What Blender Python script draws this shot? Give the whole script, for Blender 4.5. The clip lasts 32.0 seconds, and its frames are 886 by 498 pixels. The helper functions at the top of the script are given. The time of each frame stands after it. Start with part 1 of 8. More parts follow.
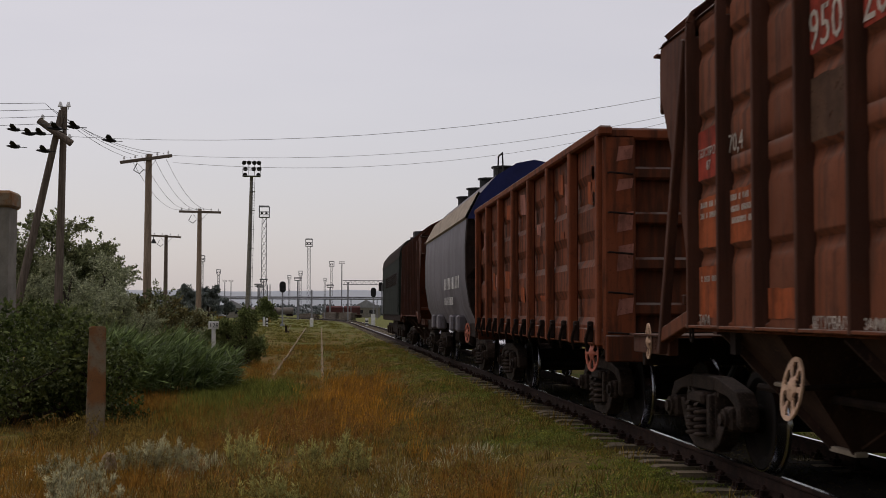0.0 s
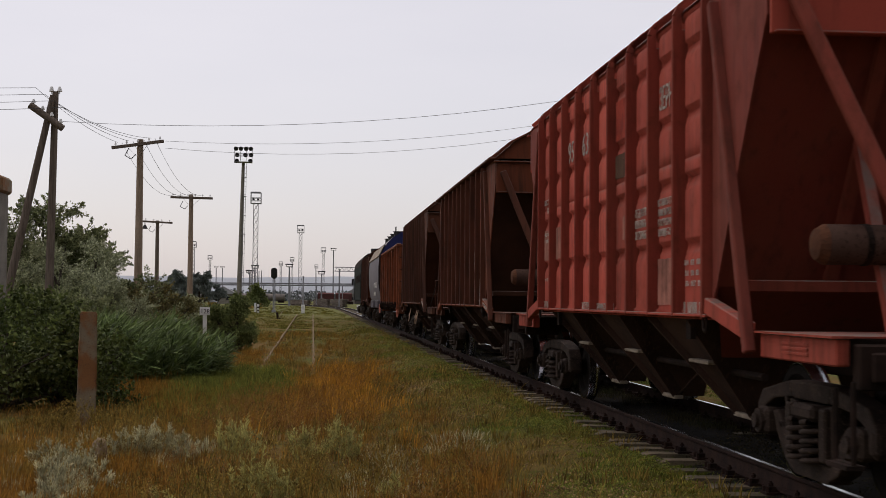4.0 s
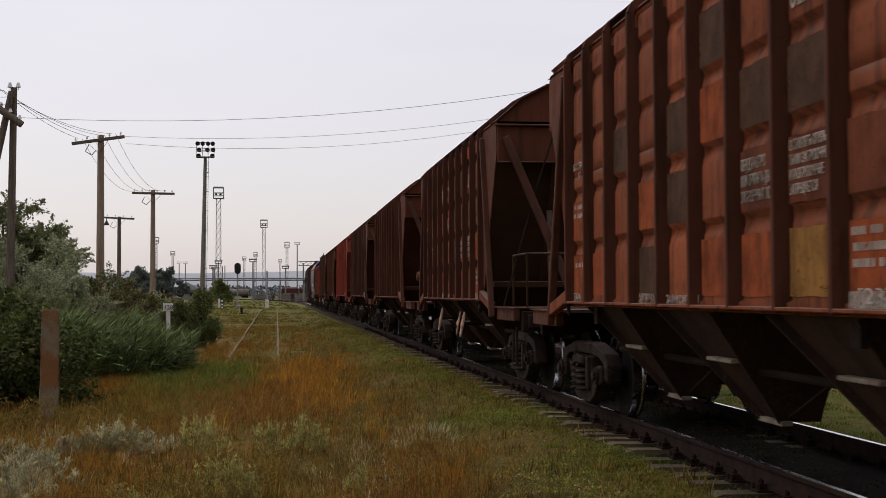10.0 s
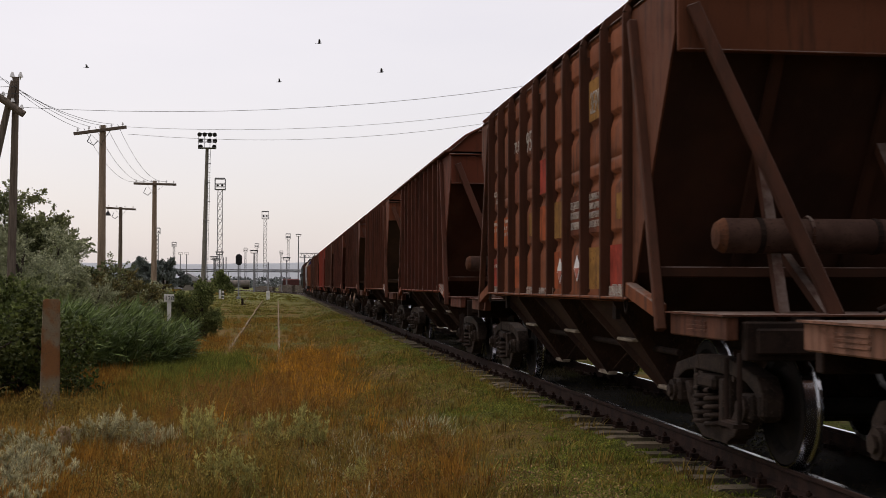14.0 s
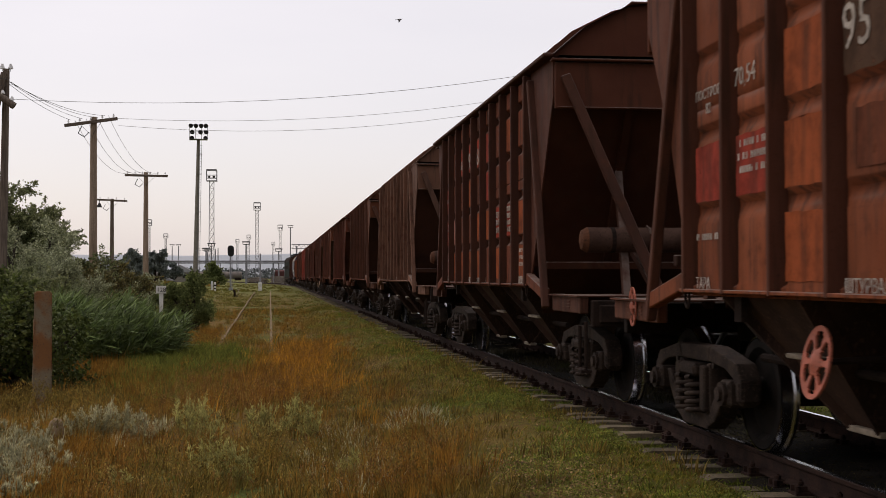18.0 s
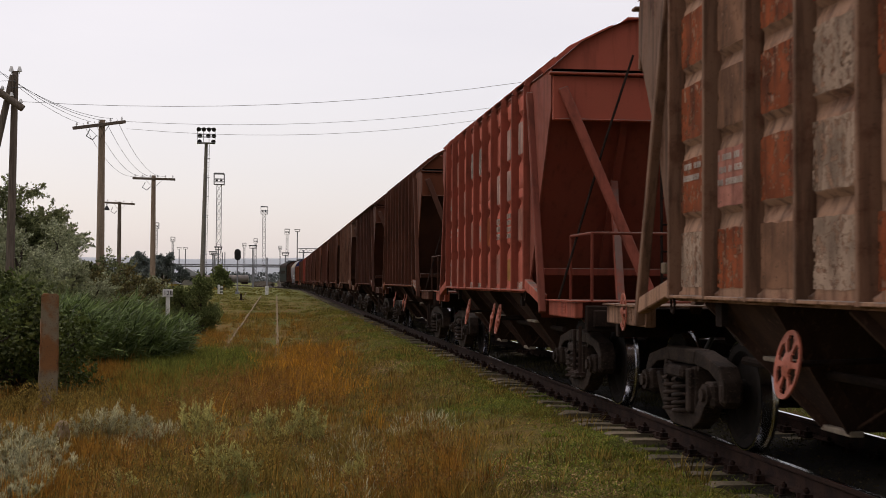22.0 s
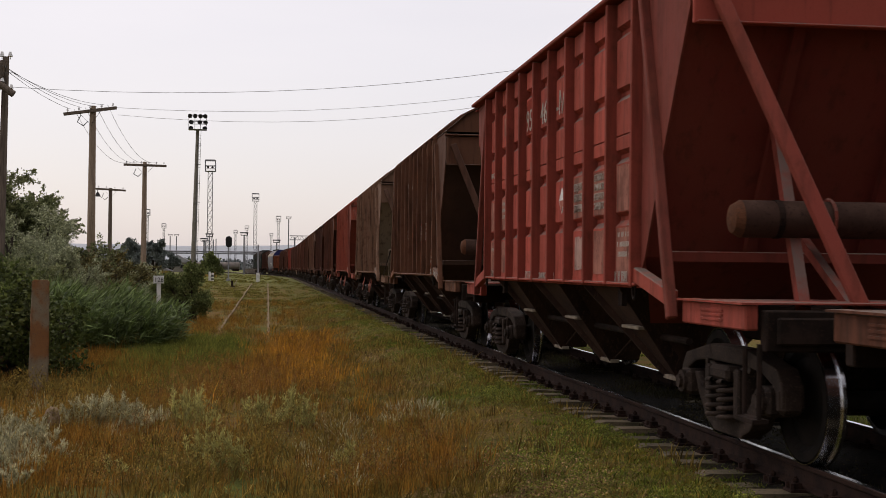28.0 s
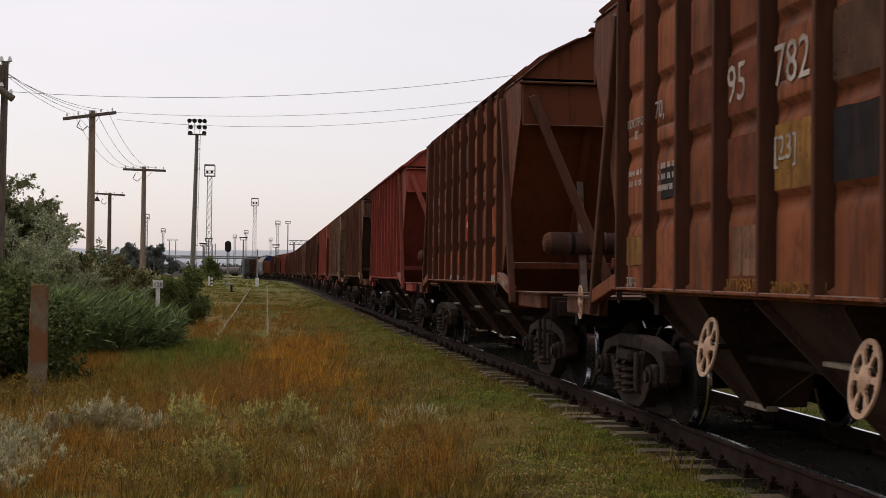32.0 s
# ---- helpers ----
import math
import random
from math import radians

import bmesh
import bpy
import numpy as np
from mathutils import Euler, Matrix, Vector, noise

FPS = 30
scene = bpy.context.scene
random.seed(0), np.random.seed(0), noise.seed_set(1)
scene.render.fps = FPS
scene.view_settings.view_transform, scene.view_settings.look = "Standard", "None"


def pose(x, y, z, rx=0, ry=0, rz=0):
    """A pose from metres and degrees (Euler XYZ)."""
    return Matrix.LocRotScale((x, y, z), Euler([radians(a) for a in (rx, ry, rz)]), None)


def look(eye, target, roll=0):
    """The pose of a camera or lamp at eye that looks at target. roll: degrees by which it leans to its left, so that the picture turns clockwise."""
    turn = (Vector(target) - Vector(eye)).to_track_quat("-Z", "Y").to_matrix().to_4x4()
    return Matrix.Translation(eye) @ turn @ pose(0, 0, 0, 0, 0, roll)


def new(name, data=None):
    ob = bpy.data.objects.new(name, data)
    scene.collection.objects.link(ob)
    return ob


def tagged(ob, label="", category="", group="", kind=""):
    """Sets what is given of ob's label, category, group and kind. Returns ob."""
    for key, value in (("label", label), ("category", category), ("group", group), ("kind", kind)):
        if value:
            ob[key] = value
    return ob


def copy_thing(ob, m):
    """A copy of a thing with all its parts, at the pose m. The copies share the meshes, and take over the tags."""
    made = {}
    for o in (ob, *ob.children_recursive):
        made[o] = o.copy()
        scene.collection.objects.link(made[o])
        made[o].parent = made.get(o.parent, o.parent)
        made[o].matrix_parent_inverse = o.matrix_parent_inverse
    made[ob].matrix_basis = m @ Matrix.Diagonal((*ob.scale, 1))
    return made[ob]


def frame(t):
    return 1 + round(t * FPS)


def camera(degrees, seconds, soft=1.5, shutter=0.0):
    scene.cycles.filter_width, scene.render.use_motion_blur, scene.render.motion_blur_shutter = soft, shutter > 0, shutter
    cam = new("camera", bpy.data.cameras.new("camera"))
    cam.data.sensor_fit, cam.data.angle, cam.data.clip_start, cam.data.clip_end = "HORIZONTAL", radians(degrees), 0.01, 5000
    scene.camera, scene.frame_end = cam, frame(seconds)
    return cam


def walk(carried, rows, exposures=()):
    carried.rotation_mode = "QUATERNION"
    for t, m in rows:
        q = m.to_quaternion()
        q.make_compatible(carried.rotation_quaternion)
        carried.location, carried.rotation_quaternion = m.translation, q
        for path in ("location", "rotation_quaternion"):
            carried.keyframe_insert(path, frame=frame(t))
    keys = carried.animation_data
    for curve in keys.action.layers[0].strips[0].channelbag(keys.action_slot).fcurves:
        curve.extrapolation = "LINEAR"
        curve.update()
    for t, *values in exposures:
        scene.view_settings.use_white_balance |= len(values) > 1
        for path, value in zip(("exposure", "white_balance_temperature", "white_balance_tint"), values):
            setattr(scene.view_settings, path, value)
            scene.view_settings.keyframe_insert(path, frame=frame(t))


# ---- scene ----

# ---- camera ----
EYE_Z = 1.652        # eye above the meadow; rail tops lie at RAIL_Z
RAIL_Z = 0.20
TRACK_X = 4.87       # centre of the running track
PATH = [
    (0, -5.268, 2.801, 0.170), (0.5, -4.869, 2.532, 0.298), (1, -5.033, 2.324, 0.622), (1.5, -5.232, 2.007, 0.058),
    (2, -5.128, 2.061, -0.303), (2.5, -5.234, 2.207, 0.227), (3, -5.438, 2.246, 0.558), (3.5, -5.501, 2.254, 0.518),
    (5.5, -6.158, 1.852, 0.163), (6, -6.075, 1.668, -0.087), (6.5, -6.078, 1.681, -0.139), (7, -6.165, 1.702, -0.181),
    (7.5, -6.459, 1.901, 0.200), (8, -6.654, 2.127, -0.189), (8.5, -7.001, 2.028, 0.146), (9, -7.017, 2.094, -0.159),
    (9.5, -7.248, 2.062, -0.359), (10, -7.225, 1.928, -0.239), (10.5, -7.183, 1.714, -0.194), (11, -7.242, 1.853, -0.129),
    (11.5, -7.467, 1.664, 0.114), (12, -7.676, 1.541, 0.064), (12.5, -7.408, 1.630, 0.141), (13, -7.223, 1.548, 0.050),
    (13.5, -7.129, 1.530, 0.261), (14, -7.170, 1.603, 0.154), (14.5, -7.362, 1.615, -0.115), (16.5, -7.596, 1.363, 0.039),
    (17, -7.553, 1.302, -0.217), (17.5, -7.575, 1.208, 0.043), (18, -7.518, 1.190, -0.065), (18.5, -7.094, 1.188, -0.189),
    (19, -6.869, 1.228, -0.056), (19.5, -6.993, 1.138, 0.113), (20, -6.927, 1.321, 0.183), (20.5, -6.947, 1.413, 0.036),
    (21, -7.206, 1.437, 0.149), (21.5, -7.232, 1.394, 0.414), (22, -7.221, 1.415, 0.338), (22.5, -7.308, 1.410, 0.454),
    (23, -7.190, 1.474, 0.657), (23.5, -7.030, 1.515, 0.736), (24, -6.984, 1.533, 0.845), (24.5, -7.011, 1.723, 1.004),
    (26.5, -6.860, 1.227, 0.395), (27, -7.236, 0.853, 0.180), (27.5, -7.460, 0.843, 0.737), (28, -7.606, 0.888, 0.596),
    (28.5, -8.146, 0.856, 0.612), (29, -8.195, 0.850, 0.567), (29.5, -8.135, 0.972, 0.319), (30, -7.899, 1.104, 0.722),
    (30.5, -7.623, 1.041, 0.294), (31, -7.308, 1.223, 0.838), (31.5, -7.156, 1.277, 0.711), (32, -7.636, 1.101, 0.615),
]
cam = camera(37.65, 32.0, 0.75, 0.15)
ROWS = [(t, pose(0, 0, EYE_Z, 90 + p, 0, y) @ pose(0, 0, 0, 0, 0, r)) for t, y, p, r in PATH]
walk(cam, ROWS, [(0, -0.50, 6900, 16.5), (1, -0.50, 6900, 16.5), (2, -0.28, 6900, 16.5), (3, -0.26, 6900, 16.5), (6, -0.24, 6900, 16.5), (9, -0.20, 6900, 16.5), (12, -0.14, 7000, 16.5), (16, -0.08, 7100, 17), (32, -0.08, 7100, 17)])

# ---- sky and light: thin even overcast ----
world = bpy.data.worlds.new("sky")
scene.world = world
world.use_nodes = True
wn, wl = world.node_tree.nodes, world.node_tree.links
for n in list(wn):
    wn.remove(n)
SUN_EL, SUN_AZ = 55.0, -30.0
sky = wn.new("ShaderNodeTexSky")
sky.sky_type, sky.sun_disc = "NISHITA", False
sky.sun_elevation, sky.sun_rotation = radians(SUN_EL), radians(SUN_AZ)
sky.air_density, sky.dust_density = 1.0, 1.8
clear = wn.new("ShaderNodeBackground")
clear.inputs["Strength"].default_value = 0.05
wl.new(sky.outputs[0], clear.inputs["Color"])
geo = wn.new("ShaderNodeTexCoord")
sep = wn.new("ShaderNodeSeparateXYZ")
wl.new(geo.outputs["Generated"], sep.inputs[0])
stretch = wn.new("ShaderNodeMapping")
stretch.inputs["Scale"].default_value = (1.0, 1.0, 5.0)
wl.new(geo.outputs["Generated"], stretch.inputs[0])
puffs = wn.new("ShaderNodeTexNoise")
puffs.inputs["Scale"].default_value, puffs.inputs["Detail"].default_value, puffs.inputs["Roughness"].default_value = 2.2, 5.0, 0.5
wl.new(stretch.outputs[0], puffs.inputs["Vector"])
tone = wn.new("ShaderNodeValToRGB")
tone.color_ramp.elements[0].position, tone.color_ramp.elements[0].color = 0.3, (0.745, 0.742, 0.775, 1)
tone.color_ramp.elements[1].position, tone.color_ramp.elements[1].color = 0.66, (0.835, 0.825, 0.845, 1)
wl.new(puffs.outputs["Fac"], tone.inputs[0])
low = wn.new("ShaderNodeMapRange")
low.inputs["From Min"].default_value, low.inputs["From Max"].default_value = 0.0, 0.22
wl.new(sep.outputs["Z"], low.inputs["Value"])
veil = wn.new("ShaderNodeMix")
veil.data_type = "RGBA"
veil.inputs["A"].default_value = (0.628, 0.645, 0.725, 1)
wl.new(low.outputs[0], veil.inputs["Factor"])
wl.new(tone.outputs[0], veil.inputs["B"])
# the cloud sheet glows towards the hidden sun and dulls away from it
toward = wn.new("ShaderNodeVectorMath")
toward.operation = "DOT_PRODUCT"
wl.new(geo.outputs["Generated"], toward.inputs[0])
toward.inputs[1].default_value = (math.sin(radians(SUN_AZ)) * math.cos(radians(35)), math.cos(radians(SUN_AZ)) * math.cos(radians(35)), math.sin(radians(35)))
glow = wn.new("ShaderNodeMapRange")
glow.interpolation_type = "SMOOTHSTEP"
glow.inputs["From Min"].default_value, glow.inputs["From Max"].default_value = -0.7, 0.62
glow.inputs["To Min"].default_value, glow.inputs["To Max"].default_value = 0.26, 0.80
wl.new(toward.outputs["Value"], glow.inputs["Value"])
cloud = wn.new("ShaderNodeBackground")
# and, as under any overcast, the zenith outshines the horizon
high = wn.new("ShaderNodeMapRange")
high.interpolation_type = "SMOOTHSTEP"
high.inputs["From Min"].default_value, high.inputs["From Max"].default_value = 0.30, 0.95
high.inputs["To Min"].default_value, high.inputs["To Max"].default_value = 1.0, 2.15
wl.new(sep.outputs["Z"], high.inputs["Value"])
power = wn.new("ShaderNodeMath")
power.operation = "MULTIPLY"
wl.new(glow.outputs[0], power.inputs[0])
wl.new(high.outputs[0], power.inputs[1])
wl.new(power.outputs[0], cloud.inputs["Strength"])
wl.new(veil.outputs["Result"], cloud.inputs["Color"])
both = wn.new("ShaderNodeAddShader")
wl.new(clear.outputs[0], both.inputs[0])
wl.new(cloud.outputs[0], both.inputs[1])
wout = wn.new("ShaderNodeOutputWorld")
wl.new(both.outputs[0], wout.inputs[0])
sun = new("sun", bpy.data.lights.new("sun", "SUN"))
sun.data.energy, sun.data.angle, sun.data.color = 0.35, radians(25), (1.0, 0.95, 0.88)
sa, se = radians(SUN_AZ), radians(SUN_EL)
sun.matrix_world = look((0, 0, 50), (-math.sin(sa) * math.cos(se), -math.cos(sa) * math.cos(se), 50 - math.sin(se)))
scene.view_settings.exposure = 0.0


# ---- materials ----
def nodes_of(name):
    m = bpy.data.materials.new(name)
    m.use_nodes = True
    nt = m.node_tree
    return m, nt.nodes, nt.links, nt.nodes["Principled BSDF"]


def noise_node(n, l, vec, scale, detail=4.0, rough=0.6):
    x = n.new("ShaderNodeTexNoise")
    x.inputs["Scale"].default_value, x.inputs["Detail"].default_value, x.inputs["Roughness"].default_value = scale, detail, rough
    l.new(vec, x.inputs["Vector"])
    return x.outputs["Fac"]


def ramp_node(n, l, fac, lo, hi):
    x = n.new("ShaderNodeMapRange")
    x.inputs["From Min"].default_value, x.inputs["From Max"].default_value = lo, hi
    x.interpolation_type = "SMOOTHSTEP"
    l.new(fac, x.inputs["Value"])
    return x.outputs[0]


def mix_node(n, l, fac, a, b, mode="MIX"):
    x = n.new("ShaderNodeMix")
    x.data_type, x.blend_type = "RGBA", mode
    for v, k in ((fac, "Factor"), (a, "A"), (b, "B")):
        if isinstance(v, (int, float)):
            x.inputs[k].default_value = v
        elif isinstance(v, tuple):
            x.inputs[k].default_value = (*v, 1) if len(v) == 3 else v
        else:
            l.new(v, x.inputs[k])
    return x.outputs["Result"]


def bump_node(n, l, bsdf, height, strength, dist):
    x = n.new("ShaderNodeBump")
    x.inputs["Strength"].default_value, x.inputs["Distance"].default_value = strength, dist
    l.new(height, x.inputs["Height"])
    l.new(x.outputs[0], bsdf.inputs["Normal"])


def coords(n, l, kind="Object", scale=(1, 1, 1), shift=True):
    c = n.new("ShaderNodeTexCoord")
    m = n.new("ShaderNodeMapping")
    m.inputs["Scale"].default_value = scale
    l.new(c.outputs[kind], m.inputs[0])
    if shift:
        r = n.new("ShaderNodeObjectInfo")
        k = n.new("ShaderNodeMath")
        k.operation = "MULTIPLY"
        k.inputs[1].default_value = 57.0
        l.new(r.outputs["Random"], k.inputs[0])
        l.new(k.outputs[0], m.inputs["Location"])
    return m.outputs[0]


def surface(name, a, b, rough=0.8, metal=0.0, scale=6.0, fine=60.0, bump=0.3, dist=0.004, third=None, stretch=(1, 1, 1), lo=0.35, hi=0.65, shift=True, spec=0.25):
    """Two colours in broad blotches, a third in fine specks, grain in the relief."""
    m, n, l, p = nodes_of(name)
    v = coords(n, l, "Object", stretch, shift)
    col = mix_node(n, l, ramp_node(n, l, noise_node(n, l, v, scale), lo, hi), a, b)
    f = noise_node(n, l, v, fine, 5.0, 0.7)
    if third:
        col = mix_node(n, l, ramp_node(n, l, f, 0.52, 0.68), col, third)
    l.new(col, p.inputs["Base Color"])
    r = n.new("ShaderNodeMapRange")
    r.inputs["To Min"].default_value, r.inputs["To Max"].default_value = max(rough - 0.12, 0.05), min(rough + 0.12, 1)
    l.new(f, r.inputs["Value"])
    l.new(r.outputs[0], p.inputs["Roughness"])
    p.inputs["Metallic"].default_value = metal
    p.inputs["Specular IOR Level"].default_value = spec if not metal else 0.5
    if bump:
        bump_node(n, l, p, f, bump, dist)
    return m


def wagon_paint(name, rust=0.5, dust=0.45, streak=True):
    """Old oxide paint whose own colour each wagon carries; rust blooms, soot and rain streaks over it."""
    m, n, l, p = nodes_of(name)
    info = n.new("ShaderNodeObjectInfo")
    v = coords(n, l)
    vs = coords(n, l, "Object", (1, 1, 0.10))
    paint = info.outputs["Color"]
    age = info.outputs["Alpha"]     # newly painted wagons carry less grime
    big = noise_node(n, l, v, 0.9, 3.0)
    mid = noise_node(n, l, v, 4.0, 6.0, 0.65)
    runs = noise_node(n, l, vs, 9.0, 5.0, 0.6)
    fine = noise_node(n, l, v, 45.0, 5.0, 0.7)

    def grime(fac, most):
        a = n.new("ShaderNodeMath")
        a.operation = "MULTIPLY"
        a.inputs[1].default_value = most
        l.new(fac, a.inputs[0])
        b = n.new("ShaderNodeMath")
        b.operation = "MULTIPLY"
        l.new(a.outputs[0], b.inputs[0])
        l.new(age, b.inputs[1])
        return b.outputs[0]

    faded = mix_node(n, l, 0.14, paint, (0.20, 0.080, 0.045))
    col = mix_node(n, l, ramp_node(n, l, big, 0.38, 0.62), paint, faded)
    col = mix_node(n, l, grime(ramp_node(n, l, mid, rust, rust + 0.22), 0.78), col, (0.085, 0.030, 0.016))
    if streak:
        col = mix_node(n, l, grime(ramp_node(n, l, runs, dust, dust + 0.22), 0.72), col, (0.040, 0.020, 0.013))
    col = mix_node(n, l, grime(ramp_node(n, l, fine, 0.55, 0.75), 0.65), col, (0.036, 0.017, 0.011))
    # ledges of the pressings paled by facing: dust, plus sky light painted in
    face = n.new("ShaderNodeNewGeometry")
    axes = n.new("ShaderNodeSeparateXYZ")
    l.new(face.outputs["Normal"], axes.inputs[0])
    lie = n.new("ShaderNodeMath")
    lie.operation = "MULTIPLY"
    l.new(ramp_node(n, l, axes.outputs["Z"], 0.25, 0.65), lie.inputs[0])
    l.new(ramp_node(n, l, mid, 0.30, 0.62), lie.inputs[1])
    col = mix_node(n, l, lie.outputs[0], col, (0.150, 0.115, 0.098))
    l.new(col, p.inputs["Base Color"])
    r = n.new("ShaderNodeMapRange")
    r.inputs["To Min"].default_value, r.inputs["To Max"].default_value = 0.55, 0.95
    l.new(mid, r.inputs["Value"])
    l.new(r.outputs[0], p.inputs["Roughness"])
    p.inputs["Specular IOR Level"].default_value = 0.08
    bump_node(n, l, p, mid, 0.25, 0.012)
    return m


def stencil(name, colour, wear=0.46, dirt=0.6):
    """Worn stencilled paint: flakes away to nothing in places."""
    m, n, l, p = nodes_of(name)
    v = coords(n, l)
    f = noise_node(n, l, v, 14.0, 6.0, 0.7)
    col = mix_node(n, l, ramp_node(n, l, noise_node(n, l, v, 3.5, 5.0, 0.65), 0.35, 0.7), colour, tuple(c * 0.5 for c in colour))
    runs = ramp_node(n, l, noise_node(n, l, coords(n, l, "Object", (1, 1, 0.12)), 8.0, 5.0, 0.6), 0.44, 0.72)
    half = n.new("ShaderNodeMath")
    half.operation = "MULTIPLY"
    half.inputs[1].default_value = dirt
    l.new(runs, half.inputs[0])
    col = mix_node(n, l, half.outputs[0], col, (0.050, 0.026, 0.017))
    col = mix_node(n, l, ramp_node(n, l, noise_node(n, l, v, 40.0, 4.0, 0.7), 0.58, 0.80), col, (0.060, 0.028, 0.018))
    l.new(col, p.inputs["Base Color"])
    p.inputs["Roughness"].default_value = 0.85
    p.inputs["Specular IOR Level"].default_value = 0.08
    l.new(ramp_node(n, l, f, wear - 0.12, wear), p.inputs["Alpha"])
    return m


def leafy(name, a, b, c, rough=0.6, trans=0.25):
    """Leaves or blades: hue varies from piece to piece and over the plant."""
    m, n, l, p = nodes_of(name)
    g = n.new("ShaderNodeNewGeometry")
    v = coords(n, l, "Object", (1, 1, 1), False)
    col = mix_node(n, l, g.outputs["Random Per Island"], a, b)
    col = mix_node(n, l, ramp_node(n, l, noise_node(n, l, v, 0.55, 3.0), 0.45, 0.72), col, c)
    shade = n.new("ShaderNodeMapRange")
    shade.inputs["To Min"].default_value, shade.inputs["To Max"].default_value = 0.55, 1.30
    l.new(g.outputs["Random Per Island"], shade.inputs["Value"])
    col = mix_node(n, l, 1.0, col, shade.outputs[0], "MULTIPLY")
    k = n.new("ShaderNodeMapRange")
    k.inputs["From Min"].default_value, k.inputs["From Max"].default_value = 0.32, 0.68
    k.inputs["To Min"].default_value, k.inputs["To Max"].default_value = 0.30, 1.65
    l.new(noise_node(n, l, v, 4.5, 7.0, 0.72), k.inputs["Value"])
    col = mix_node(n, l, 1.0, col, k.outputs[0], "MULTIPLY")
    l.new(col, p.inputs["Base Color"])
    p.inputs["Roughness"].default_value = rough
    p.inputs["Specular IOR Level"].default_value = 0.2
    t = n.new("ShaderNodeBsdfTranslucent")
    l.new(col, t.inputs["Color"])
    s = n.new("ShaderNodeMixShader")
    s.inputs[0].default_value = trans
    l.new(p.outputs[0], s.inputs[1])
    l.new(t.outputs[0], s.inputs[2])
    l.new(s.outputs[0], n["Material Output"].inputs["Surface"])
    return m


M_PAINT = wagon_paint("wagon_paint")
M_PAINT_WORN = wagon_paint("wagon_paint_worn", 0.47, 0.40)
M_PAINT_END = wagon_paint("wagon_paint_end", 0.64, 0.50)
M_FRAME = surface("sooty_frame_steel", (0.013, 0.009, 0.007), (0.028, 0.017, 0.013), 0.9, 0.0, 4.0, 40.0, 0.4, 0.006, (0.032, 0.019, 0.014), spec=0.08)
M_BOGIE = surface("oily_cast_steel", (0.019, 0.013, 0.010), (0.042, 0.028, 0.021), 0.8, 0.0, 5.0, 35.0, 0.5, 0.006, (0.075, 0.050, 0.037), spec=0.12)
M_TYRE = surface("polished_tyre_steel", (0.55, 0.55, 0.56), (0.40, 0.40, 0.42), 0.2, 1.0, 3.0, 60.0, 0.05)
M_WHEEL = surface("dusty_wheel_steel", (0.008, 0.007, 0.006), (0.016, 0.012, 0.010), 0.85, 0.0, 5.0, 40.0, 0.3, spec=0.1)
M_RAIL = surface("rusty_rail_web", (0.020, 0.011, 0.009), (0.038, 0.020, 0.014), 0.9, 0.0, 5.0, 60.0, 0.4, 0.004, (0.012, 0.009, 0.008), spec=0.1)
M_RAILTOP = surface("polished_rail_head", (0.62, 0.62, 0.64), (0.50, 0.50, 0.52), 0.17, 1.0, 2.0, 50.0, 0.0)
M_SLEEPER = surface("weathered_concrete_sleeper", (0.150, 0.112, 0.070), (0.075, 0.060, 0.036), 0.95, 0.0, 3.0, 30.0, 0.6, 0.01, (0.045, 0.050, 0.020))
M_CONCRETE = surface("lichened_concrete", (0.22, 0.20, 0.165), (0.15, 0.135, 0.11), 0.95, 0.0, 2.5, 50.0, 0.6, 0.008, (0.26, 0.24, 0.20))
M_ORANGE = surface("rusty_lichen_concrete", (0.210, 0.095, 0.036), (0.200, 0.160, 0.105), 0.95, 0.0, 2.2, 40.0, 0.6, 0.008, (0.10, 0.06, 0.04), lo=0.42, hi=0.6)
M_WOOD = surface("grey_creosoted_wood", (0.165, 0.128, 0.098), (0.092, 0.070, 0.054), 0.9, 0.0, 3.0, 30.0, 0.5, 0.006, (0.16, 0.13, 0.10), (6, 6, 0.5))
M_POLE = surface("pale_weathered_pole_wood", (0.34, 0.255, 0.180), (0.235, 0.172, 0.120), 0.9, 0.0, 2.0, 30.0, 0.5, 0.006, (0.10, 0.075, 0.05), (6, 6, 0.4))
M_BLACK = surface("black_enamel", (0.012, 0.012, 0.013), (0.022, 0.021, 0.02), 0.6)
M_GALV = surface("dull_galvanised_steel", (0.25, 0.25, 0.265), (0.16, 0.16, 0.17), 0.7, 0.0, 1.0, 20.0, 0.1)
M_GLASSY = surface("porcelain", (0.75, 0.75, 0.72), (0.6, 0.6, 0.58), 0.2)
M_WHITE = surface("chalky_white_paint", (0.72, 0.71, 0.68), (0.55, 0.54, 0.50), 0.8, 0.0, 3.0, 40.0, 0.2)
M_WIRE = surface("dark_wire", (0.10, 0.10, 0.105), (0.07, 0.07, 0.07), 0.6)


# ---- mesh helpers ----
def part(name, bm, material, parent=None, label="", smooth=False):
    me = bpy.data.meshes.new(name)
    bm.to_mesh(me)
    bm.free()
    if smooth:
        me.polygons.foreach_set("use_smooth", [True] * len(me.polygons))
    me.materials.append(material)
    ob = new(name, me)
    ob.parent = parent
    if label:
        tagged(ob, label)
    return ob


def share(name, mesh, parent, m):
    """One more object on a mesh that is already there."""
    ob = new(name, mesh)
    ob.parent = parent
    ob.matrix_basis = m
    return ob


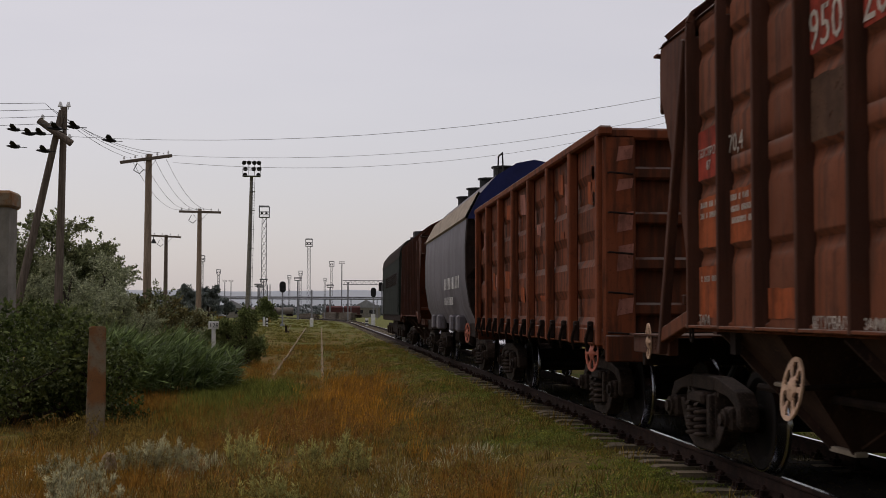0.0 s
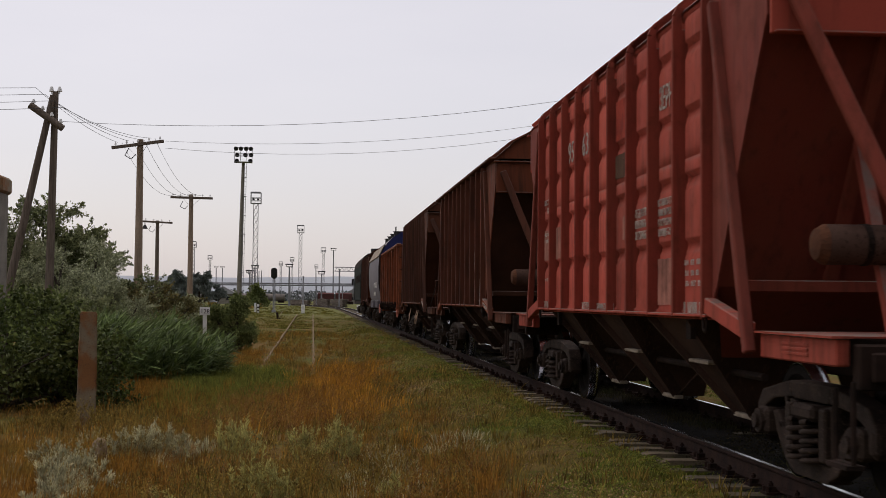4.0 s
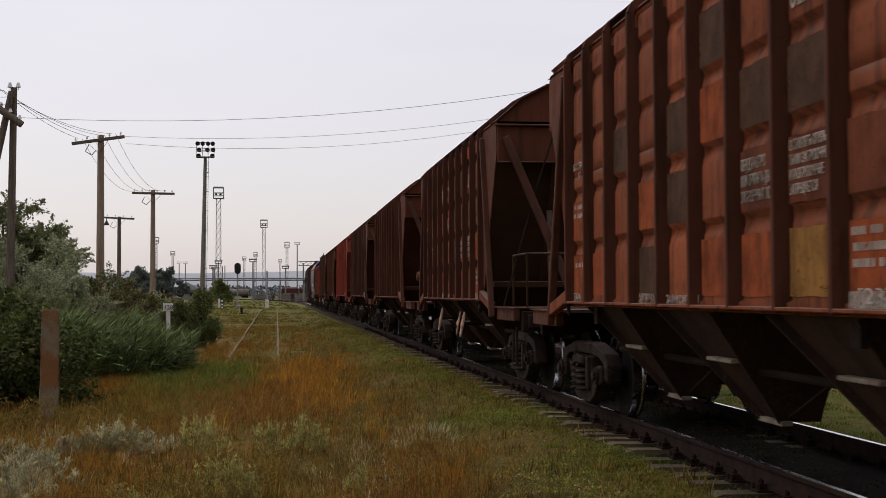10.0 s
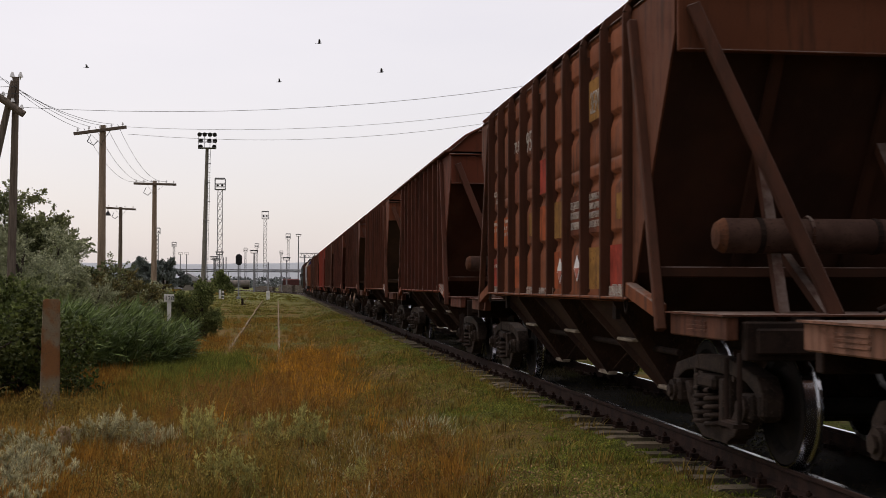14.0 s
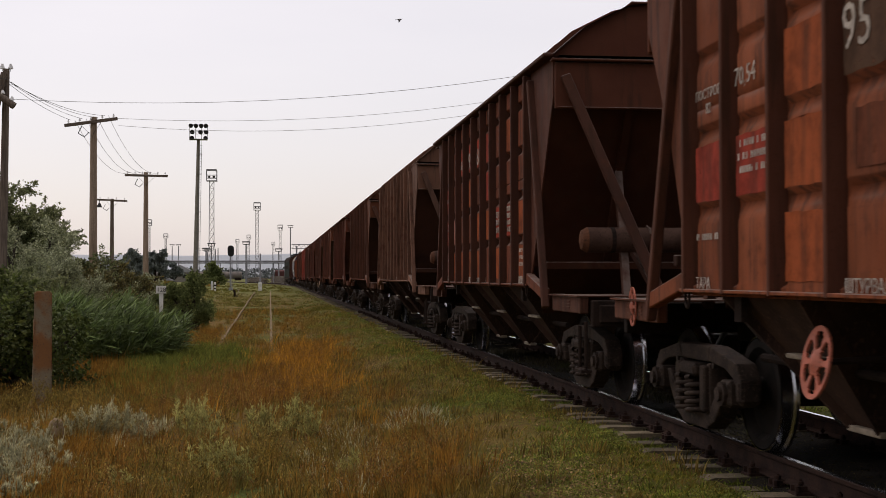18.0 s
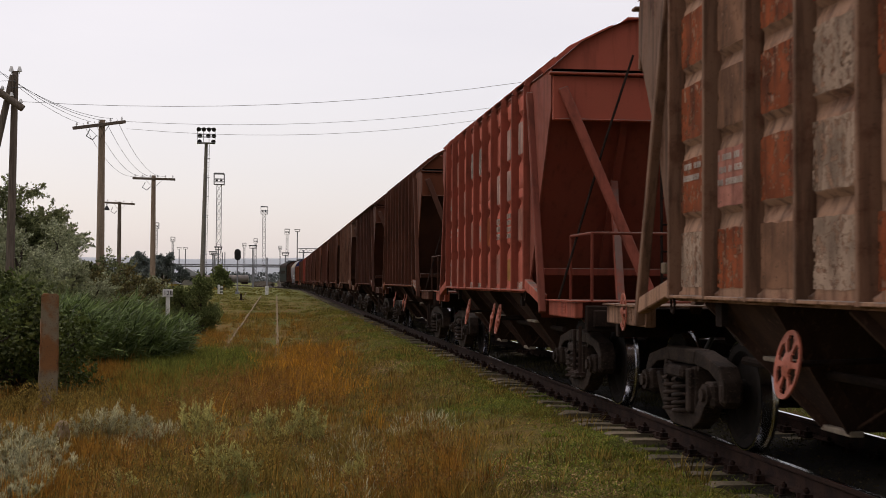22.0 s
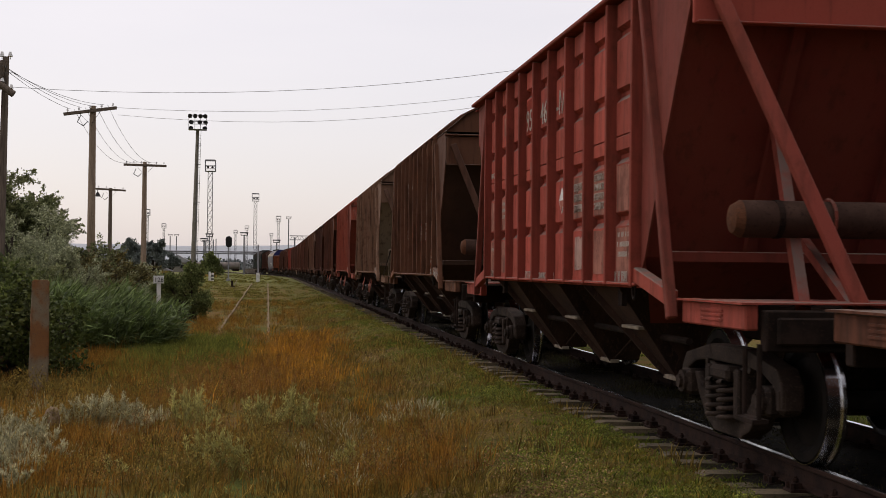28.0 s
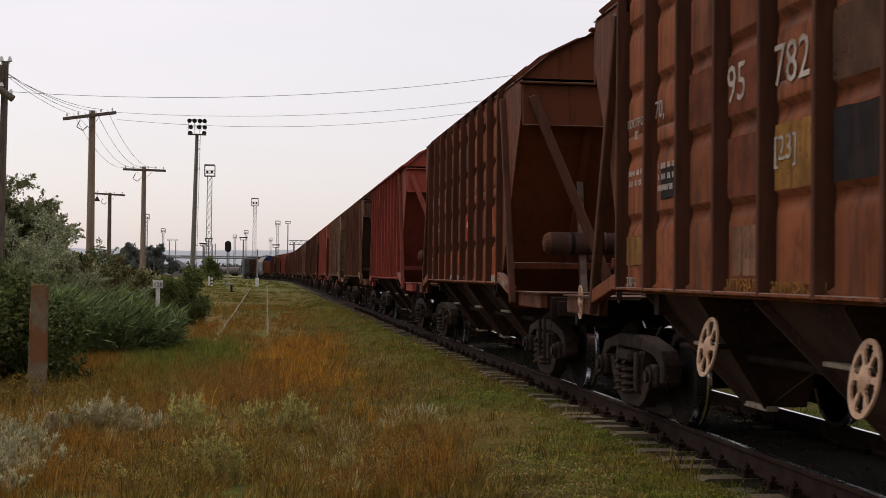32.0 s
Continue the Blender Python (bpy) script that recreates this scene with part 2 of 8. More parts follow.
def raw(name, verts, faces, material, parent=None, smooth=False):
    me = bpy.data.meshes.new(name)
    me.from_pydata(verts, [], faces)
    me.materials.append(material)
    if smooth:
        me.polygons.foreach_set("use_smooth", [True] * len(me.polygons))
    ob = new(name, me)
    ob.parent = parent
    return ob


def empty(name, m, label, category, group=""):
    ob = new(name)
    ob.matrix_basis = m
    return tagged(ob, label, category, group)


def box(bm, c, s, bev=0.0, m=None):
    """A box of size s round c, its edges eased by bev."""
    r = bmesh.ops.create_cube(bm, size=1.0, matrix=(m or Matrix()) @ Matrix.Translation(c) @ Matrix.Diagonal((*s, 1)))
    if bev:
        es = list({e for v in r["verts"] for e in v.link_edges})
        bmesh.ops.bevel(bm, geom=es, offset=bev, segments=1, affect="EDGES", profile=0.5)
    return bm


def beam(bm, p, q, w, d, bev=0.0, up=(0, 0, 1)):
    """A straight bar from p to q, w wide and d deep."""
    p, q = Vector(p), Vector(q)
    z = (q - p).normalized()
    u = Vector(up)
    if abs(z.dot(u)) > 0.98:
        u = Vector((0, 1, 0))
    x = u.cross(z).normalized()
    y = z.cross(x)
    m = Matrix((x, y, z)).transposed().to_4x4()
    m.translation = (p + q) / 2
    return box(bm, (0, 0, 0), (w, d, (q - p).length), bev, m)


def rod(bm, p, q, r1, r2=None, n=10, caps=True):
    """A round bar from p to q."""
    p, q = Vector(p), Vector(q)
    m = (q - p).to_track_quat("Z", "Y").to_matrix().to_4x4()
    m.translation = (p + q) / 2
    bmesh.ops.create_cone(bm, cap_ends=caps, segments=n, radius1=r1, radius2=r1 if r2 is None else r2, depth=(q - p).length, matrix=m)
    return bm


def pipe(bm, pts, r, n=8):
    for a, b in zip(pts, pts[1:]):
        rod(bm, a, b, r, n=n)
    return bm


def plate(bm, pts, thick, axis=0):
    """A flat plate: an outline of points, given thickness along an axis."""
    d = Vector((0, 0, 0))
    d[axis] = thick
    a = [bm.verts.new(Vector(p) - d / 2) for p in pts]
    b = [bm.verts.new(Vector(p) + d / 2) for p in pts]
    bm.faces.new(a)
    bm.faces.new(b[::-1])
    k = len(pts)
    for i in range(k):
        bm.faces.new((a[i], b[i], b[(i + 1) % k], a[(i + 1) % k]))
    bmesh.ops.recalc_face_normals(bm, faces=bm.faces[:])
    return bm


def turned(bm, prof, n=24, m=None):
    """A body of revolution about x from (x, r) pairs."""
    rings = []
    for x, r in prof:
        rings.append([bm.verts.new((m or Matrix()) @ Vector((x, r * math.cos(2 * math.pi * i / n), r * math.sin(2 * math.pi * i / n)))) for i in range(n)])
    for a, b in zip(rings, rings[1:]):
        for i in range(n):
            bm.faces.new((a[i], a[(i + 1) % n], b[(i + 1) % n], b[i]))
    bm.faces.new(rings[0][::-1])
    bm.faces.new(rings[-1])
    return bm


def loft(bm, prof, y0, y1, closed=False):
    """A sheet whose outline of (x, z) runs from y0 to y1."""
    a = [bm.verts.new((x, y0, z)) for x, z in prof]
    b = [bm.verts.new((x, y1, z)) for x, z in prof]
    k = len(prof)
    for i in range(k if closed else k - 1):
        bm.faces.new((a[i], a[(i + 1) % k], b[(i + 1) % k], b[i]))
    return a, b


def B():
    return bmesh.new()


def smooth01(a, b, x):
    t = min(max((x - a) / (b - a), 0.0), 1.0)
    return t * t * (3 - 2 * t)


# ---- the line of the track: straight, then a gentle left-hand curve ----
CURVE_Y, CURVE_R = 190.0, 900.0


def along(s, side=0.0, z=0.0):
    """The pose at s metres along the running track."""
    if s <= CURVE_Y:
        return pose(TRACK_X + side, s, z)
    a = (s - CURVE_Y) / CURVE_R
    r = CURVE_R + side
    return pose(TRACK_X - CURVE_R + r * math.cos(a), CURVE_Y + r * math.sin(a), z, 0, 0, math.degrees(a))


# ---- ground ----
def ground_z(x, y):
    low = -0.32 + 0.30 * max(smooth01(0.6, 3.1, x), smooth01(45, 130, y))
    low += 0.05 * noise.noise(Vector((x * 0.35, y * 0.22, 0.3))) * smooth01(3.6, 2.4, x)
    if 3.8 < x < 6.1 and y < 185:
        low -= 0.15
    return low if y < 300 else low * smooth01(420, 300, y)


def spread(stops):
    out = []
    for a, b, n in stops:
        out += [a + (b - a) * i / n for i in range(n)]
    return out + [stops[-1][1]]


gx = spread([(-3000, -300, 6), (-300, -40, 10), (-40, -9, 14), (-9, 3.6, 42), (3.6, 3.86, 1), (3.86, 5.98, 3), (5.98, 6.3, 1), (6.3, 40, 13), (40, 300, 10), (300, 3000, 6)])
gy = spread([(-400, -20, 10), (-20, 9, 8), (9, 60, 120), (60, 140, 60), (140, 420, 40), (420, 1500, 12), (1500, 4800, 6)])
gv = [(x, y, ground_z(x, y)) for y in gy for x in gx]
nx = len(gx)
gf = [(j * nx + i, j * nx + i + 1, (j + 1) * nx + i + 1, (j + 1) * nx + i) for j in range(len(gy) - 1) for i in range(nx - 1)]


def meadow_material():
    m, n, l, p = nodes_of("dry_meadow_soil")
    v = coords(n, l, "Object", (1, 1, 1), False)
    a = noise_node(n, l, v, 0.16, 4.0)
    b = noise_node(n, l, v, 0.7, 5.0, 0.65)
    c = noise_node(n, l, v, 9.0, 6.0, 0.75)
    col = mix_node(n, l, ramp_node(n, l, b, 0.38, 0.62), (0.160, 0.100, 0.030), (0.105, 0.098, 0.022))
    col = mix_node(n, l, ramp_node(n, l, a, 0.45, 0.60), col, (0.085, 0.105, 0.024))
    col = mix_node(n, l, ramp_node(n, l, c, 0.42, 0.70), col, (0.052, 0.038, 0.016))
    d = noise_node(n, l, coords(n, l, "Object", (1.0, 0.22, 1.0), False), 0.9, 5.0, 0.7)
    col = mix_node(n, l, ramp_node(n, l, d, 0.46, 0.62), col, (0.130, 0.078, 0.026))
    # the yard beyond the meadow is mown green turf
    far = n.new("ShaderNodeSeparateXYZ")
    l.new(v, far.inputs[0])
    turf = mix_node(n, l, ramp_node(n, l, b, 0.40, 0.62), (0.098, 0.110, 0.034), (0.140, 0.128, 0.046))
    yard = n.new("ShaderNodeMapRange")
    yard.inputs["From Min"].default_value, yard.inputs["From Max"].default_value = 90.0, 140.0
    l.new(far.outputs["Y"], yard.inputs["Value"])
    col = mix_node(n, l, yard.outputs[0], col, turf)
    l.new(col, p.inputs["Base Color"])
    p.inputs["Roughness"].default_value = 1.0
    p.inputs["Specular IOR Level"].default_value = 0.05
    bump_node(n, l, p, c, 0.8, 0.06)
    return m


ground = raw("ground", gv, gf, meadow_material(), smooth=True)
tagged(ground, "dry uneven meadow of straw, rust and green grass", "ground", kind="structure")
# dark oily soil, its near-black tone holding the shade beneath the train
soil = surface("shaded_oily_soil", (0.008, 0.0065, 0.005), (0.017, 0.013, 0.009), 0.95, 0.0, 2.0, 30.0, 0.9, 0.03, (0.030, 0.025, 0.014), shift=False, spec=0.08)
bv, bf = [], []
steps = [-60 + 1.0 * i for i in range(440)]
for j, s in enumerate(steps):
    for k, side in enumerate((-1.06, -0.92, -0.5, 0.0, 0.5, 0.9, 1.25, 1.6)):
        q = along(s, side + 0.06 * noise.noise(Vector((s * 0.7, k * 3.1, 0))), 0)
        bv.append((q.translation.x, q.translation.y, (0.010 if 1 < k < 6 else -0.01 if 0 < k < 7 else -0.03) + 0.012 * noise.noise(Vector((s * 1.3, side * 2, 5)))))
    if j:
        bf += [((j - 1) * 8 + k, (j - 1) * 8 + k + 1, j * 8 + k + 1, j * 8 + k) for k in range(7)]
tagged(raw("track_bed", bv, bf, soil, smooth=True), "dark oily soil and fouled ballast between the rails, deepened by painted shade", "track bed", kind="structure")

# ---- running track: rails, sleepers, fastenings ----
track = empty("railway_track", Matrix(), "single railway track with rusty rails on concrete sleepers", "railway track")
track["kind"] = "structure"
RAIL_PROF = [(-0.075, 0.0), (-0.075, 0.012), (-0.012, 0.034), (-0.009, 0.13), (-0.036, 0.145), (-0.037, 0.172), (-0.028, 0.1785), (0.028, 0.1785), (0.037, 0.172), (0.036, 0.145), (0.009, 0.13), (0.012, 0.034), (0.075, 0.012), (0.075, 0.0)]
rail_s = [-60, 0, 60, 120, 190] + [190 + 10 * i for i in range(1, 24)]


def rail_mesh(name, side, prof, z, mat, stops=rail_s, parent=track, line=along):
    v, f, k = [], [], len(prof)
    for s in stops:
        for x, h in prof:
            t = line(s, side + x, z + h).translation
            v.append(tuple(t))
    for j in range(len(stops) - 1):
        f += [(j * k + i, j * k + (i + 1) % k, (j + 1) * k + (i + 1) % k, (j + 1) * k + i) for i in range(k)]
    return raw(name, v, f, mat, parent)


GAUGE = 0.797
for side in (-GAUGE, GAUGE):
    r = rail_mesh("rail", side, RAIL_PROF, RAIL_Z - 0.18, M_RAIL)
    inner = 0.004 if side < 0 else -0.004
    rail_mesh("rail_head", side + inner, [(-0.030, 0.0), (-0.026, 0.0022), (0.026, 0.0022), (0.030, 0.0)], RAIL_Z - 0.0015, M_RAILTOP, parent=r)


def sleeper_mesh():
    bm = B()
    prof = [(-1.35, -0.16), (-1.35, -0.02), (-1.28, 0.0), (-0.45, -0.012), (-0.3, -0.035), (0.3, -0.035), (0.45, -0.012), (1.28, 0.0), (1.35, -0.02), (1.35, -0.16)]
    a = [bm.verts.new((x, -0.135 + (0.02 if z > -0.1 else 0), z)) for x, z in prof]
    b = [bm.verts.new((x, 0.135 - (0.02 if z > -0.1 else 0), z)) for x, z in prof]
    k = len(prof)
    bm.faces.new(a)
    bm.faces.new(b[::-1])
    for i in range(k):
        bm.faces.new((a[i], b[i], b[(i + 1) % k], a[(i + 1) % k]))
    bmesh.ops.recalc_face_normals(bm, faces=bm.faces[:])
    me = bpy.data.meshes.new("sleeper")
    bm.to_mesh(me)
    bm.free()
    me.materials.append(M_SLEEPER)
    return me


def fastening_mesh():
    bm = B()
    box(bm, (0, 0, 0.012), (0.36, 0.17, 0.024))
    for x in (-0.115, 0.115):
        box(bm, (x, 0, 0.045), (0.07, 0.10, 0.045))
        rod(bm, (x, 0, 0.04), (x, 0, 0.115), 0.012, n=6)
        rod(bm, (x, 0, 0.075), (x, 0, 0.10), 0.024, n=6)
        for y in (-0.10, 0.10):
            rod(bm, (x * 1.35, y * 0.5, 0.02), (x * 1.35, y * 0.5, 0.07), 0.02, n=6)
    me = bpy.data.meshes.new("fastening")
    bm.to_mesh(me)
    bm.free()
    me.materials.append(M_RAIL)
    return me


SLEEPER, FAST = sleeper_mesh(), fastening_mesh()
s = 5.0
rng = random.Random(4)
far_sleepers = []
while s < 330:
    if s < 95:
        ob = share("sleeper", SLEEPER, track, along(s + rng.uniform(-0.03, 0.03), rng.uniform(-0.03, 0.03), 0.020 + rng.uniform(-0.034, 0.010)) @ pose(0, 0, 0, 0, rng.uniform(-0.7, 0.5), rng.uniform(-2.5, 2.5)))
        for side in (-GAUGE, GAUGE):
            if s < 60 and (side < 0 or s < 30):
                share("fastening", FAST, ob, pose(side, 0, -0.006))
    else:
        far_sleepers.append(along(s, 0, 0.02))
    s += 0.545
v, f = [], []
for m in far_sleepers:
    b = len(v)
    v += [tuple(m @ Vector(c)) for c in ((-1.35, -0.12, 0), (1.35, -0.12, 0), (1.35, 0.12, 0), (-1.35, 0.12, 0), (-1.35, -0.13, -0.15), (1.35, -0.13, -0.15), (1.35, 0.13, -0.15), (-1.35, 0.13, -0.15))]
    f += [(b, b + 1, b + 2, b + 3), (b, b + 4, b + 5, b + 1), (b + 1, b + 5, b + 6, b + 2), (b + 3, b + 2, b + 6, b + 7), (b, b + 3, b + 7, b + 4)]
tagged(raw("far_sleepers", v, f, M_SLEEPER, track), kind="stuff")


# ---- rolling stock: every vehicle stands on its own empty, at rail level, facing +y ----
TRAIN, WHEELSETS, PAINTED = [], [], []


def spring_mesh():
    """A nest of coil springs as cast and wound: one helix of round wire."""
    bm = B()
    turns, per, r, w, h = 4.6, 14, 0.118, 0.024, 0.33
    n = int(turns * per)
    rings = []
    for i in range(n + 1):
        a = 2 * math.pi * i / per
        c = Vector((r * math.cos(a), r * math.sin(a), h * i / n))
        o = Vector((math.cos(a), math.sin(a), 0))
        rings.append([bm.verts.new(c + o * w * math.cos(b) + Vector((0, 0, w * math.sin(b)))) for b in (0.3, 1.57, 2.85, 3.9, 5.5)])
    for a, b in zip(rings, rings[1:]):
        for i in range(5):
            bm.faces.new((a[i], a[(i + 1) % 5], b[(i + 1) % 5], b[i]))
    me = bpy.data.meshes.new("spring")
    bm.to_mesh(me)
    bm.free()
    me.polygons.foreach_set("use_smooth", [True] * len(me.polygons))
    me.materials.append(M_BOGIE)
    return me


def frame_mesh():
    """The cast side frame of a freight bogie, with its windows and jaws."""
    bm = B()
    top = [(-1.18, 0.42), (-1.18, 0.62), (-1.02, 0.69), (-0.66, 0.72), (-0.42, 0.80), (0.42, 0.80), (0.66, 0.72), (1.02, 0.69), (1.18, 0.62), (1.18, 0.42)]
    low = [(1.02, 0.42), (0.98, 0.55), (0.82, 0.55), (0.72, 0.40), (0.52, 0.20), (0.34, 0.13), (-0.34, 0.13), (-0.52, 0.20), (-0.72, 0.40), (-0.82, 0.55), (-0.98, 0.55), (-1.02, 0.42)]
    # outer ring with a middle opening for the spring nest and one sloping window each side
    def ring(pts, hole):
        a0, a1 = [bm.verts.new((-0.09, y, z)) for y, z in pts], [bm.verts.new((0.09, y, z)) for y, z in pts]
        k = len(pts)
        for i in range(k):
            bm.faces.new((a0[i], a1[i], a1[(i + 1) % k], a0[(i + 1) % k]))
        for r in (a0, a1):
            bm.faces.new(r)
    strips = [
        [(-1.17, 0.44), (-1.17, 0.60), (-1.05, 0.73), (-0.66, 0.80), (-0.42, 0.84), (-0.36, 0.71), (-0.78, 0.67), (-0.98, 0.60), (-1.05, 0.44)],
        [(1.17, 0.44), (1.17, 0.60), (1.05, 0.73), (0.66, 0.80), (0.42, 0.84), (0.36, 0.71), (0.78, 0.67), (0.98, 0.60), (1.05, 0.44)],
        [(-0.42, 0.84), (0.42, 0.84), (0.36, 0.70), (-0.36, 0.70)],
        [(-0.42, 0.70), (-0.29, 0.68), (-0.29, 0.24), (-0.44, 0.22)],
        [(0.42, 0.70), (0.29, 0.68), (0.29, 0.24), (0.44, 0.22)],
        [(-0.82, 0.57), (-0.70, 0.58), (-0.38, 0.28), (-0.34, 0.13), (-0.52, 0.20), (-0.72, 0.40)],
        [(0.82, 0.57), (0.70, 0.58), (0.38, 0.28), (0.34, 0.13), (0.52, 0.20), (0.72, 0.40)],
        [(-0.42, 0.25), (0.42, 0.25), (0.34, 0.11), (-0.34, 0.11)],
    ]
    for st in strips:
        ring(st, False)
    bmesh.ops.recalc_face_normals(bm, faces=bm.faces[:])
    bmesh.ops.bevel(bm, geom=bm.edges[:], offset=0.02, segments=2, affect="EDGES", profile=0.6)
    for y in (-0.925, 0.925):
        box(bm, (-0.02, y, 0.475), (0.26, 0.24, 0.22), 0.03)
        rod(bm, (-0.18, y, 0.475), (-0.10, y, 0.475), 0.10, n=12)
        box(bm, (0.0, y * 1.20, 0.50), (0.20, 0.13, 0.22), 0.04)
        rod(bm, (-0.21, y, 0.475), (-0.17, y, 0.475), 0.06, n=10)
    for y in (-0.34, 0.34):
        box(bm, (-0.10, y, 0.47), (0.08, 0.12, 0.40), 0.015)
    box(bm, (-0.05, 0, 0.62), (0.24, 0.44, 0.12), 0.03)
    for y, z in ((-0.5, 0.68), (0.5, 0.68), (0.62, 0.47), (-0.62, 0.47)):
        rod(bm, (-0.09, y, z), (-0.06, y, z), 0.03, n=8)
    bmesh.ops.recalc_face_normals(bm, faces=bm.faces[:])
    me = bpy.data.meshes.new("side_frame")
    bm.to_mesh(me)
    bm.free()
    me.materials.append(M_BOGIE)
    return me


def mesh_of(name, bm, mat, smooth=False):
    me = bpy.data.meshes.new(name)
    bm.to_mesh(me)
    bm.free()
    if smooth:
        me.polygons.foreach_set("use_smooth", [True] * len(me.polygons))
    me.materials.append(mat)
    return me


bm = B()
rod(bm, (-0.98, 0, 0), (0.98, 0, 0), 0.08, n=12)
for sx in (-1, 1):
    turned(bm, [(sx * 0.72, 0.30), (sx * 0.78, 0.36), (sx * 0.78, 0.46), (sx * 0.852, 0.455), (sx * 0.852, 0.385), (sx * 0.80, 0.34), (sx * 0.83, 0.14), (sx * 0.90, 0.12)], 28)
bmesh.ops.recalc_face_normals(bm, faces=bm.faces[:])
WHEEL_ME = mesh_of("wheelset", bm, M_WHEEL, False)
TYRE_MES = []
for sx in (-1, 1):
    bm = B()
    turned(bm, [(sx * 0.715, 0.500), (sx * 0.745, 0.503), (sx * 0.757, 0.478), (sx * 0.850, 0.4745), (sx * 0.850, 0.470), (sx * 0.715, 0.452)], 40)
    bmesh.ops.recalc_face_normals(bm, faces=bm.faces[:])
    TYRE_MES.append(mesh_of("tyre", bm, M_TYRE))
SPRING_ME, FRAME_ME = spring_mesh(), frame_mesh()
bm = B()
box(bm, (0, 0, 0.60), (1.9, 0.42, 0.26), 0.04)
box(bm, (0, 0, 0.78), (0.6, 0.4, 0.12), 0.03)
for y in (-0.52, 0.52):
    rod(bm, (-0.85, y, 0.36), (0.85, y, 0.36), 0.04, n=8)
    for x in (-0.76, 0.76):
        box(bm, (x, y * 0.86, 0.46), (0.10, 0.07, 0.34), 0.02)
BOLSTER_ME = mesh_of("bolster", bm, M_BOGIE)


def bogie(parent, y):
    b = new("bogie")
    b.parent = parent
    b.matrix_basis = pose(0, y, 0)
    for sx in (-1, 1):
        share("side_frame", FRAME_ME, b, pose(sx * 1.018, 0, 0, 0, 0, 0 if sx < 0 else 180))
        for dy in (-0.14, 0.14):
            share("spring", SPRING_ME, b, pose(sx * 1.10, dy, 0.23))
    share("bolster", BOLSTER_ME, b, Matrix())
    for dy in (-0.925, 0.925):
        w = share("wheelset", WHEEL_ME, b, pose(0, dy, 0.475))
        WHEELSETS.append(w)
        for me in TYRE_MES:
            share("tyre", me, w, Matrix())
    return b


def coupler(parent, y, sgn):
    bm = B()
    box(bm, (0, y - sgn * 0.35, 1.04), (0.16, 0.62, 0.2), 0.03)
    box(bm, (-0.06, y - sgn * 0.02, 1.04), (0.34, 0.26, 0.30), 0.05)
    box(bm, (0.14, y + sgn * 0.10, 1.04), (0.14, 0.16, 0.24), 0.04)
    part("coupler", bm, M_BOGIE, parent)
    bm = B()
    pipe(bm, [(-0.3, y - sgn * 0.7, 0.95), (-0.33, y - sgn * 0.45, 0.72), (-0.22, y - sgn * 0.1, 0.55), (-0.1, y, 0.62)], 0.028)
    part("brake_hose", bm, M_BLACK, parent)


def handwheel_mesh(mat):
    """A brake or hatch wheel cast in one piece: a disc pierced by six rounded windows."""
    bm = B()
    n, radii, bow = 48, (0.020, 0.082, 0.100, 0.182, 0.200, 0.234), (-0.030, -0.008, 0.0, 0.0, 0.0, -0.004)
    rings = [[bm.verts.new((x, r * math.cos(2 * math.pi * i / n), r * math.sin(2 * math.pi * i / n))) for i in range(n)] for r, x in zip(radii, bow)]
    skin = [bm.faces.new(rings[0])]
    for k in range(5):
        for i in range(n):
            q = i % 8
            if (k == 2 and 0 < q < 7) or (k in (1, 3) and 1 < q < 6):
                continue
            skin.append(bm.faces.new((rings[k][i], rings[k][(i + 1) % n], rings[k + 1][(i + 1) % n], rings[k + 1][i])))
    for v in bm.verts[:]:
        if not v.link_faces:
            bm.verts.remove(v)
    out = bmesh.ops.extrude_face_region(bm, geom=bm.faces[:])
    for v in out["geom"]:
        if isinstance(v, bmesh.types.BMVert):
            v.co.x += 0.016
    bmesh.ops.recalc_face_normals(bm, faces=bm.faces[:])
    return mesh_of("handwheel", bm, mat)


# oxide-red and cream enamel of the hand wheels
M_HW_RED = surface("chipped_orange_enamel", (0.42, 0.11, 0.065), (0.30, 0.085, 0.05), 0.6, 0.0, 6.0, 50.0, 0.2, 0.003, (0.14, 0.06, 0.04))
M_HW_TAN = surface("chipped_cream_enamel", (0.52, 0.33, 0.21), (0.40, 0.25, 0.16), 0.6, 0.0, 6.0, 50.0, 0.2, 0.003, (0.20, 0.10, 0.06))
HW_RED, HW_TAN = handwheel_mesh(M_HW_RED), handwheel_mesh(M_HW_TAN)
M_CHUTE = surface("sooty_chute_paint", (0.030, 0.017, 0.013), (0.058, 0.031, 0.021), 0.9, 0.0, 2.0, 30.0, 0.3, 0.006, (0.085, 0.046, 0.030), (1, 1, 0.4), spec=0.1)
M_TANK = surface("dust_caked_tank_paint", (0.042, 0.022, 0.016), (0.072, 0.040, 0.029), 0.85, 0.0, 2.5, 30.0, 0.3, 0.004, (0.028, 0.016, 0.012), spec=0.1)
M_TANK_END = surface("rusted_tank_end", (0.110, 0.044, 0.022), (0.070, 0.030, 0.018), 0.85, 0.0, 5.0, 40.0, 0.3, 0.004, (0.055, 0.028, 0.018), spec=0.1)
M_SHELF = surface("worn_ochre_steel", (0.33, 0.27, 0.20), (0.20, 0.155, 0.115), 0.85, 0.0, 5.0, 40.0, 0.3)

RIB0, STEP, NRIB = 4.064, 0.903, 10
END = {-1: 5.45, 1: 5.27}
ZB, ZE = 1.33, 4.09


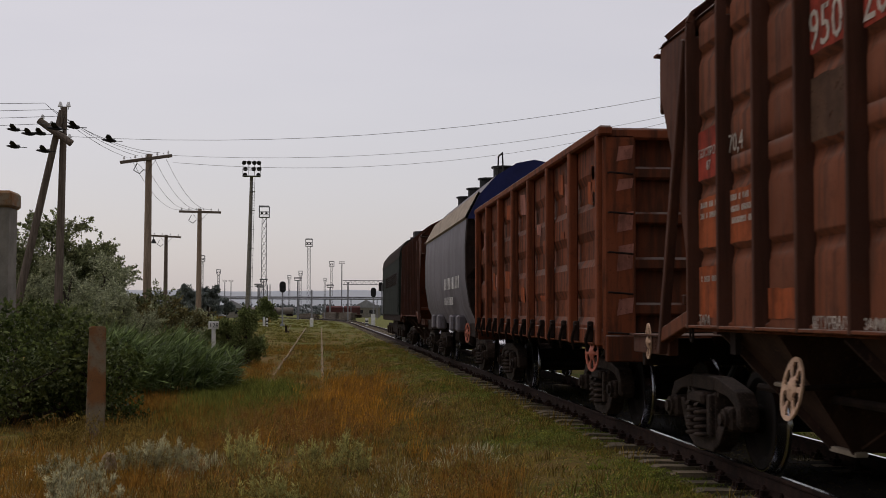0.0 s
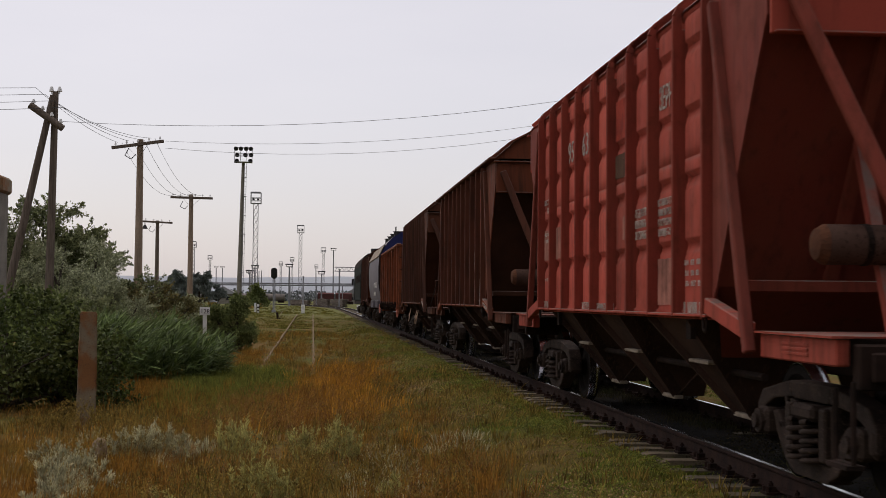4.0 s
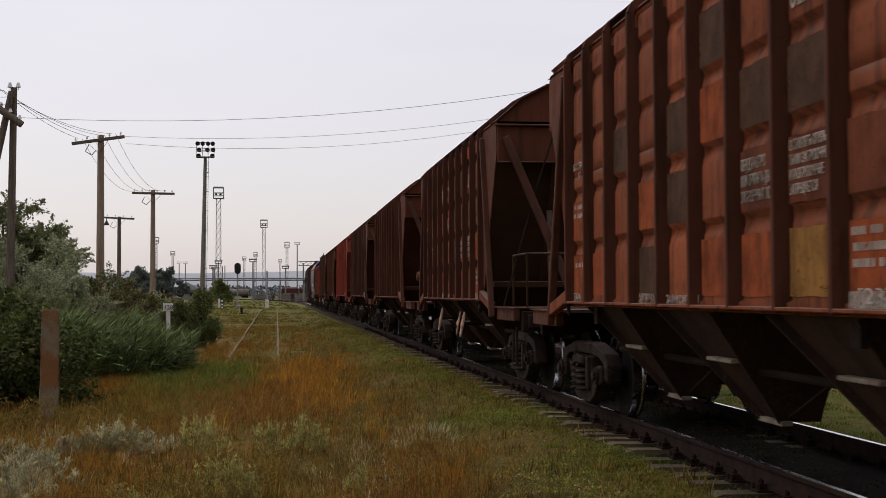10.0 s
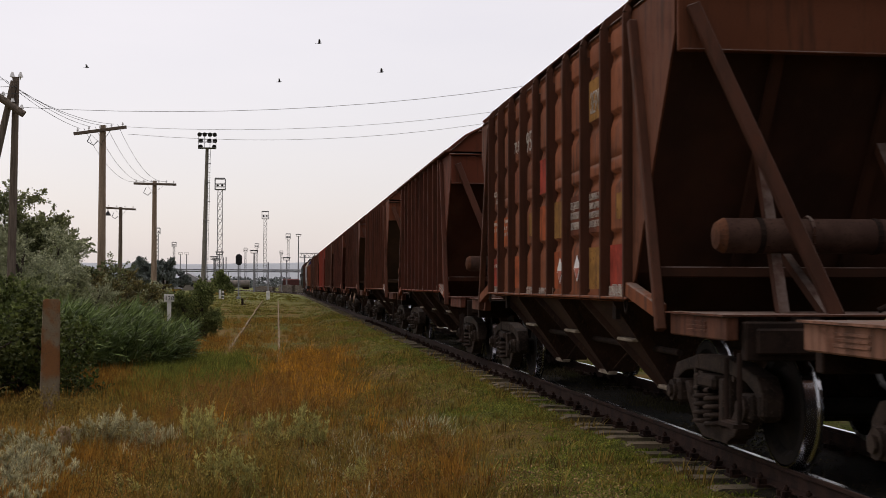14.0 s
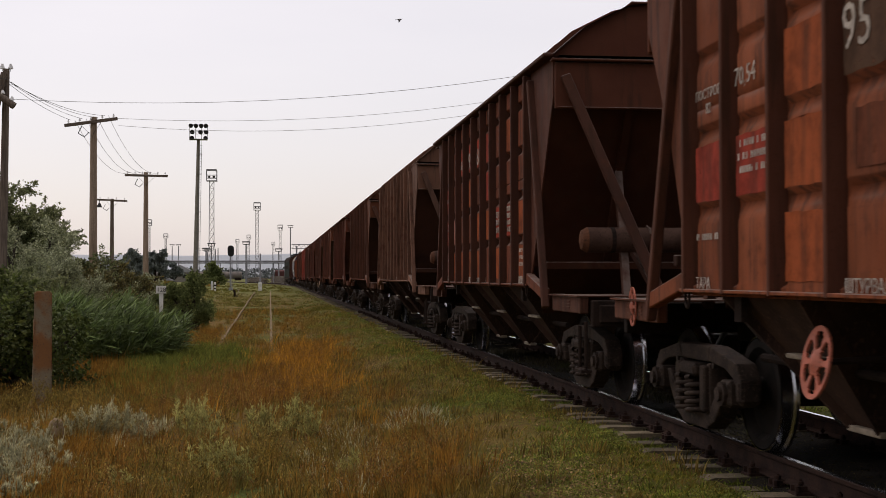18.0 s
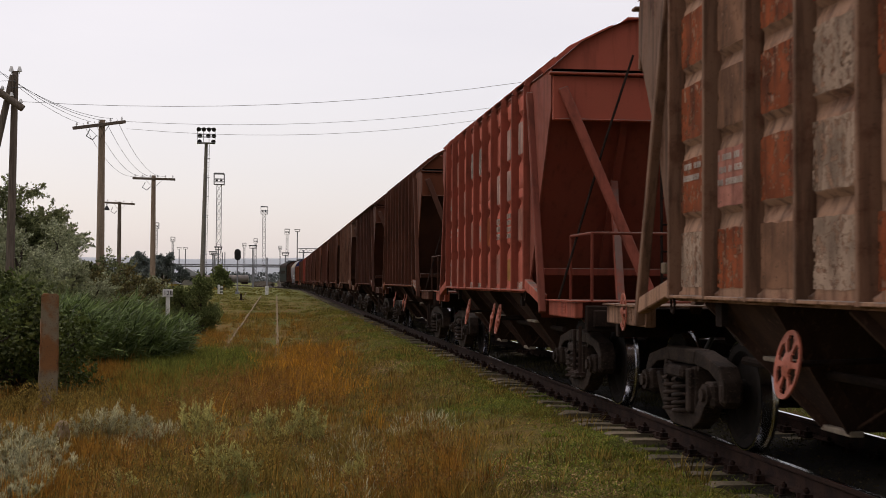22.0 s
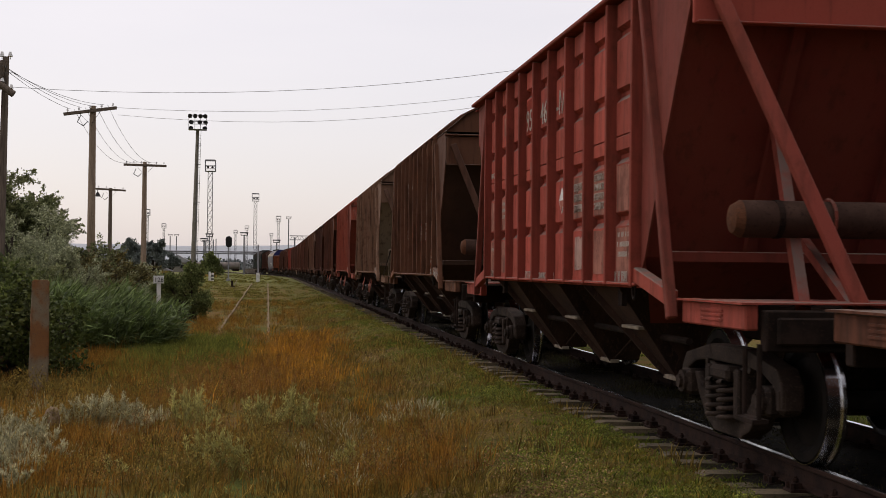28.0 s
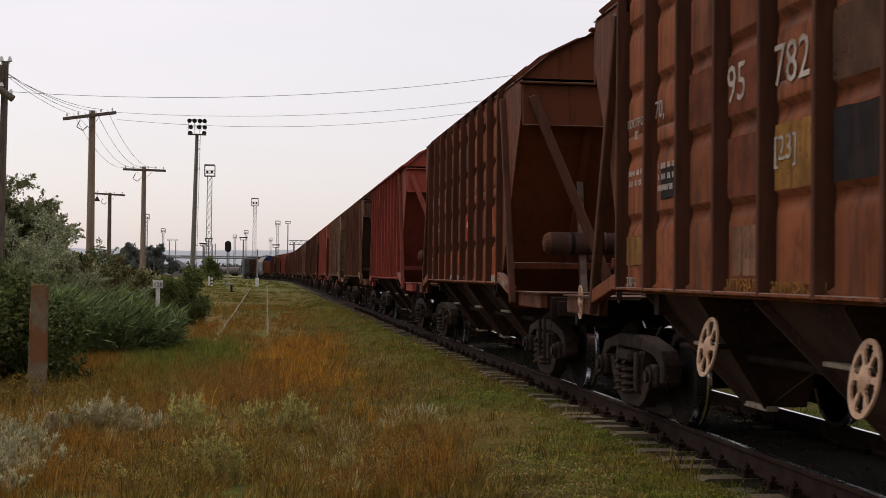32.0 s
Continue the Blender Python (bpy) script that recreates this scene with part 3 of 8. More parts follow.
# pressed side sheet: pillows between horizontal grooves; heights over the sill
PLATE, SUNK = 1.512, 1.455
ROWS_OF = [(0.075, 0.575), (0.690, 1.180), (1.295, 1.785), (1.900, 2.390), (2.505, 2.745)]


def pillow(lip):
    """The skin of one panel as (v over the height, u along) with its depth: square pressings on the older, lipped wagons, rounded ones on the rest."""
    soft = 0.02 if lip else 0.055
    zs = [0.0, 0.03]
    for a, b in ROWS_OF:
        zs += [a - 0.035, a, a + 0.02, (a + b) / 2, b - soft, b, b + 0.02 + soft]
    zs = sorted([z for z in zs if z < ZE - ZB - 0.02] + [ZE - ZB, 1.420, 1.430, 1.440])
    us = [0.0, 0.055, 0.075, 0.11, 0.15, 0.5, 0.85, 0.89, 0.925, 0.945, 1.0]

    def depth(u, z):
        e = min(u, 1 - u)
        if lip:
            side = smooth01(0.055, 0.075, e)
        else:
            side = smooth01(0.055, 0.15, e)
        up = 0.0
        for a, b in ROWS_OF:
            top = b + (0.03 if lip else 0.065 + 0.05 * (1 - smooth01(0.05, 0.2, e)))
            up = max(up, min(smooth01(a - 0.035, a, z), 1 - smooth01(b - soft, top, z)))
        if z < 0.04:
            up = 1.0
        # a welded seam runs along the third pressing
        return SUNK + (PLATE - SUNK) * min(up, side if z >= 0.04 else 1.0) - (0.016 if abs(z - 1.43) < 0.004 else 0.0)
    return us, zs, depth


def painted(ob):
    PAINTED.append(ob)
    return ob


def hopper(kind, lip):
    """A grain hopper wagon: corrugated ribbed sides, sloping ends, pitched roof with hatches, discharge chutes. kind: what its trailing end carries."""
    g = empty("hopper_wagon", Matrix(), "hopper", "freight wagon", "train of hopper wagons")
    P = M_PAINT
    us, zs, depth = pillow(lip)
    for sx in (-1, 1):
        for i in range(NRIB - 1):
            y1 = RIB0 - STEP * i
            bm = B()
            grid = [[bm.verts.new((sx * depth(u, z), y1 - STEP * u, ZB + z)) for u in us] for z in zs]
            for ra, rb in zip(grid, grid[1:]):
                for q in range(len(us) - 1):
                    bm.faces.new((ra[q], ra[q + 1], rb[q + 1], rb[q]))
            box(bm, (sx * (SUNK - 0.012), y1 - STEP / 2, (ZB + ZE) / 2), (0.012, STEP - 0.002, ZE - ZB))
            bmesh.ops.recalc_face_normals(bm, faces=bm.faces[:])
            painted(part("side_panel", bm, P, g, smooth=not lip))
        for i in range(NRIB):
            y = RIB0 - STEP * i
            bm = B()
            if lip:
                box(bm, (sx * 1.53, y, (ZB + ZE) / 2 - 0.02), (0.16, 0.06, ZE - ZB + 0.0), 0.008)
            else:
                box(bm, (sx * 1.525, y, (ZB + ZE) / 2 - 0.07), (0.15, 0.05, ZE - ZB - 0.10), 0.008)
                bend = [(1.555, ZE - 0.13), (1.553, ZE + 0.0), (1.515, ZE + 0.085), (1.43, ZE + 0.145), (1.15, ZE + 0.385)]
                for (xa, za), (xb, zb) in zip(bend, bend[1:]):
                    beam(bm, (sx * xa, y, za), (sx * xb, y, zb), 0.085, 0.05, up=(0, 1, 0))
            painted(part("rib", bm, P, g))
        bm = B()
        if lip:
            box(bm, (sx * 1.535, -0.085, ZE + 0.025), (0.20, 2 * 5.395, 0.05), 0.012)
            painted(part("top_chord", bm, P, g))
        else:
            # the sheet turns over into the roof in a rounded eave
            turn = [(1.46, ZE - 0.05), (1.49, ZE - 0.02), (1.505, ZE + 0.02), (1.49, ZE + 0.065), (1.41, ZE + 0.12), (1.15, ZE + 0.352)]
            loft(bm, [(sx * x, z) for x, z in turn], -5.46, 5.28)
            painted(part("eave", bm, P, g, smooth=True))
        bm = B()
        box(bm, (sx * 1.52, 0, ZB + 0.004), (0.15, 2 * RIB0 + 0.2, 0.028), 0.006)
        box(bm, (sx * 1.47, 0, ZB - 0.015), (0.02, 2 * RIB0 + 0.2, 0.04))
        painted(part("side_sill", bm, P, g))
        for sy in (-1, 1):
            bm = B()
            plate(bm, [(sx * 1.50, sy * y, z) for y, z in ((RIB0 + 0.04, ZB + 0.1), (RIB0 + 0.04, ZE), (END[sy], ZE), (END[sy], 3.62), (END[sy] - 0.63, 2.60), (4.22, 1.58))], 0.02, 0)
            painted(part("corner_sheet", bm, P, g))
            bm = B()
            beam(bm, (sx * 1.545, sy * 4.22, 3.98), (sx * 1.545, sy * 5.14, 1.06), 0.09, 0.09, 0.012, up=(0, 1, 0))
            painted(part("corner_strut", bm, P, g))
            bm = B()
            beam(bm, (sx * 1.53, sy * (RIB0 + 0.02), ZB + 0.09), (sx * 1.53, sy * 5.10, 1.23), 0.14, 0.10, 0.01, up=(1, 0, 0))
            painted(part("end_sill", bm, P, g))
    # inner faces and sloping ends
    for sy in (-1, 1):
        bm = B()
        e = END[sy] - 0.01
        a = [(-1.49, e, 3.64), (1.49, e, 3.64), (1.49, e - 0.63, 2.60), (-1.49, e - 0.63, 2.60), (1.49, 4.20, 1.58), (-1.49, 4.20, 1.58), (1.2, 3.4, 0.95), (-1.2, 3.4, 0.95)]
        for off in (0.0, -0.02):
            v = [bm.verts.new((x, sy * (y + off), z)) for x, y, z in a]
            bm.faces.new((v[0], v[1], v[2], v[3]))
            bm.faces.new((v[3], v[2], v[4], v[5]))
            bm.faces.new((v[5], v[4], v[6], v[7]))
        bmesh.ops.recalc_face_normals(bm, faces=bm.faces[:])
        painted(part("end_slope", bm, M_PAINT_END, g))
        for x in (-0.55, 0.55):
            bm = B()
            beam(bm, (x, sy * (e + 0.02), 3.64), (x, sy * 4.25, 1.60), 0.09, 0.10, up=(1, 0, 0))
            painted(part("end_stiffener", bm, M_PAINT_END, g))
            bm = B()
            beam(bm, (x * 1.05, sy * 4.95, 2.74), (x * 1.35, sy * 5.95, 1.16), 0.09, 0.09, up=(1, 0, 0))
            painted(part("end_upright", bm, P, g))
        bm = B()
        box(bm, (0, sy * (e + 0.06), 3.74), (3.0, 0.05, 0.56), 0.01)
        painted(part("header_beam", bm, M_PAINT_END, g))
        for name, at, size in (("rain_lip", (0, sy * (e + 0.09), 4.045), (3.10, 0.12, 0.03)), ("header_flange", (0, sy * (e + 0.10), 3.47), (2.96, 0.07, 0.02))):
            bm = B()
            box(bm, at, size, 0.008)
            painted(part(name, bm, M_PAINT_END, g))
        bm = B()
        box(bm, (0, sy * 4.72, 1.58), (2.9, 0.10, 0.10), 0.01)
        painted(part("cross_bar", bm, P, g))
        for sx in (-1, 1):
            bm = B()
            beam(bm, (sx * 1.38, sy * (e + 0.10), 3.86), (sx * 0.38, sy * 6.25, 1.14), 0.12, 0.07, 0.01, up=(0, 1, 0))
            painted(part("end_brace", bm, P, g))
        bm = B()
        for sx in (-1, 1):
            box(bm, (sx * 1.42, sy * 5.90, 1.125), (0.10, 1.45, 0.19), 0.012)
            for dz in (-0.035, 0.0, 0.035):
                box(bm, (sx * 1.474, sy * 5.9, 1.125 + dz), (0.010, 0.5, 0.018))
            box(bm, (sx * 1.43, sy * 5.90, 1.225), (0.16, 1.5, 0.016))
        box(bm, (0, sy * 5.95, 1.225), (2.7, 1.35, 0.012))
        painted(part("end_platform", bm, M_PAINT_WORN, g))
        bm = B()
        box(bm, (0, sy * 6.66, 1.03), (2.7, 0.12, 0.30), 0.012)
        for x in (-1.0, 1.0):
            box(bm, (x, sy * 6.74, 1.03), (0.55, 0.05, 0.20), 0.015)
        part("buffer_beam", bm, M_FRAME, g)
        for z in (4.18,):
            bm = B()
            prof = roof_line(0.0)
            plate(bm, [(x, sy * (e + 0.04), z) for x, z in prof], 0.02, 1)
            painted(part("gable", bm, M_PAINT_END, g))
    bm = B()
    loft(bm, roof_line(0.012), -5.56, 5.37)
    loft(bm, roof_line(0.0), -5.56, 5.37)
    bmesh.ops.recalc_face_normals(bm, faces=bm.faces[:])
    for i in range(NRIB + 2):
        y = RIB0 + STEP - STEP * i
        line = roof_line(0.02)
        for (xa, za), (xb, zb) in zip(line, line[1:]):
            beam(bm, (xa, y, za + 0.01), (xb, y, zb + 0.01), 0.085, 0.05, up=(0, 1, 0))
    painted(part("roof", bm, P, g))
    for y in (-4.0, -1.35, 1.35, 4.0):
        bm = B()
        box(bm, (0, y, 4.81), (0.74, 1.9, 0.10), 0.02)
        box(bm, (0, y, 4.875), (0.82, 2.0, 0.03), 0.01)
        for dy in (-0.6, 0.6):
            box(bm, (-0.44, y + dy, 4.79), (0.07, 0.06, 0.14))
        painted(part("roof_hatch", bm, P, g))
    # discharge chutes, leaning in towards the rails
    for y in (2.62, -0.02, -2.66):
        for sx in (-1, 1):
            bm = B()
            t = [(1.44, y + 0.80, ZB), (1.44, y - 0.62, ZB), (0.30, y - 0.62, ZB), (0.30, y + 0.80, ZB)]
            b = [(0.70, y + 0.22, 0.37), (0.70, y - 0.22, 0.37), (0.40, y - 0.22, 0.37), (0.40, y + 0.22, 0.37)]
            tv, bv2 = [bm.verts.new((sx * p[0], p[1], p[2])) for p in t], [bm.verts.new((sx * p[0], p[1], p[2])) for p in b]
            for i in range(4):
                bm.faces.new((tv[i], tv[(i + 1) % 4], bv2[(i + 1) % 4], bv2[i]))
            bm.faces.new(bv2)
            bmesh.ops.recalc_face_normals(bm, faces=bm.faces[:])
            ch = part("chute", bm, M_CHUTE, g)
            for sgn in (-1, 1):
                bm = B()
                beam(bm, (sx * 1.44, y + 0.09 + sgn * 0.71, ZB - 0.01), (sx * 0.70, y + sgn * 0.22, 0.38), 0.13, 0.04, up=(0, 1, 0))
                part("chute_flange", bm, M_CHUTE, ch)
            bm = B()
            beam(bm, (sx * 0.70, y - 0.24, 0.40), (sx * 0.64, y - 0.95, 0.72), 0.018, 0.018)
            part("stay_rod", bm, M_CHUTE, ch)
            bm = B()
            box(bm, (sx * 0.71, y, 0.36), (0.11, 0.52, 0.045), 0.008)
            part("chute_lip", bm, M_SHELF, ch)
            bm = B()
            box(bm, (sx * 1.16, y - 0.02, 0.88), (0.10, 0.62, 0.035), 0.008)
            part("chute_shelf", bm, M_SHELF, ch)
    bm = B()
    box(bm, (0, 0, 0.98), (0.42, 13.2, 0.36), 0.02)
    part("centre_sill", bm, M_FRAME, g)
    # dark plate added to close the body from below and hide its inside
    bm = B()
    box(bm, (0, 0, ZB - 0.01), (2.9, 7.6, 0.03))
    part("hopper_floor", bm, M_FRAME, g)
    bm = B()
    for sx in (-1, 1):
        rod(bm, (sx * 0.98, 3.9, 0.80), (sx * 0.98, -3.9, 0.80), 0.035, n=8)
        box(bm, (sx * 1.43, -3.2, 1.24), (0.05, 0.14, 0.26))
        box(bm, (sx * 1.43, 3.2, 1.24), (0.05, 0.14, 0.26))
    part("brake_rigging", bm, M_FRAME, g)
    for sy in (-1, 1):
        for sx in (-1, 1):
            bm = B()
            n, r = 12, 0.045
            rings = []
            for i in range(n):
                c, sn = math.cos(2 * math.pi * i / n), math.sin(2 * math.pi * i / n)
                rings.append([bm.verts.new((sx * 1.56 + 0.012 * math.sin(q), sy * 4.05 + (r + 0.012 * math.cos(q)) * c, 1.27 + 1.6 * (r + 0.012 * math.cos(q)) * sn)) for q in (0, 1.26, 2.51, 3.77, 5.03)])
            for i in range(n):
                for q in range(5):
                    bm.faces.new((rings[i][q], rings[(i + 1) % n][q], rings[(i + 1) % n][(q + 1) % 5], rings[i][(q + 1) % 5]))
            part("tow_ring", bm, M_FRAME, g)
    if kind == "wheels":
        for y, z, yaw in ((1.72, 0.91, 1), (-0.95, 0.88, -2), (-1.50, 0.87, 1)):
            bm = B()
            rod(bm, (-0.35, y, z + 0.04), (-1.47, y + 0.02, z), 0.022, n=8)
            part("spindle", bm, M_FRAME, g)
            hw = share("handwheel", HW_RED, g, pose(-1.50, y, z, 0, 10, yaw - 4))
    # trailing end fittings
    if kind == "wheels":
        share("handwheel", HW_RED, g, pose(-1.48, 5.95, 1.16, 0, 0, -6) @ Matrix.Diagonal((0.8, 0.8, 0.8, 1)))
        bm = B()
        rod(bm, (-1.48, 5.95, 1.16), (-1.36, 5.95, 1.16), 0.02, n=8)
        part("wheel_shaft", bm, M_FRAME, g)
        bm = B()
        pipe(bm, [(-1.25, -5.45, 1.2), (-1.25, -5.45, 2.02), (-1.25, -6.55, 2.02), (-1.25, -6.55, 1.2)], 0.018)
        pipe(bm, [(-1.25, -6.55, 2.02), (0.25, -6.55, 2.02), (0.25, -6.55, 1.2)], 0.018)
        painted(part("guard_rail", bm, M_PAINT, g))
        bm = B()
        for x in (-0.20, 0.16):
            rod(bm, (x, -5.85, 1.2), (x, -5.78, 4.5), 0.018, n=6)
        for k in range(9):
            rod(bm, (-0.20, -5.85, 1.5 + 0.33 * k), (0.16, -5.85, 1.5 + 0.33 * k), 0.012, n=6)
        part("ladder", bm, M_FRAME, g)
        bm = B()
        pipe(bm, [(-0.55, -5.78, 4.25), (-0.9, -5.8, 3.2), (-1.44, -5.5, 1.15)], 0.016, 6)
        part("chain", bm, M_FRAME, g)
        bm = B()
        rod(bm, (0.95, -6.3, 1.2), (0.95, -6.3, 2.3), 0.03, n=8)
        box(bm, (0.95, -6.3, 1.5), (0.2, 0.2, 0.5), 0.02)
        part("brake_column", bm, M_FRAME, g)
    else:
        bm = B()
        m = pose(-0.32, -5.62, 1.88)
        turned(bm, [(-0.90, 0.05), (-0.885, 0.11), (-0.83, 0.15), (0.83, 0.15), (0.885, 0.11), (0.90, 0.05)], 20, m)
        tank = part("air_tank", bm, M_TANK, g, "dusty air tank with rusty dished ends", smooth=True)
        for q in (-1, 1):
            bm = B()
            turned(bm, [(q * 0.825, 0.153), (q * 0.89, 0.114), (q * 0.908, 0.05)], 20, m)
            part("tank_end", bm, M_TANK_END, tank)
            bm = B()
            turned(bm, [(q * 0.52 - 0.025, 0.156), (q * 0.52 + 0.025, 0.156)], 20, m)
            part("tank_band", bm, M_FRAME, tank)
        for x in (-0.45, 0.55):
            bm = B()
            beam(bm, (x, -5.2, 1.75), (x + 0.12, -5.9, 1.18), 0.08, 0.07)
            n = 16
            pts = [(x + 0.05, -5.62 + 0.165 * math.cos(2 * math.pi * i / n), 1.88 + 0.165 * math.sin(2 * math.pi * i / n)) for i in range(n + 1)]
            pipe(bm, pts, 0.015, 5)
            painted(part("tank_bracket", bm, M_PAINT_WORN, g))
        bm = B()
        pipe(bm, [(0.96, -5.62, 1.9), (1.15, -5.7, 1.9), (1.15, -6.0, 1.6), (1.0, -6.2, 1.25)], 0.02)
        pipe(bm, [(0.1, -5.9, 1.25), (0.5, -6.0, 1.45), (0.9, -6.1, 1.4), (1.1, -6.2, 1.2)], 0.025)
        box(bm, (0.9, -6.2, 1.32), (0.3, 0.35, 0.24), 0.05)
        rod(bm, (1.12, -6.0, 1.5), (1.12, -6.45, 1.5), 0.15, n=14)
        part("brake_valve", bm, M_FRAME, g)
        bm = B()
        pipe(bm, [(0.75, -6.45, 1.2), (0.75, -6.45, 2.15), (0.95, -6.45, 2.2), (0.95, -6.45, 1.2)], 0.018)
        part("grab_rail", bm, M_FRAME, g)
    for sy in (-1, 1):
        bogie(g, sy * 5.25)
        coupler(g, sy * 7.30, sy)
    bm = B()
    pipe(bm, [(-1.47, -6.62, 0.9), (-1.47, -6.62, 0.42), (-1.47, -6.9, 0.42), (-1.47, -6.9, 0.95)], 0.02)
    box(bm, (-1.47, -6.76, 0.41), (0.12, 0.34, 0.03))
    part("step_iron", bm, M_FRAME, g)
    return g


def roof_line(up):
    return [(sx * x, z + up) for sx, x, z in ((-1, 1.52, 4.11), (-1, 1.15, 4.43), (-1, 0.62, 4.70), (-1, 0.0, 4.79), (1, 0.62, 4.70), (1, 1.15, 4.43), (1, 1.52, 4.11))]


rng_tint = random.Random(21)


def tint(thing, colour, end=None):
    """Gives a vehicle's painted parts their colour; the ends may carry another, darkened for their shade."""
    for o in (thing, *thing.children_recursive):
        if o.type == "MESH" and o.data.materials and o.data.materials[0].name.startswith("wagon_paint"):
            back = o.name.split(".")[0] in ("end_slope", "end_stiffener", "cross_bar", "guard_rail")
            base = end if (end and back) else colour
            # ends set back under the roof: shade multiplied into their paint
            end_shade = 0.52 if back and base[0] < 0.1 else 1.0
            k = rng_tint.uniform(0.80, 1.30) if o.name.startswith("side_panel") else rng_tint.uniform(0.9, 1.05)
            vivid = colour[0] > 0.35
            warm = base[1] < 0.45 * base[0]
            old = 0.0
            if o.name.startswith(("rib", "top_chord", "corner_strut", "end_platform")):
                # dull and dark but on the vivid wagons; rib rear-face shade put in
                k *= 0.75 if vivid or not warm else 0.64
                old = 0.2 if not warm else 0.55 if not vivid else 0.4 if o.name.startswith("corner_strut") else 0.1
                if o.name.startswith("end_platform"):
                    k *= 1.5
            if o.name.startswith(("gable", "roof", "header", "rain_lip")):
                k *= 0.95 if vivid else 0.66
                old = 0.0 if vivid else 0.25
            if o.name.startswith(("end_brace", "end_upright", "tank_bracket")):
                k *= 0.8 if vivid else 0.50
                old = 0.25 if vivid else 0.6
            if o.name.startswith("corner_sheet"):
                k *= 0.75
                old = 0.35
            k *= end_shade
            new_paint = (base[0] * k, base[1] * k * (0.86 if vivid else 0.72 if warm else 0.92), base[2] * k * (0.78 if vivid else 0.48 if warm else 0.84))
            dull = (0.080 * k, 0.049 * k, 0.041 * k)
            o.color = (*(a + (b - a) * old for a, b in zip(new_paint, dull)), 0.5 if vivid else 0.9)


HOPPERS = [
    # trailing end, side colour, end colour (end shade included in most), label
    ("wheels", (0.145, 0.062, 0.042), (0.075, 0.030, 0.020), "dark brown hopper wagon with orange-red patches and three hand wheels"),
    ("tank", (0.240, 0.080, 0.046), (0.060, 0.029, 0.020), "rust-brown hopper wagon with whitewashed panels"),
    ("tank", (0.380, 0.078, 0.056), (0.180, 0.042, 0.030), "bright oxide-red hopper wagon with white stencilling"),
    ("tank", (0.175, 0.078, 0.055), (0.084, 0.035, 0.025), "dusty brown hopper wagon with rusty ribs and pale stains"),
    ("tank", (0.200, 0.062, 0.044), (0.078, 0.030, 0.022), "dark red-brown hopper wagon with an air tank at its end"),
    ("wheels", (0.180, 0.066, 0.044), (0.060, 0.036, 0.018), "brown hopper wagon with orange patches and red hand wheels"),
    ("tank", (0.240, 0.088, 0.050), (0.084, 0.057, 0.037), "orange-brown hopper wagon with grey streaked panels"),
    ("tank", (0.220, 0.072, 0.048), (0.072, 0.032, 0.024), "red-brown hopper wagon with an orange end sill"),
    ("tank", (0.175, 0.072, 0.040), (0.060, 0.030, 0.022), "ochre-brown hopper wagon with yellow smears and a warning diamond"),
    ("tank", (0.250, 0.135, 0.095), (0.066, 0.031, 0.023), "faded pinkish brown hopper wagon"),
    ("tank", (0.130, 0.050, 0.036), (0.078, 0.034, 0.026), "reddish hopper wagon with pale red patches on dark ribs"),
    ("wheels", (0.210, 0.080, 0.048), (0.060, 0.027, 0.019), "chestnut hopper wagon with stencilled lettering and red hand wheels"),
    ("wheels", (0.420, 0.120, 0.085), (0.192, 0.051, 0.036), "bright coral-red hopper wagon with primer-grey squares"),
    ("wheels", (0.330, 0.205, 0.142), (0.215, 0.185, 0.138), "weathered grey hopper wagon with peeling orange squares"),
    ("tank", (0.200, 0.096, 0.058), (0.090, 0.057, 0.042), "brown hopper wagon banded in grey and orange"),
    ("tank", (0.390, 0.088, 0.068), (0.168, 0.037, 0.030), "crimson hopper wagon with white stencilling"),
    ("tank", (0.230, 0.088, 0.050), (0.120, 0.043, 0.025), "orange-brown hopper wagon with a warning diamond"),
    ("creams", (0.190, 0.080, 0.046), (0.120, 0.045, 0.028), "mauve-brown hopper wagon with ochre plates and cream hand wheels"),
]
LEN, LEAD = 14.72, 3.24     # over the couplers; from the leading rib to the front coupling
LIPPED = (1, 7, 10, 15)     # older build with a lip along the roof edge
templates = {}
hopper_things = []
for i, (kind, side, end, label) in enumerate(HOPPERS):
    key = ("tank" if kind == "tank" else "wheels", i in LIPPED)
    if key not in templates:
        templates[key] = g = hopper(*key)
    else:
        before = len(WHEELSETS)
        g = copy_thing(templates[key], Matrix())
        WHEELSETS += [o for o in g.children_recursive if o.name.startswith("wheelset")]
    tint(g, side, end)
    tagged(g, label)
    hopper_things.append(g)
    TRAIN.append((g, LEAD - LEN * i - LEN / 2))


for i in (0, 5, 17):
    for o in hopper_things[i].children_recursive:
        if o.name.startswith("handwheel"):
            o.data = HW_TAN


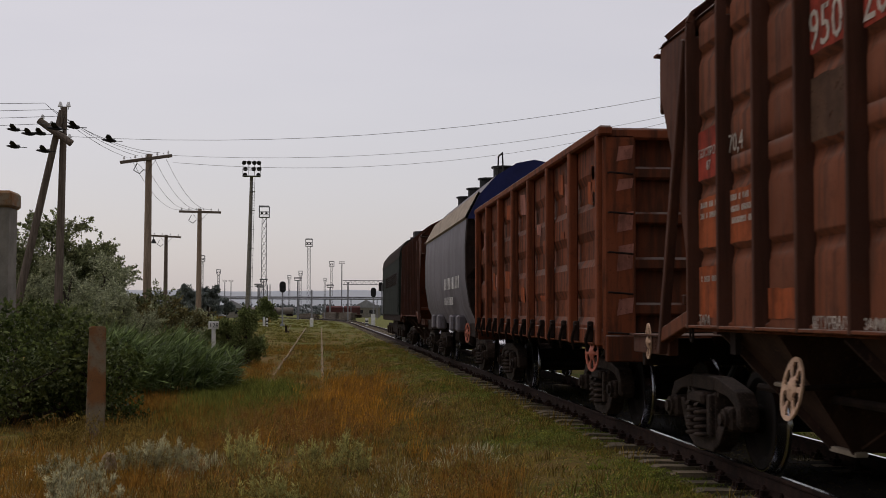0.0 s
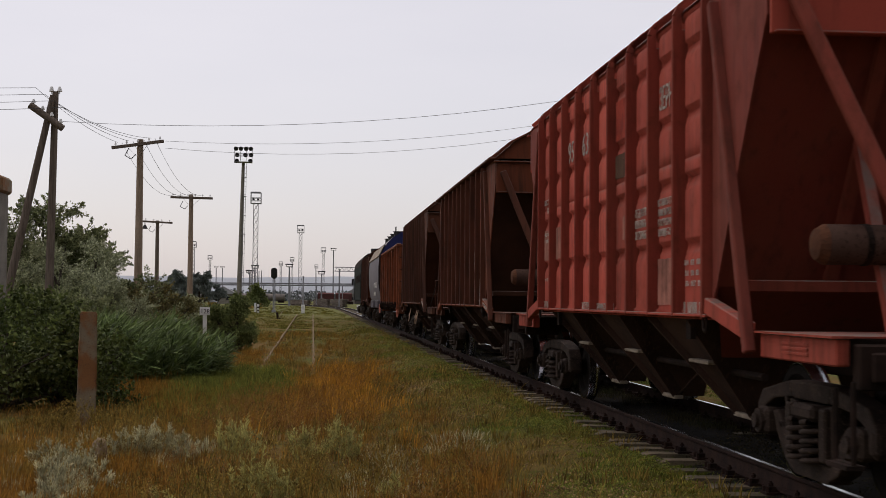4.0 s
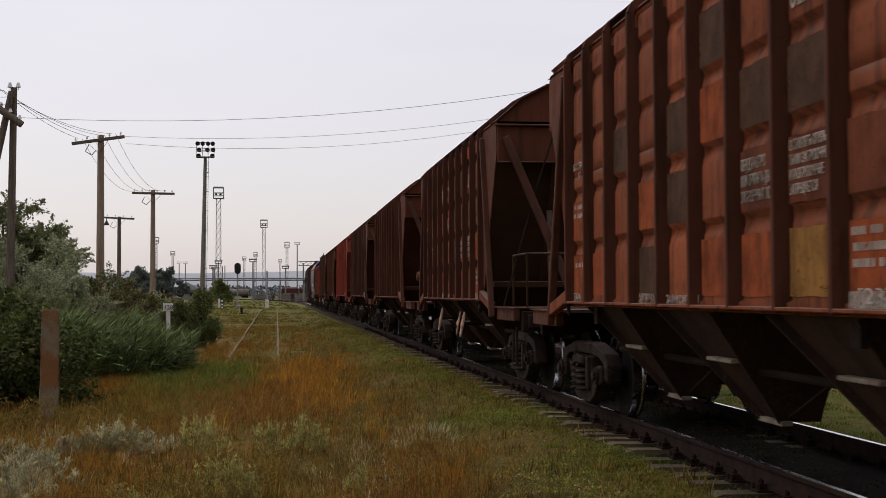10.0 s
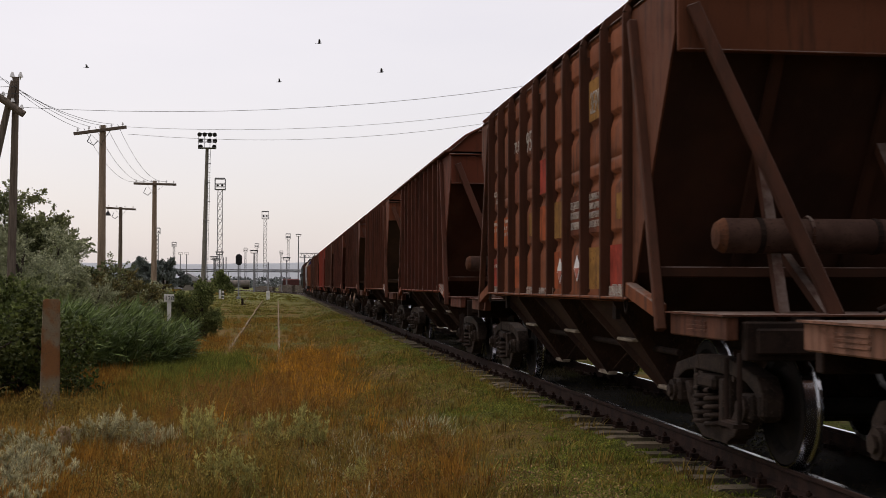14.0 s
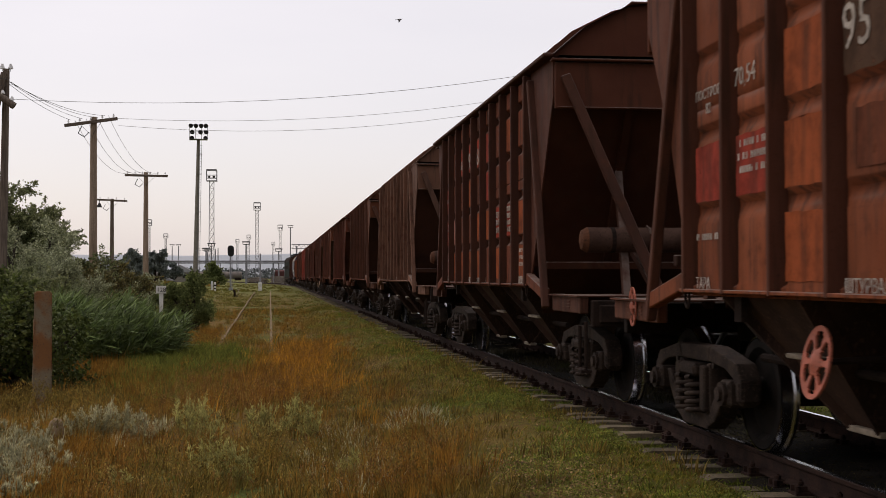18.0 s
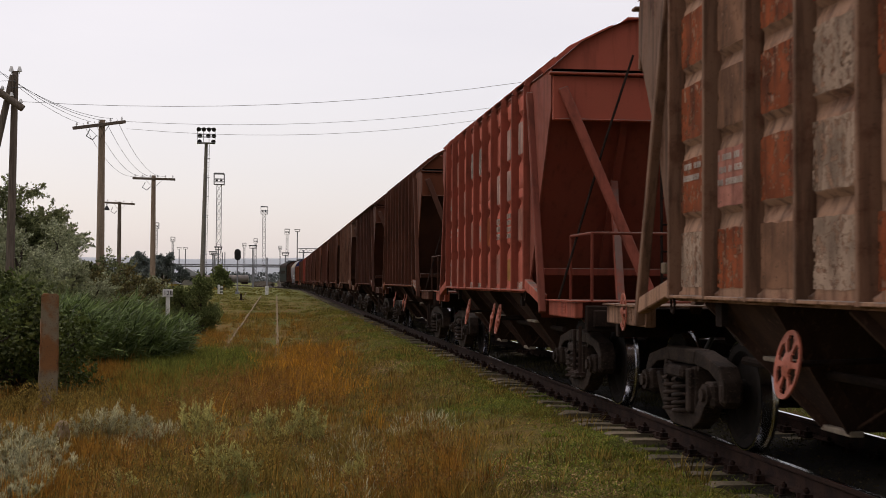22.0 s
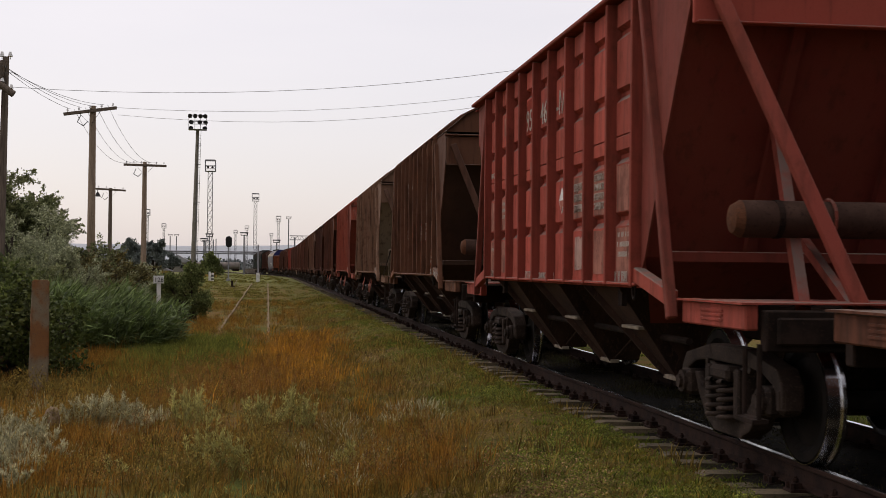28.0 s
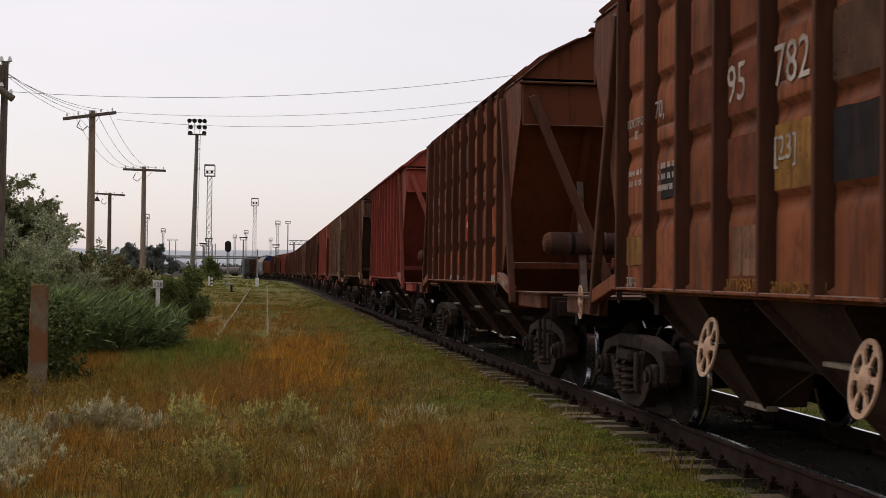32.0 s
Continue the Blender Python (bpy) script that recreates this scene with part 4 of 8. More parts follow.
# ---- stencilling and repainted squares on the wagon sides, laid on the pressed sheet ----
M_PATCH = {
    "white": stencil("patchy_whitewash", (0.55, 0.48, 0.42), 0.37, 0.25),
    "pink": stencil("pale_primer_patch", (0.40, 0.165, 0.120), 0.40),
    "orange": stencil("fresh_orange_red_patch", (0.330, 0.078, 0.026), 0.37),
    "red": stencil("bright_oxide_patch", (0.330, 0.048, 0.028), 0.36),
    "ochre": stencil("ochre_patch", (0.32, 0.155, 0.040), 0.42),
    "black": stencil("black_patch", (0.022, 0.019, 0.018), 0.36),
    "grey": stencil("grey_primer_patch", (0.27, 0.22, 0.185), 0.44),
    "olive": stencil("dull_olive_patch", (0.098, 0.052, 0.031), 0.42),
    "bright": stencil("fresh_orange_square", (0.48, 0.092, 0.026), 0.36),
    "pale": stencil("chalky_pink_primer", (0.46, 0.29, 0.24), 0.43),
    "rust": stencil("rust_brown_square", (0.170, 0.050, 0.024), 0.38),
    "flaked": stencil("flaking_orange_paint", (0.300, 0.078, 0.030), 0.50, 0.8),
    "chalk": stencil("flaking_pale_paint", (0.400, 0.280, 0.200), 0.52, 0.8),
    "tan": stencil("faded_tan_square", (0.235, 0.120, 0.070), 0.44, 0.7),
    "letter": stencil("white_stencil_letters", (0.52, 0.45, 0.38), 0.45, 0.4),
}


def panel_y(i, q=0.5):
    """Along the wagon: the spot q of the way over panel i, from the leading end."""
    return RIB0 - STEP * (i + q)


def patch(wagon, i, row, mat, q0=0.12, q1=0.90, lo=0.0, hi=1.0, name="repainted_square"):
    """A painted square on one pressing of panel i; its edges wander as the brush did."""
    a, b = ROWS_OF[row]
    a, b = a + 0.01 + lo * (b - a - 0.05), a + 0.01 + hi * (b - a - 0.05)
    r2 = random.Random(i * 101 + row * 7 + int(q0 * 100))
    n = 7
    xs = -PLATE - (0.004 if q0 < 0.15 and lo == 0 else 0.0065)
    ring = []
    for (qa, za), (qb, zb) in (((q0, a), (q1, a)), ((q1, a), (q1, b)), ((q1, b), (q0, b)), ((q0, b), (q0, a))):
        for k in range(n):
            t = k / n
            ring.append((xs, panel_y(i, qa + (qb - qa) * t + r2.uniform(-0.008, 0.008)), ZB + za + (zb - za) * t + r2.uniform(-0.007, 0.007)))
    bm = B()
    f = bm.faces.new([bm.verts.new(c) for c in ring])
    bmesh.ops.triangulate(bm, faces=[f])
    return part(name, bm, M_PATCH[mat], wagon)


def words(wagon, i, z0, z1, text, mat="letter", q0=0.14, q1=0.86, name="lettering"):
    """Stencilled words, condensed to fill a field of panel i between two heights over the sill."""
    o = lettering(text, wagon, Matrix(), 0.1, M_PATCH[mat], name)
    co = [v.co for v in o.data.vertices]
    x0, x1, y0, y1 = min(c.x for c in co), max(c.x for c in co), min(c.y for c in co), max(c.y for c in co)
    kx, ky = STEP * (q1 - q0) / (x1 - x0), (z1 - z0) / (y1 - y0)
    for v in o.data.vertices:
        v.co = ((v.co.x - x0) * kx, (v.co.y - y0) * ky, v.co.z)
    o.matrix_basis = pose(-PLATE - 0.008, panel_y(i, q0), ZB + z0, 90, 0, -90)
    return o


def writing(wagon, i, z, rows, mat="letter", q0=0.14, q1=0.86, h=0.05, gap=0.045, seed=0):
    """Lines of small stencilled writing, as bars."""
    r2 = random.Random(seed * 31 + i)
    bm = B()
    for k in range(rows):
        zz = ZB + z - k * (h + gap)
        x = -PLATE - 0.008
        q = q0 + r2.uniform(0, 0.08)
        while q < q1 - 0.05:
            w = r2.uniform(0.020, 0.038)
            a, b = panel_y(i, q + w), panel_y(i, q)
            v = [bm.verts.new(c) for c in ((x, a, zz), (x, b, zz), (x, b, zz + h), (x, a, zz + h))]
            bm.faces.new(v)
            q += w + (0.016 if r2.random() < 0.82 else 0.07)
    o = part("stencil_block", bm, M_PATCH[mat], wagon)
    return tagged(o, kind="stuff")


def numerals(wagon, i, z, text, size=0.36, mat="letter", q=0.10):
    return lettering(text, wagon, pose(-PLATE - 0.008, panel_y(i, q), ZB + z, 90, 0, -90), size, M_PATCH[mat])


def diamond(wagon, i, z, s=0.15):
    g = part("warning_diamond", plate(B(), [(-PLATE - 0.010, panel_y(i) + dy * s, ZB + z + dz * s) for dy, dz in ((-1, 0), (0, 1), (1, 0), (0, -1))], 0.006, 0), M_WHITE, wagon)
    part("red_half", plate(B(), [(-PLATE - 0.016, panel_y(i) + dy * s * 0.8, ZB + z + dz * s * 0.8) for dy, dz in ((-1, 0), (1, 0), (0, -1))], 0.004, 0), M_HW_RED, g)


def lettering(text, parent, m, size, mat, name="lettering"):
    c = bpy.data.curves.new(name, "FONT")
    c.body, c.size, c.extrude, c.resolution_u = text, size, 0.002, 2
    ob = new("text_source", c)
    me = bpy.data.meshes.new_from_object(ob)
    bpy.data.objects.remove(ob)
    bpy.data.curves.remove(c)
    me.name = name
    me.materials.clear()
    me.materials.append(mat)
    o = new(name, me)
    o.parent = parent
    o.matrix_basis = m
    return o


W, R, O, K, G, Y, V, N = "white", "red", "orange", "pink", "grey", "ochre", "olive", "black"
# panel, pressing from below, paint; then, where it fills only a part, its extent along and up
SQUARES = {
    0: [(6, 1, O), (7, 1, O), (8, 1, "bright"), (8, 0, "bright"), (3, 3, R), (4, 3, R), (0, 0, O), (1, 1, O), (0, 1, O), (0, 2, R), (2, 0, O, .12, .9, 0, .5), (5, 0, V), (3, 2, V), (5, 3, V), (5, 1, O)],
    1: [(2, 3, W), (3, 3, W), (4, 3, W), (5, 3, W), (6, 3, W), (6, 2, W, .4, .9, .1, .75), (1, 2, W), (4, 1, W), (7, 0, W), (8, 0, W), (0, 0, W), (1, 0, W, .12, .9, 0, .5), (3, 0, W, .2, .8, 0, .3), (8, 2, R), (7, 2, O), (8, 3, R), (5, 2, O), (2, 1, O), (0, 1, R)],
    2: [(0, 1, K), (1, 1, K), (5, 1, K, .5, .9, .2, .8), (7, 0, K), (5, 3, R), (5, 2, V, .12, .9, .4, 1)],
    3: [(7, 3, W), (7, 2, W, .2, .9, .3, 1), (8, 3, W, .4, .9, .2, .9), (8, 0, W, .3, .9, .1, .9), (0, 1, W), (0, 0, K), (1, 0, K), (5, 1, O), (6, 1, O), (8, 1, O), (4, 0, O), (6, 0, V), (3, 2, V), (5, 2, V), (2, 1, V), (6, 0, K, .2, .6, .1, .6)],
    4: [(6, 1, R), (0, 0, "rust"), (0, 1, "rust"), (0, 2, O), (1, 0, "rust"), (2, 0, "rust"), (3, 0, "rust"), (4, 0, "rust"), (5, 0, "rust"), (8, 0, "rust", .12, .38), (4, 3, "rust"), (3, 3, "rust"), (8, 0, K, .4, .9, .2, .9)],
    5: [(7, 4, O), (7, 3, R, .12, .9, 0, .55), (6, 1, R), (7, 1, R), (8, 1, O), (8, 0, O), (3, 3, R), (0, 1, R), (0, 0, O), (1, 0, O), (2, 0, O, .12, .9, 0, .6), (3, 0, O), (4, 0, O, .12, .9, 0, .6), (4, 2, R), (5, 2, V), (5, 3, V), (1, 2, O), (5, 1, V), (6, 3, V), (0, 2, "rust"), (1, 1, "rust"), (2, 1, O), (2, 2, "rust"), (3, 2, O), (3, 1, "rust"), (4, 1, O), (0, 3, "rust"), (1, 3, R, .12, .9, .1, .9), (2, 3, "rust"), (4, 3, R)],
    6: [(8, 3, O), (8, 1, "rust"), (8, 0, O), (6, 1, "rust"), (7, 1, "rust"), (0, 0, O), (0, 1, O), (1, 0, O), (3, 1, O), (2, 2, V), (4, 2, V), (5, 3, V), (6, 2, V), (7, 2, V), (4, 1, V), (5, 0, O), (6, 0, O), (7, 0, Y), (5, 2, O), (3, 0, V)],
    7: [(0, 1, O), (0, 0, O), (1, 1, O), (2, 1, O), (3, 1, R), (4, 1, O), (5, 1, R), (6, 1, R), (7, 1, R), (8, 0, R), (8, 3, O), (4, 3, R), (5, 0, O), (2, 0, O), (7, 3, "rust"), (8, 2, V), (6, 2, V), (7, 2, Y, .3, .8, .2, .8), (6, 3, "rust"), (1, 0, R)],
    8: [(7, 3, Y), (5, 1, Y), (3, 1, Y, .3, .9, .2, .9), (8, 1, Y, .4, .8, .2, .8), (7, 0, Y), (0, 1, O), (0, 0, R), (1, 1, O), (2, 0, O), (4, 1, O), (6, 1, "rust"), (7, 1, "rust"), (4, 2, R), (8, 0, R), (2, 2, "rust"), (5, 0, O)],
    9: [(0, 1, Y, .12, .9, 0, .6), (0, 0, Y, .12, .9, .1, .5), (1, 1, K), (1, 0, G), (3, 2, K), (3, 1, "rust"), (2, 2, G), (2, 1, "rust"), (4, 1, K), (5, 2, G), (0, 3, K), (6, 0, G), (7, 1, "rust"), (6, 1, "rust"), (8, 1, O)],
    10: [(0, 0, K), (0, 1, R), (0, 2, R), (1, 1, K), (1, 0, O), (2, 3, R), (2, 0, O), (3, 3, R), (4, 3, R), (4, 1, O), (4, 0, O), (5, 3, R), (5, 1, O), (6, 1, R), (7, 1, R), (6, 0, O), (3, 0, O), (3, 2, O), (8, 1, O), (8, 0, O), (2, 1, "rust"), (5, 2, R), (7, 3, O)],
    11: [(6, 1, R), (7, 1, R), (0, 1, R), (1, 1, R), (3, 3, V), (3, 2, V), (4, 2, O), (5, 2, V), (5, 3, V), (2, 2, O), (2, 1, O), (3, 1, "rust", .3, .9, .1, .9), (4, 0, K, .2, .7, .2, .8), (2, 0, O), (5, 1, V), (6, 0, O), (8, 1, O), (8, 0, V, .3, .9, .1, .9), (7, 3, O), (7, 2, O)],
    12: [(3, 3, G), (4, 3, G), (6, 2, "pale"), (7, 2, "pale"), (7, 3, "pale"), (4, 1, "pale", .2, .8, .2, .8), (2, 2, K), (1, 3, K), (0, 2, K), (0, 0, K), (1, 0, K), (2, 0, K), (5, 1, O), (8, 1, K), (8, 3, "pale"), (6, 0, K), (7, 0, Y, .2, .9, .1, .8), (3, 1, K)],
    13: [(3, 3, R), (4, 3, "flaked"), (6, 1, "bright"), (7, 1, R), (1, 1, K), (2, 1, "flaked"), (3, 1, "chalk"), (4, 1, "pale", .3, .9, .1, .8), (0, 1, "flaked"), (0, 0, "chalk"), (1, 0, "flaked"), (2, 0, "tan"), (3, 0, "chalk"), (4, 0, "flaked"), (5, 0, "tan"), (6, 0, "chalk"), (7, 0, "chalk"), (8, 0, "flaked"), (8, 1, "flaked"), (2, 3, "flaked"), (5, 3, "flaked"), (6, 3, "tan"), (7, 3, "tan"), (8, 3, "chalk"), (0, 3, "flaked"), (1, 3, "tan"), (0, 2, "flaked"), (1, 2, "tan"), (2, 2, "flaked"), (3, 2, "chalk"), (4, 2, "flaked"), (5, 2, "tan"), (6, 2, "tan"), (7, 2, "tan"), (8, 2, "tan"), (5, 1, "tan")],
    14: [(0, 1, K), (0, 0, K), (1, 1, K), (1, 0, K), (0, 3, K), (1, 2, R, .12, .9, .3, 1), (3, 2, O), (3, 1, "bright"), (4, 3, O), (3, 3, O), (2, 1, O), (2, 3, "rust"), (4, 1, O), (5, 1, O), (6, 1, R), (7, 1, R), (5, 3, O), (8, 0, O), (6, 0, O), (7, 2, V), (5, 2, V), (8, 2, V)],
    15: [(0, 1, K), (1, 1, K), (0, 0, K), (1, 0, K), (6, 1, K), (6, 0, "pale", .2, .9, .1, .9), (7, 1, K), (8, 1, K), (8, 0, K), (7, 0, K), (3, 3, R), (1, 3, K, .3, .9, .3, .9), (3, 2, K, .4, .7, .1, .5)],
    16: [(5, 1, R), (0, 1, O), (1, 1, "rust"), (2, 2, O), (4, 0, O), (6, 1, "rust"), (7, 1, "rust"), (8, 1, O), (8, 0, O), (3, 2, V), (5, 3, V), (3, 0, O), (7, 3, O)],
    17: [(3, 0, "tan", .25, .8, .1, .9), (5, 1, N), (4, 1, Y), (6, 1, N), (0, 0, Y, .12, .9, .3, .9), (1, 1, N, .3, .7, .2, .8), (7, 1, N), (2, 2, "rust"), (3, 2, "rust"), (5, 2, V), (8, 1, O), (3, 1, "rust")],
}
for i, spots in SQUARES.items():
    for sq in spots:
        patch(hopper_things[i], *sq)
BEFORE = "ПЕРЕД РАЗГРУЗ\nКОЙ ОТКРЫТЬ ДВА\nЗАГРУЗОЧНЫХ ЛЮКА"
LEAVE = "ОСТАВЛЯТЬ ОТКРЫ\nТЫМИ ЗАГРУЗОЧНЫЕ\nИ РАЗГРУЗОЧНЫЕ\nЗАПРЕЩАЕТСЯ"
for i in range(18):
    g = hopper_things[i]
    for k, (pn, z, n) in enumerate(((0, 1.05, 2), (1, 1.05, 3), (0, 0.40, 1), (8, 0.45, 3))):
        if (i + k) % 4 != 3:
            writing(g, pn, z, n, seed=i * 7 + k)
    writing(g, 8, 0.02, 1, seed=i, h=0.10, q0=0.05, q1=0.95)
    if i not in (9, 13, 16):
        words(g, 6, 0.76, 1.08, BEFORE)
        words(g, 7, 0.74, 1.12, LEAVE)
    if i in (0, 2, 4, 5, 6, 7, 8, 11):
        words(g, 7, 1.98, 2.22, "ЗЕРНО", q0=0.2, q1=0.86)
    if i in (3, 6, 7, 8, 11, 14):
        words(g, 8, 0.02, 0.14, "[23]", q0=0.25, q1=0.7)
for i, txt in {0: ((3, "950"), (4, "20")), 2: ((2, "950"), (3, "637")), 4: ((3, "95"), (4, "58")), 5: ((3, "95"), (4, "771")), 11: ((3, "95"), (4, "456")), 14: ((3, "95"), (4, "4967")), 15: ((3, "95"), (4, "468"), (5, "-М")), 8: ((3, "954"),), 12: ((3, "95"), (4, "60")), 17: ((3, "95"), (4, "782")), 13: ((3, "950"), (4, "164")), 10: ((3, "950"), (4, "802")), 7: ((3, "95"), (4, "58"))}.items():
    for pn, word in txt:
        numerals(hopper_things[i], pn, {17: 1.40, 11: 1.45}.get(i, 1.94), word, 0.40 if len(word) < 4 else 0.31)
for i, pn, z, word, sz in ((17, 1, 1.50, "70,", 0.22), (17, 4, 0.90, "[23]", 0.24), (8, 2, 2.02, "70,94", 0.22), (0, 1, 1.45, "70,4", 0.22), (11, 1, 1.50, "70,54", 0.19), (16, 1, 1.50, "70,54", 0.18), (14, 1, 1.52, "70,9", 0.2), (5, 4, 1.42, "[23]", 0.26), (14, 3, 0.90, "[23]", 0.26), (11, 4, 0.88, "[23]", 0.24), (9, 1, 1.5, "70,94", 0.2), (10, 2, 2.0, "65,9", 0.22)):
    numerals(hopper_things[i], pn, z, word, sz)
for i in (0, 1, 3, 6, 7, 11, 14, 16):
    o = lettering("АВТОРЕЖИМ", hopper_things[i], Matrix(), 0.1, M_PATCH["letter"])
    co = [v.co for v in o.data.vertices]
    x0, x1, y0, y1 = min(c.x for c in co), max(c.x for c in co), min(c.y for c in co), max(c.y for c in co)
    for v in o.data.vertices:
        v.co = ((v.co.x - x0) * 0.62 / (x1 - x0), (v.co.y - y0) * 0.075 / (y1 - y0), v.co.z)
    o.matrix_basis = pose(-1.586, -4.26, 1.355, 90, 0, -90) @ pose(0, 0, 0, 0, 0, -10.2)
for i in range(18):
    if i in (13, 14):
        continue
    sill_paint = "ochre" if i == 17 else "letter"
    words(hopper_things[i], 0, 1.50, 1.58, "ПОСТРОЕН")
    numerals(hopper_things[i], 0, 1.38, ("87", "85", "82")[i % 3], 0.12, q=0.4)
    numerals(hopper_things[i], 0, 0.02, "ТАРА", 0.125, q=0.12)
    numerals(hopper_things[i], 3, 0.02, "ШТУРВАЛ", 0.12, sill_paint, 0.12)
    numerals(hopper_things[i], 4, 0.02, "ЗАФИКСИРОВАН", 0.105, sill_paint, 0.06)
for i, pn, z in ((8, 5, 0.30), (8, 6, 0.32), (15, 5, 0.93), (16, 5, 0.93), (0, 7, 1.52), (14, 4, 1.52)):
    diamond(hopper_things[i], pn, z)


def gondola():
    g = empty("gondola_wagon", Matrix(), "open rust-red gondola wagon with ribbed steel sides", "freight wagon", "wagons behind the locomotive")
    H, L0 = 3.62, 6.35
    for sx in (-1, 1):
        prof = [(1.46, 1.25)]
        for k in range(3):
            z = 1.30 + 0.74 * k
            prof += [(1.46, z), (1.41, z + 0.10), (1.41, z + 0.34), (1.46, z + 0.46)]
        prof += [(1.46, H)]
        bm = B()
        loft(bm, [(sx * x, z) for x, z in prof], -L0, L0)
        loft(bm, [(sx * (x - 0.015), z) for x, z in prof], -L0, L0)
        bmesh.ops.recalc_face_normals(bm, faces=bm.faces[:])
        part("side_sheet", bm, M_PAINT_WORN, g)
        for i in range(8):
            bm = B()
            y = L0 - 0.1 - (2 * L0 - 0.2) * i / 7
            box(bm, (sx * 1.52, y, (1.05 + H) / 2), (0.13, 0.14, H - 1.05), 0.02)
            part("side_post", bm, M_PAINT, g)
        bm = B()
        box(bm, (sx * 1.50, 0, H + 0.03), (0.17, 2 * L0 + 0.2, 0.12), 0.025)
        part("top_rail", bm, M_PAINT, g)
        bm = B()
        box(bm, (sx * 1.48, 0, 1.16), (0.10, 2 * L0, 0.20), 0.015)
        part("side_sill", bm, M_PAINT_WORN, g)
        for i in range(14):
            bm = B()
            y = L0 - 0.55 - (2 * L0 - 1.1) * i / 13
            box(bm, (sx * 1.56, y, 1.22), (0.07, 0.09, 0.26), 0.015)
            pipe(bm, [(sx * 1.58, y - 0.06, 1.3), (sx * 1.62, y, 1.12), (sx * 1.58, y + 0.08, 0.98)], 0.02, 6)
            part("hatch_latch", bm, M_FRAME, g)
    for sy in (-1, 1):
        bm = B()
        box(bm, (0, sy * (L0 - 0.12), (1.2 + H) / 2), (2.86, 0.03, H - 1.2))
        end = part("end_wall", bm, M_PAINT_WORN, g)
        for k in range(4):
            bm = B()
            box(bm, (0, sy * (L0 - 0.07), 1.5 + 0.55 * k), (2.3, 0.10, 0.16), 0.03)
            part("end_swage", bm, M_PAINT_WORN, end)
        bm = B()
        box(bm, (0, sy * (L0 - 0.02), H), (3.0, 0.14, 0.14), 0.025)
        part("end_rail", bm, M_PAINT, g)
        for sx in (-1, 1):
            bm = B()
            box(bm, (sx * 1.32, sy * L0, (1.0 + H) / 2), (0.40, 0.10, H - 1.0), 0.03)
            post = part("corner_post", bm, M_PAINT, g)
            for k in range(5):
                bm = B()
                z = 1.2 + 0.48 * k
                pipe(bm, [(sx * 1.18, sy * L0, z), (sx * 1.18, sy * (L0 + 0.12), z), (sx * 1.46, sy * (L0 + 0.12), z + 0.02), (sx * 1.46, sy * L0, z + 0.02)], 0.012, 6)
                part("grab_iron", bm, M_FRAME, post)
        bm = B()
        box(bm, (0, sy * 6.42, 1.03), (3.0, 0.14, 0.32), 0.015)
        part("buffer_beam", bm, M_PAINT_WORN, g)
        bogie(g, sy * 4.32)
        coupler(g, sy * 6.9, sy)
    bm = B()
    box(bm, (0, 0, 1.02), (0.4, 12.4, 0.36), 0.02)
    box(bm, (0, 0, 1.20), (2.8, 12.6, 0.05))
    part("underframe", bm, M_FRAME, g)
    share("handwheel", HW_RED, g, pose(-1.5, -5.6, 0.95, 0, 0, 8))
    # bare and repainted spots on sides and corner posts
    r2 = random.Random(5)
    for i in range(7):
        for k in range(3):
            y = L0 - 0.1 - (2 * L0 - 0.2) * (i + r2.uniform(0.3, 0.7)) / 7
            z, w, h = r2.uniform(1.5, 3.2), r2.uniform(0.12, 0.4), r2.uniform(0.12, 0.4)
            bm = B()
            plate(bm, [(-1.468, y - w, z), (-1.468, y + w * 0.9, z + 0.05), (-1.468, y + w, z + h), (-1.468, y - w * 0.8, z + h * 0.9)], 0.004, 0)
            part("bare_patch", bm, M_PATCH["pink" if k == 0 else "orange"], g)
    for z, h in ((1.42, 0.22), (1.95, 0.34), (2.42, 0.26), (2.92, 0.16), (3.28, 0.2)):
        bm = B()
        plate(bm, [(-1.36, -L0 - 0.052, z), (-1.17, -L0 - 0.052, z + 0.04), (-1.15, -L0 - 0.052, z + h), (-1.33, -L0 - 0.052, z + h * 0.9)], 0.004, 1)
        part("bare_patch", bm, M_PATCH["pink"], g)
    for o in g.children_recursive:
        if o.type == "MESH":
            # end parts take 0.6 of the side colour, painting in their shade
            k = 0.6 if o.name.split(".")[0] in ("end_wall", "end_swage", "buffer_beam") else 1.0
            o.color = (0.185 * k, 0.050 * k, 0.021 * k, 1)
    return g


M_SILVER = surface("faded_lavender_silver_paint", (0.145, 0.132, 0.145), (0.092, 0.082, 0.090), 0.65, 0.0, 1.2, 30.0, 0.1, 0.004, (0.09, 0.068, 0.06), (1, 1, 0.25))
M_NAVY = surface("navy_blue_paint", (0.022, 0.027, 0.095), (0.015, 0.018, 0.060), 0.7, 0.0, 1.2, 30.0, 0.1, spec=0.1)
M_LETTER = stencil("faded_white_lettering", (0.72, 0.70, 0.66), 0.40)


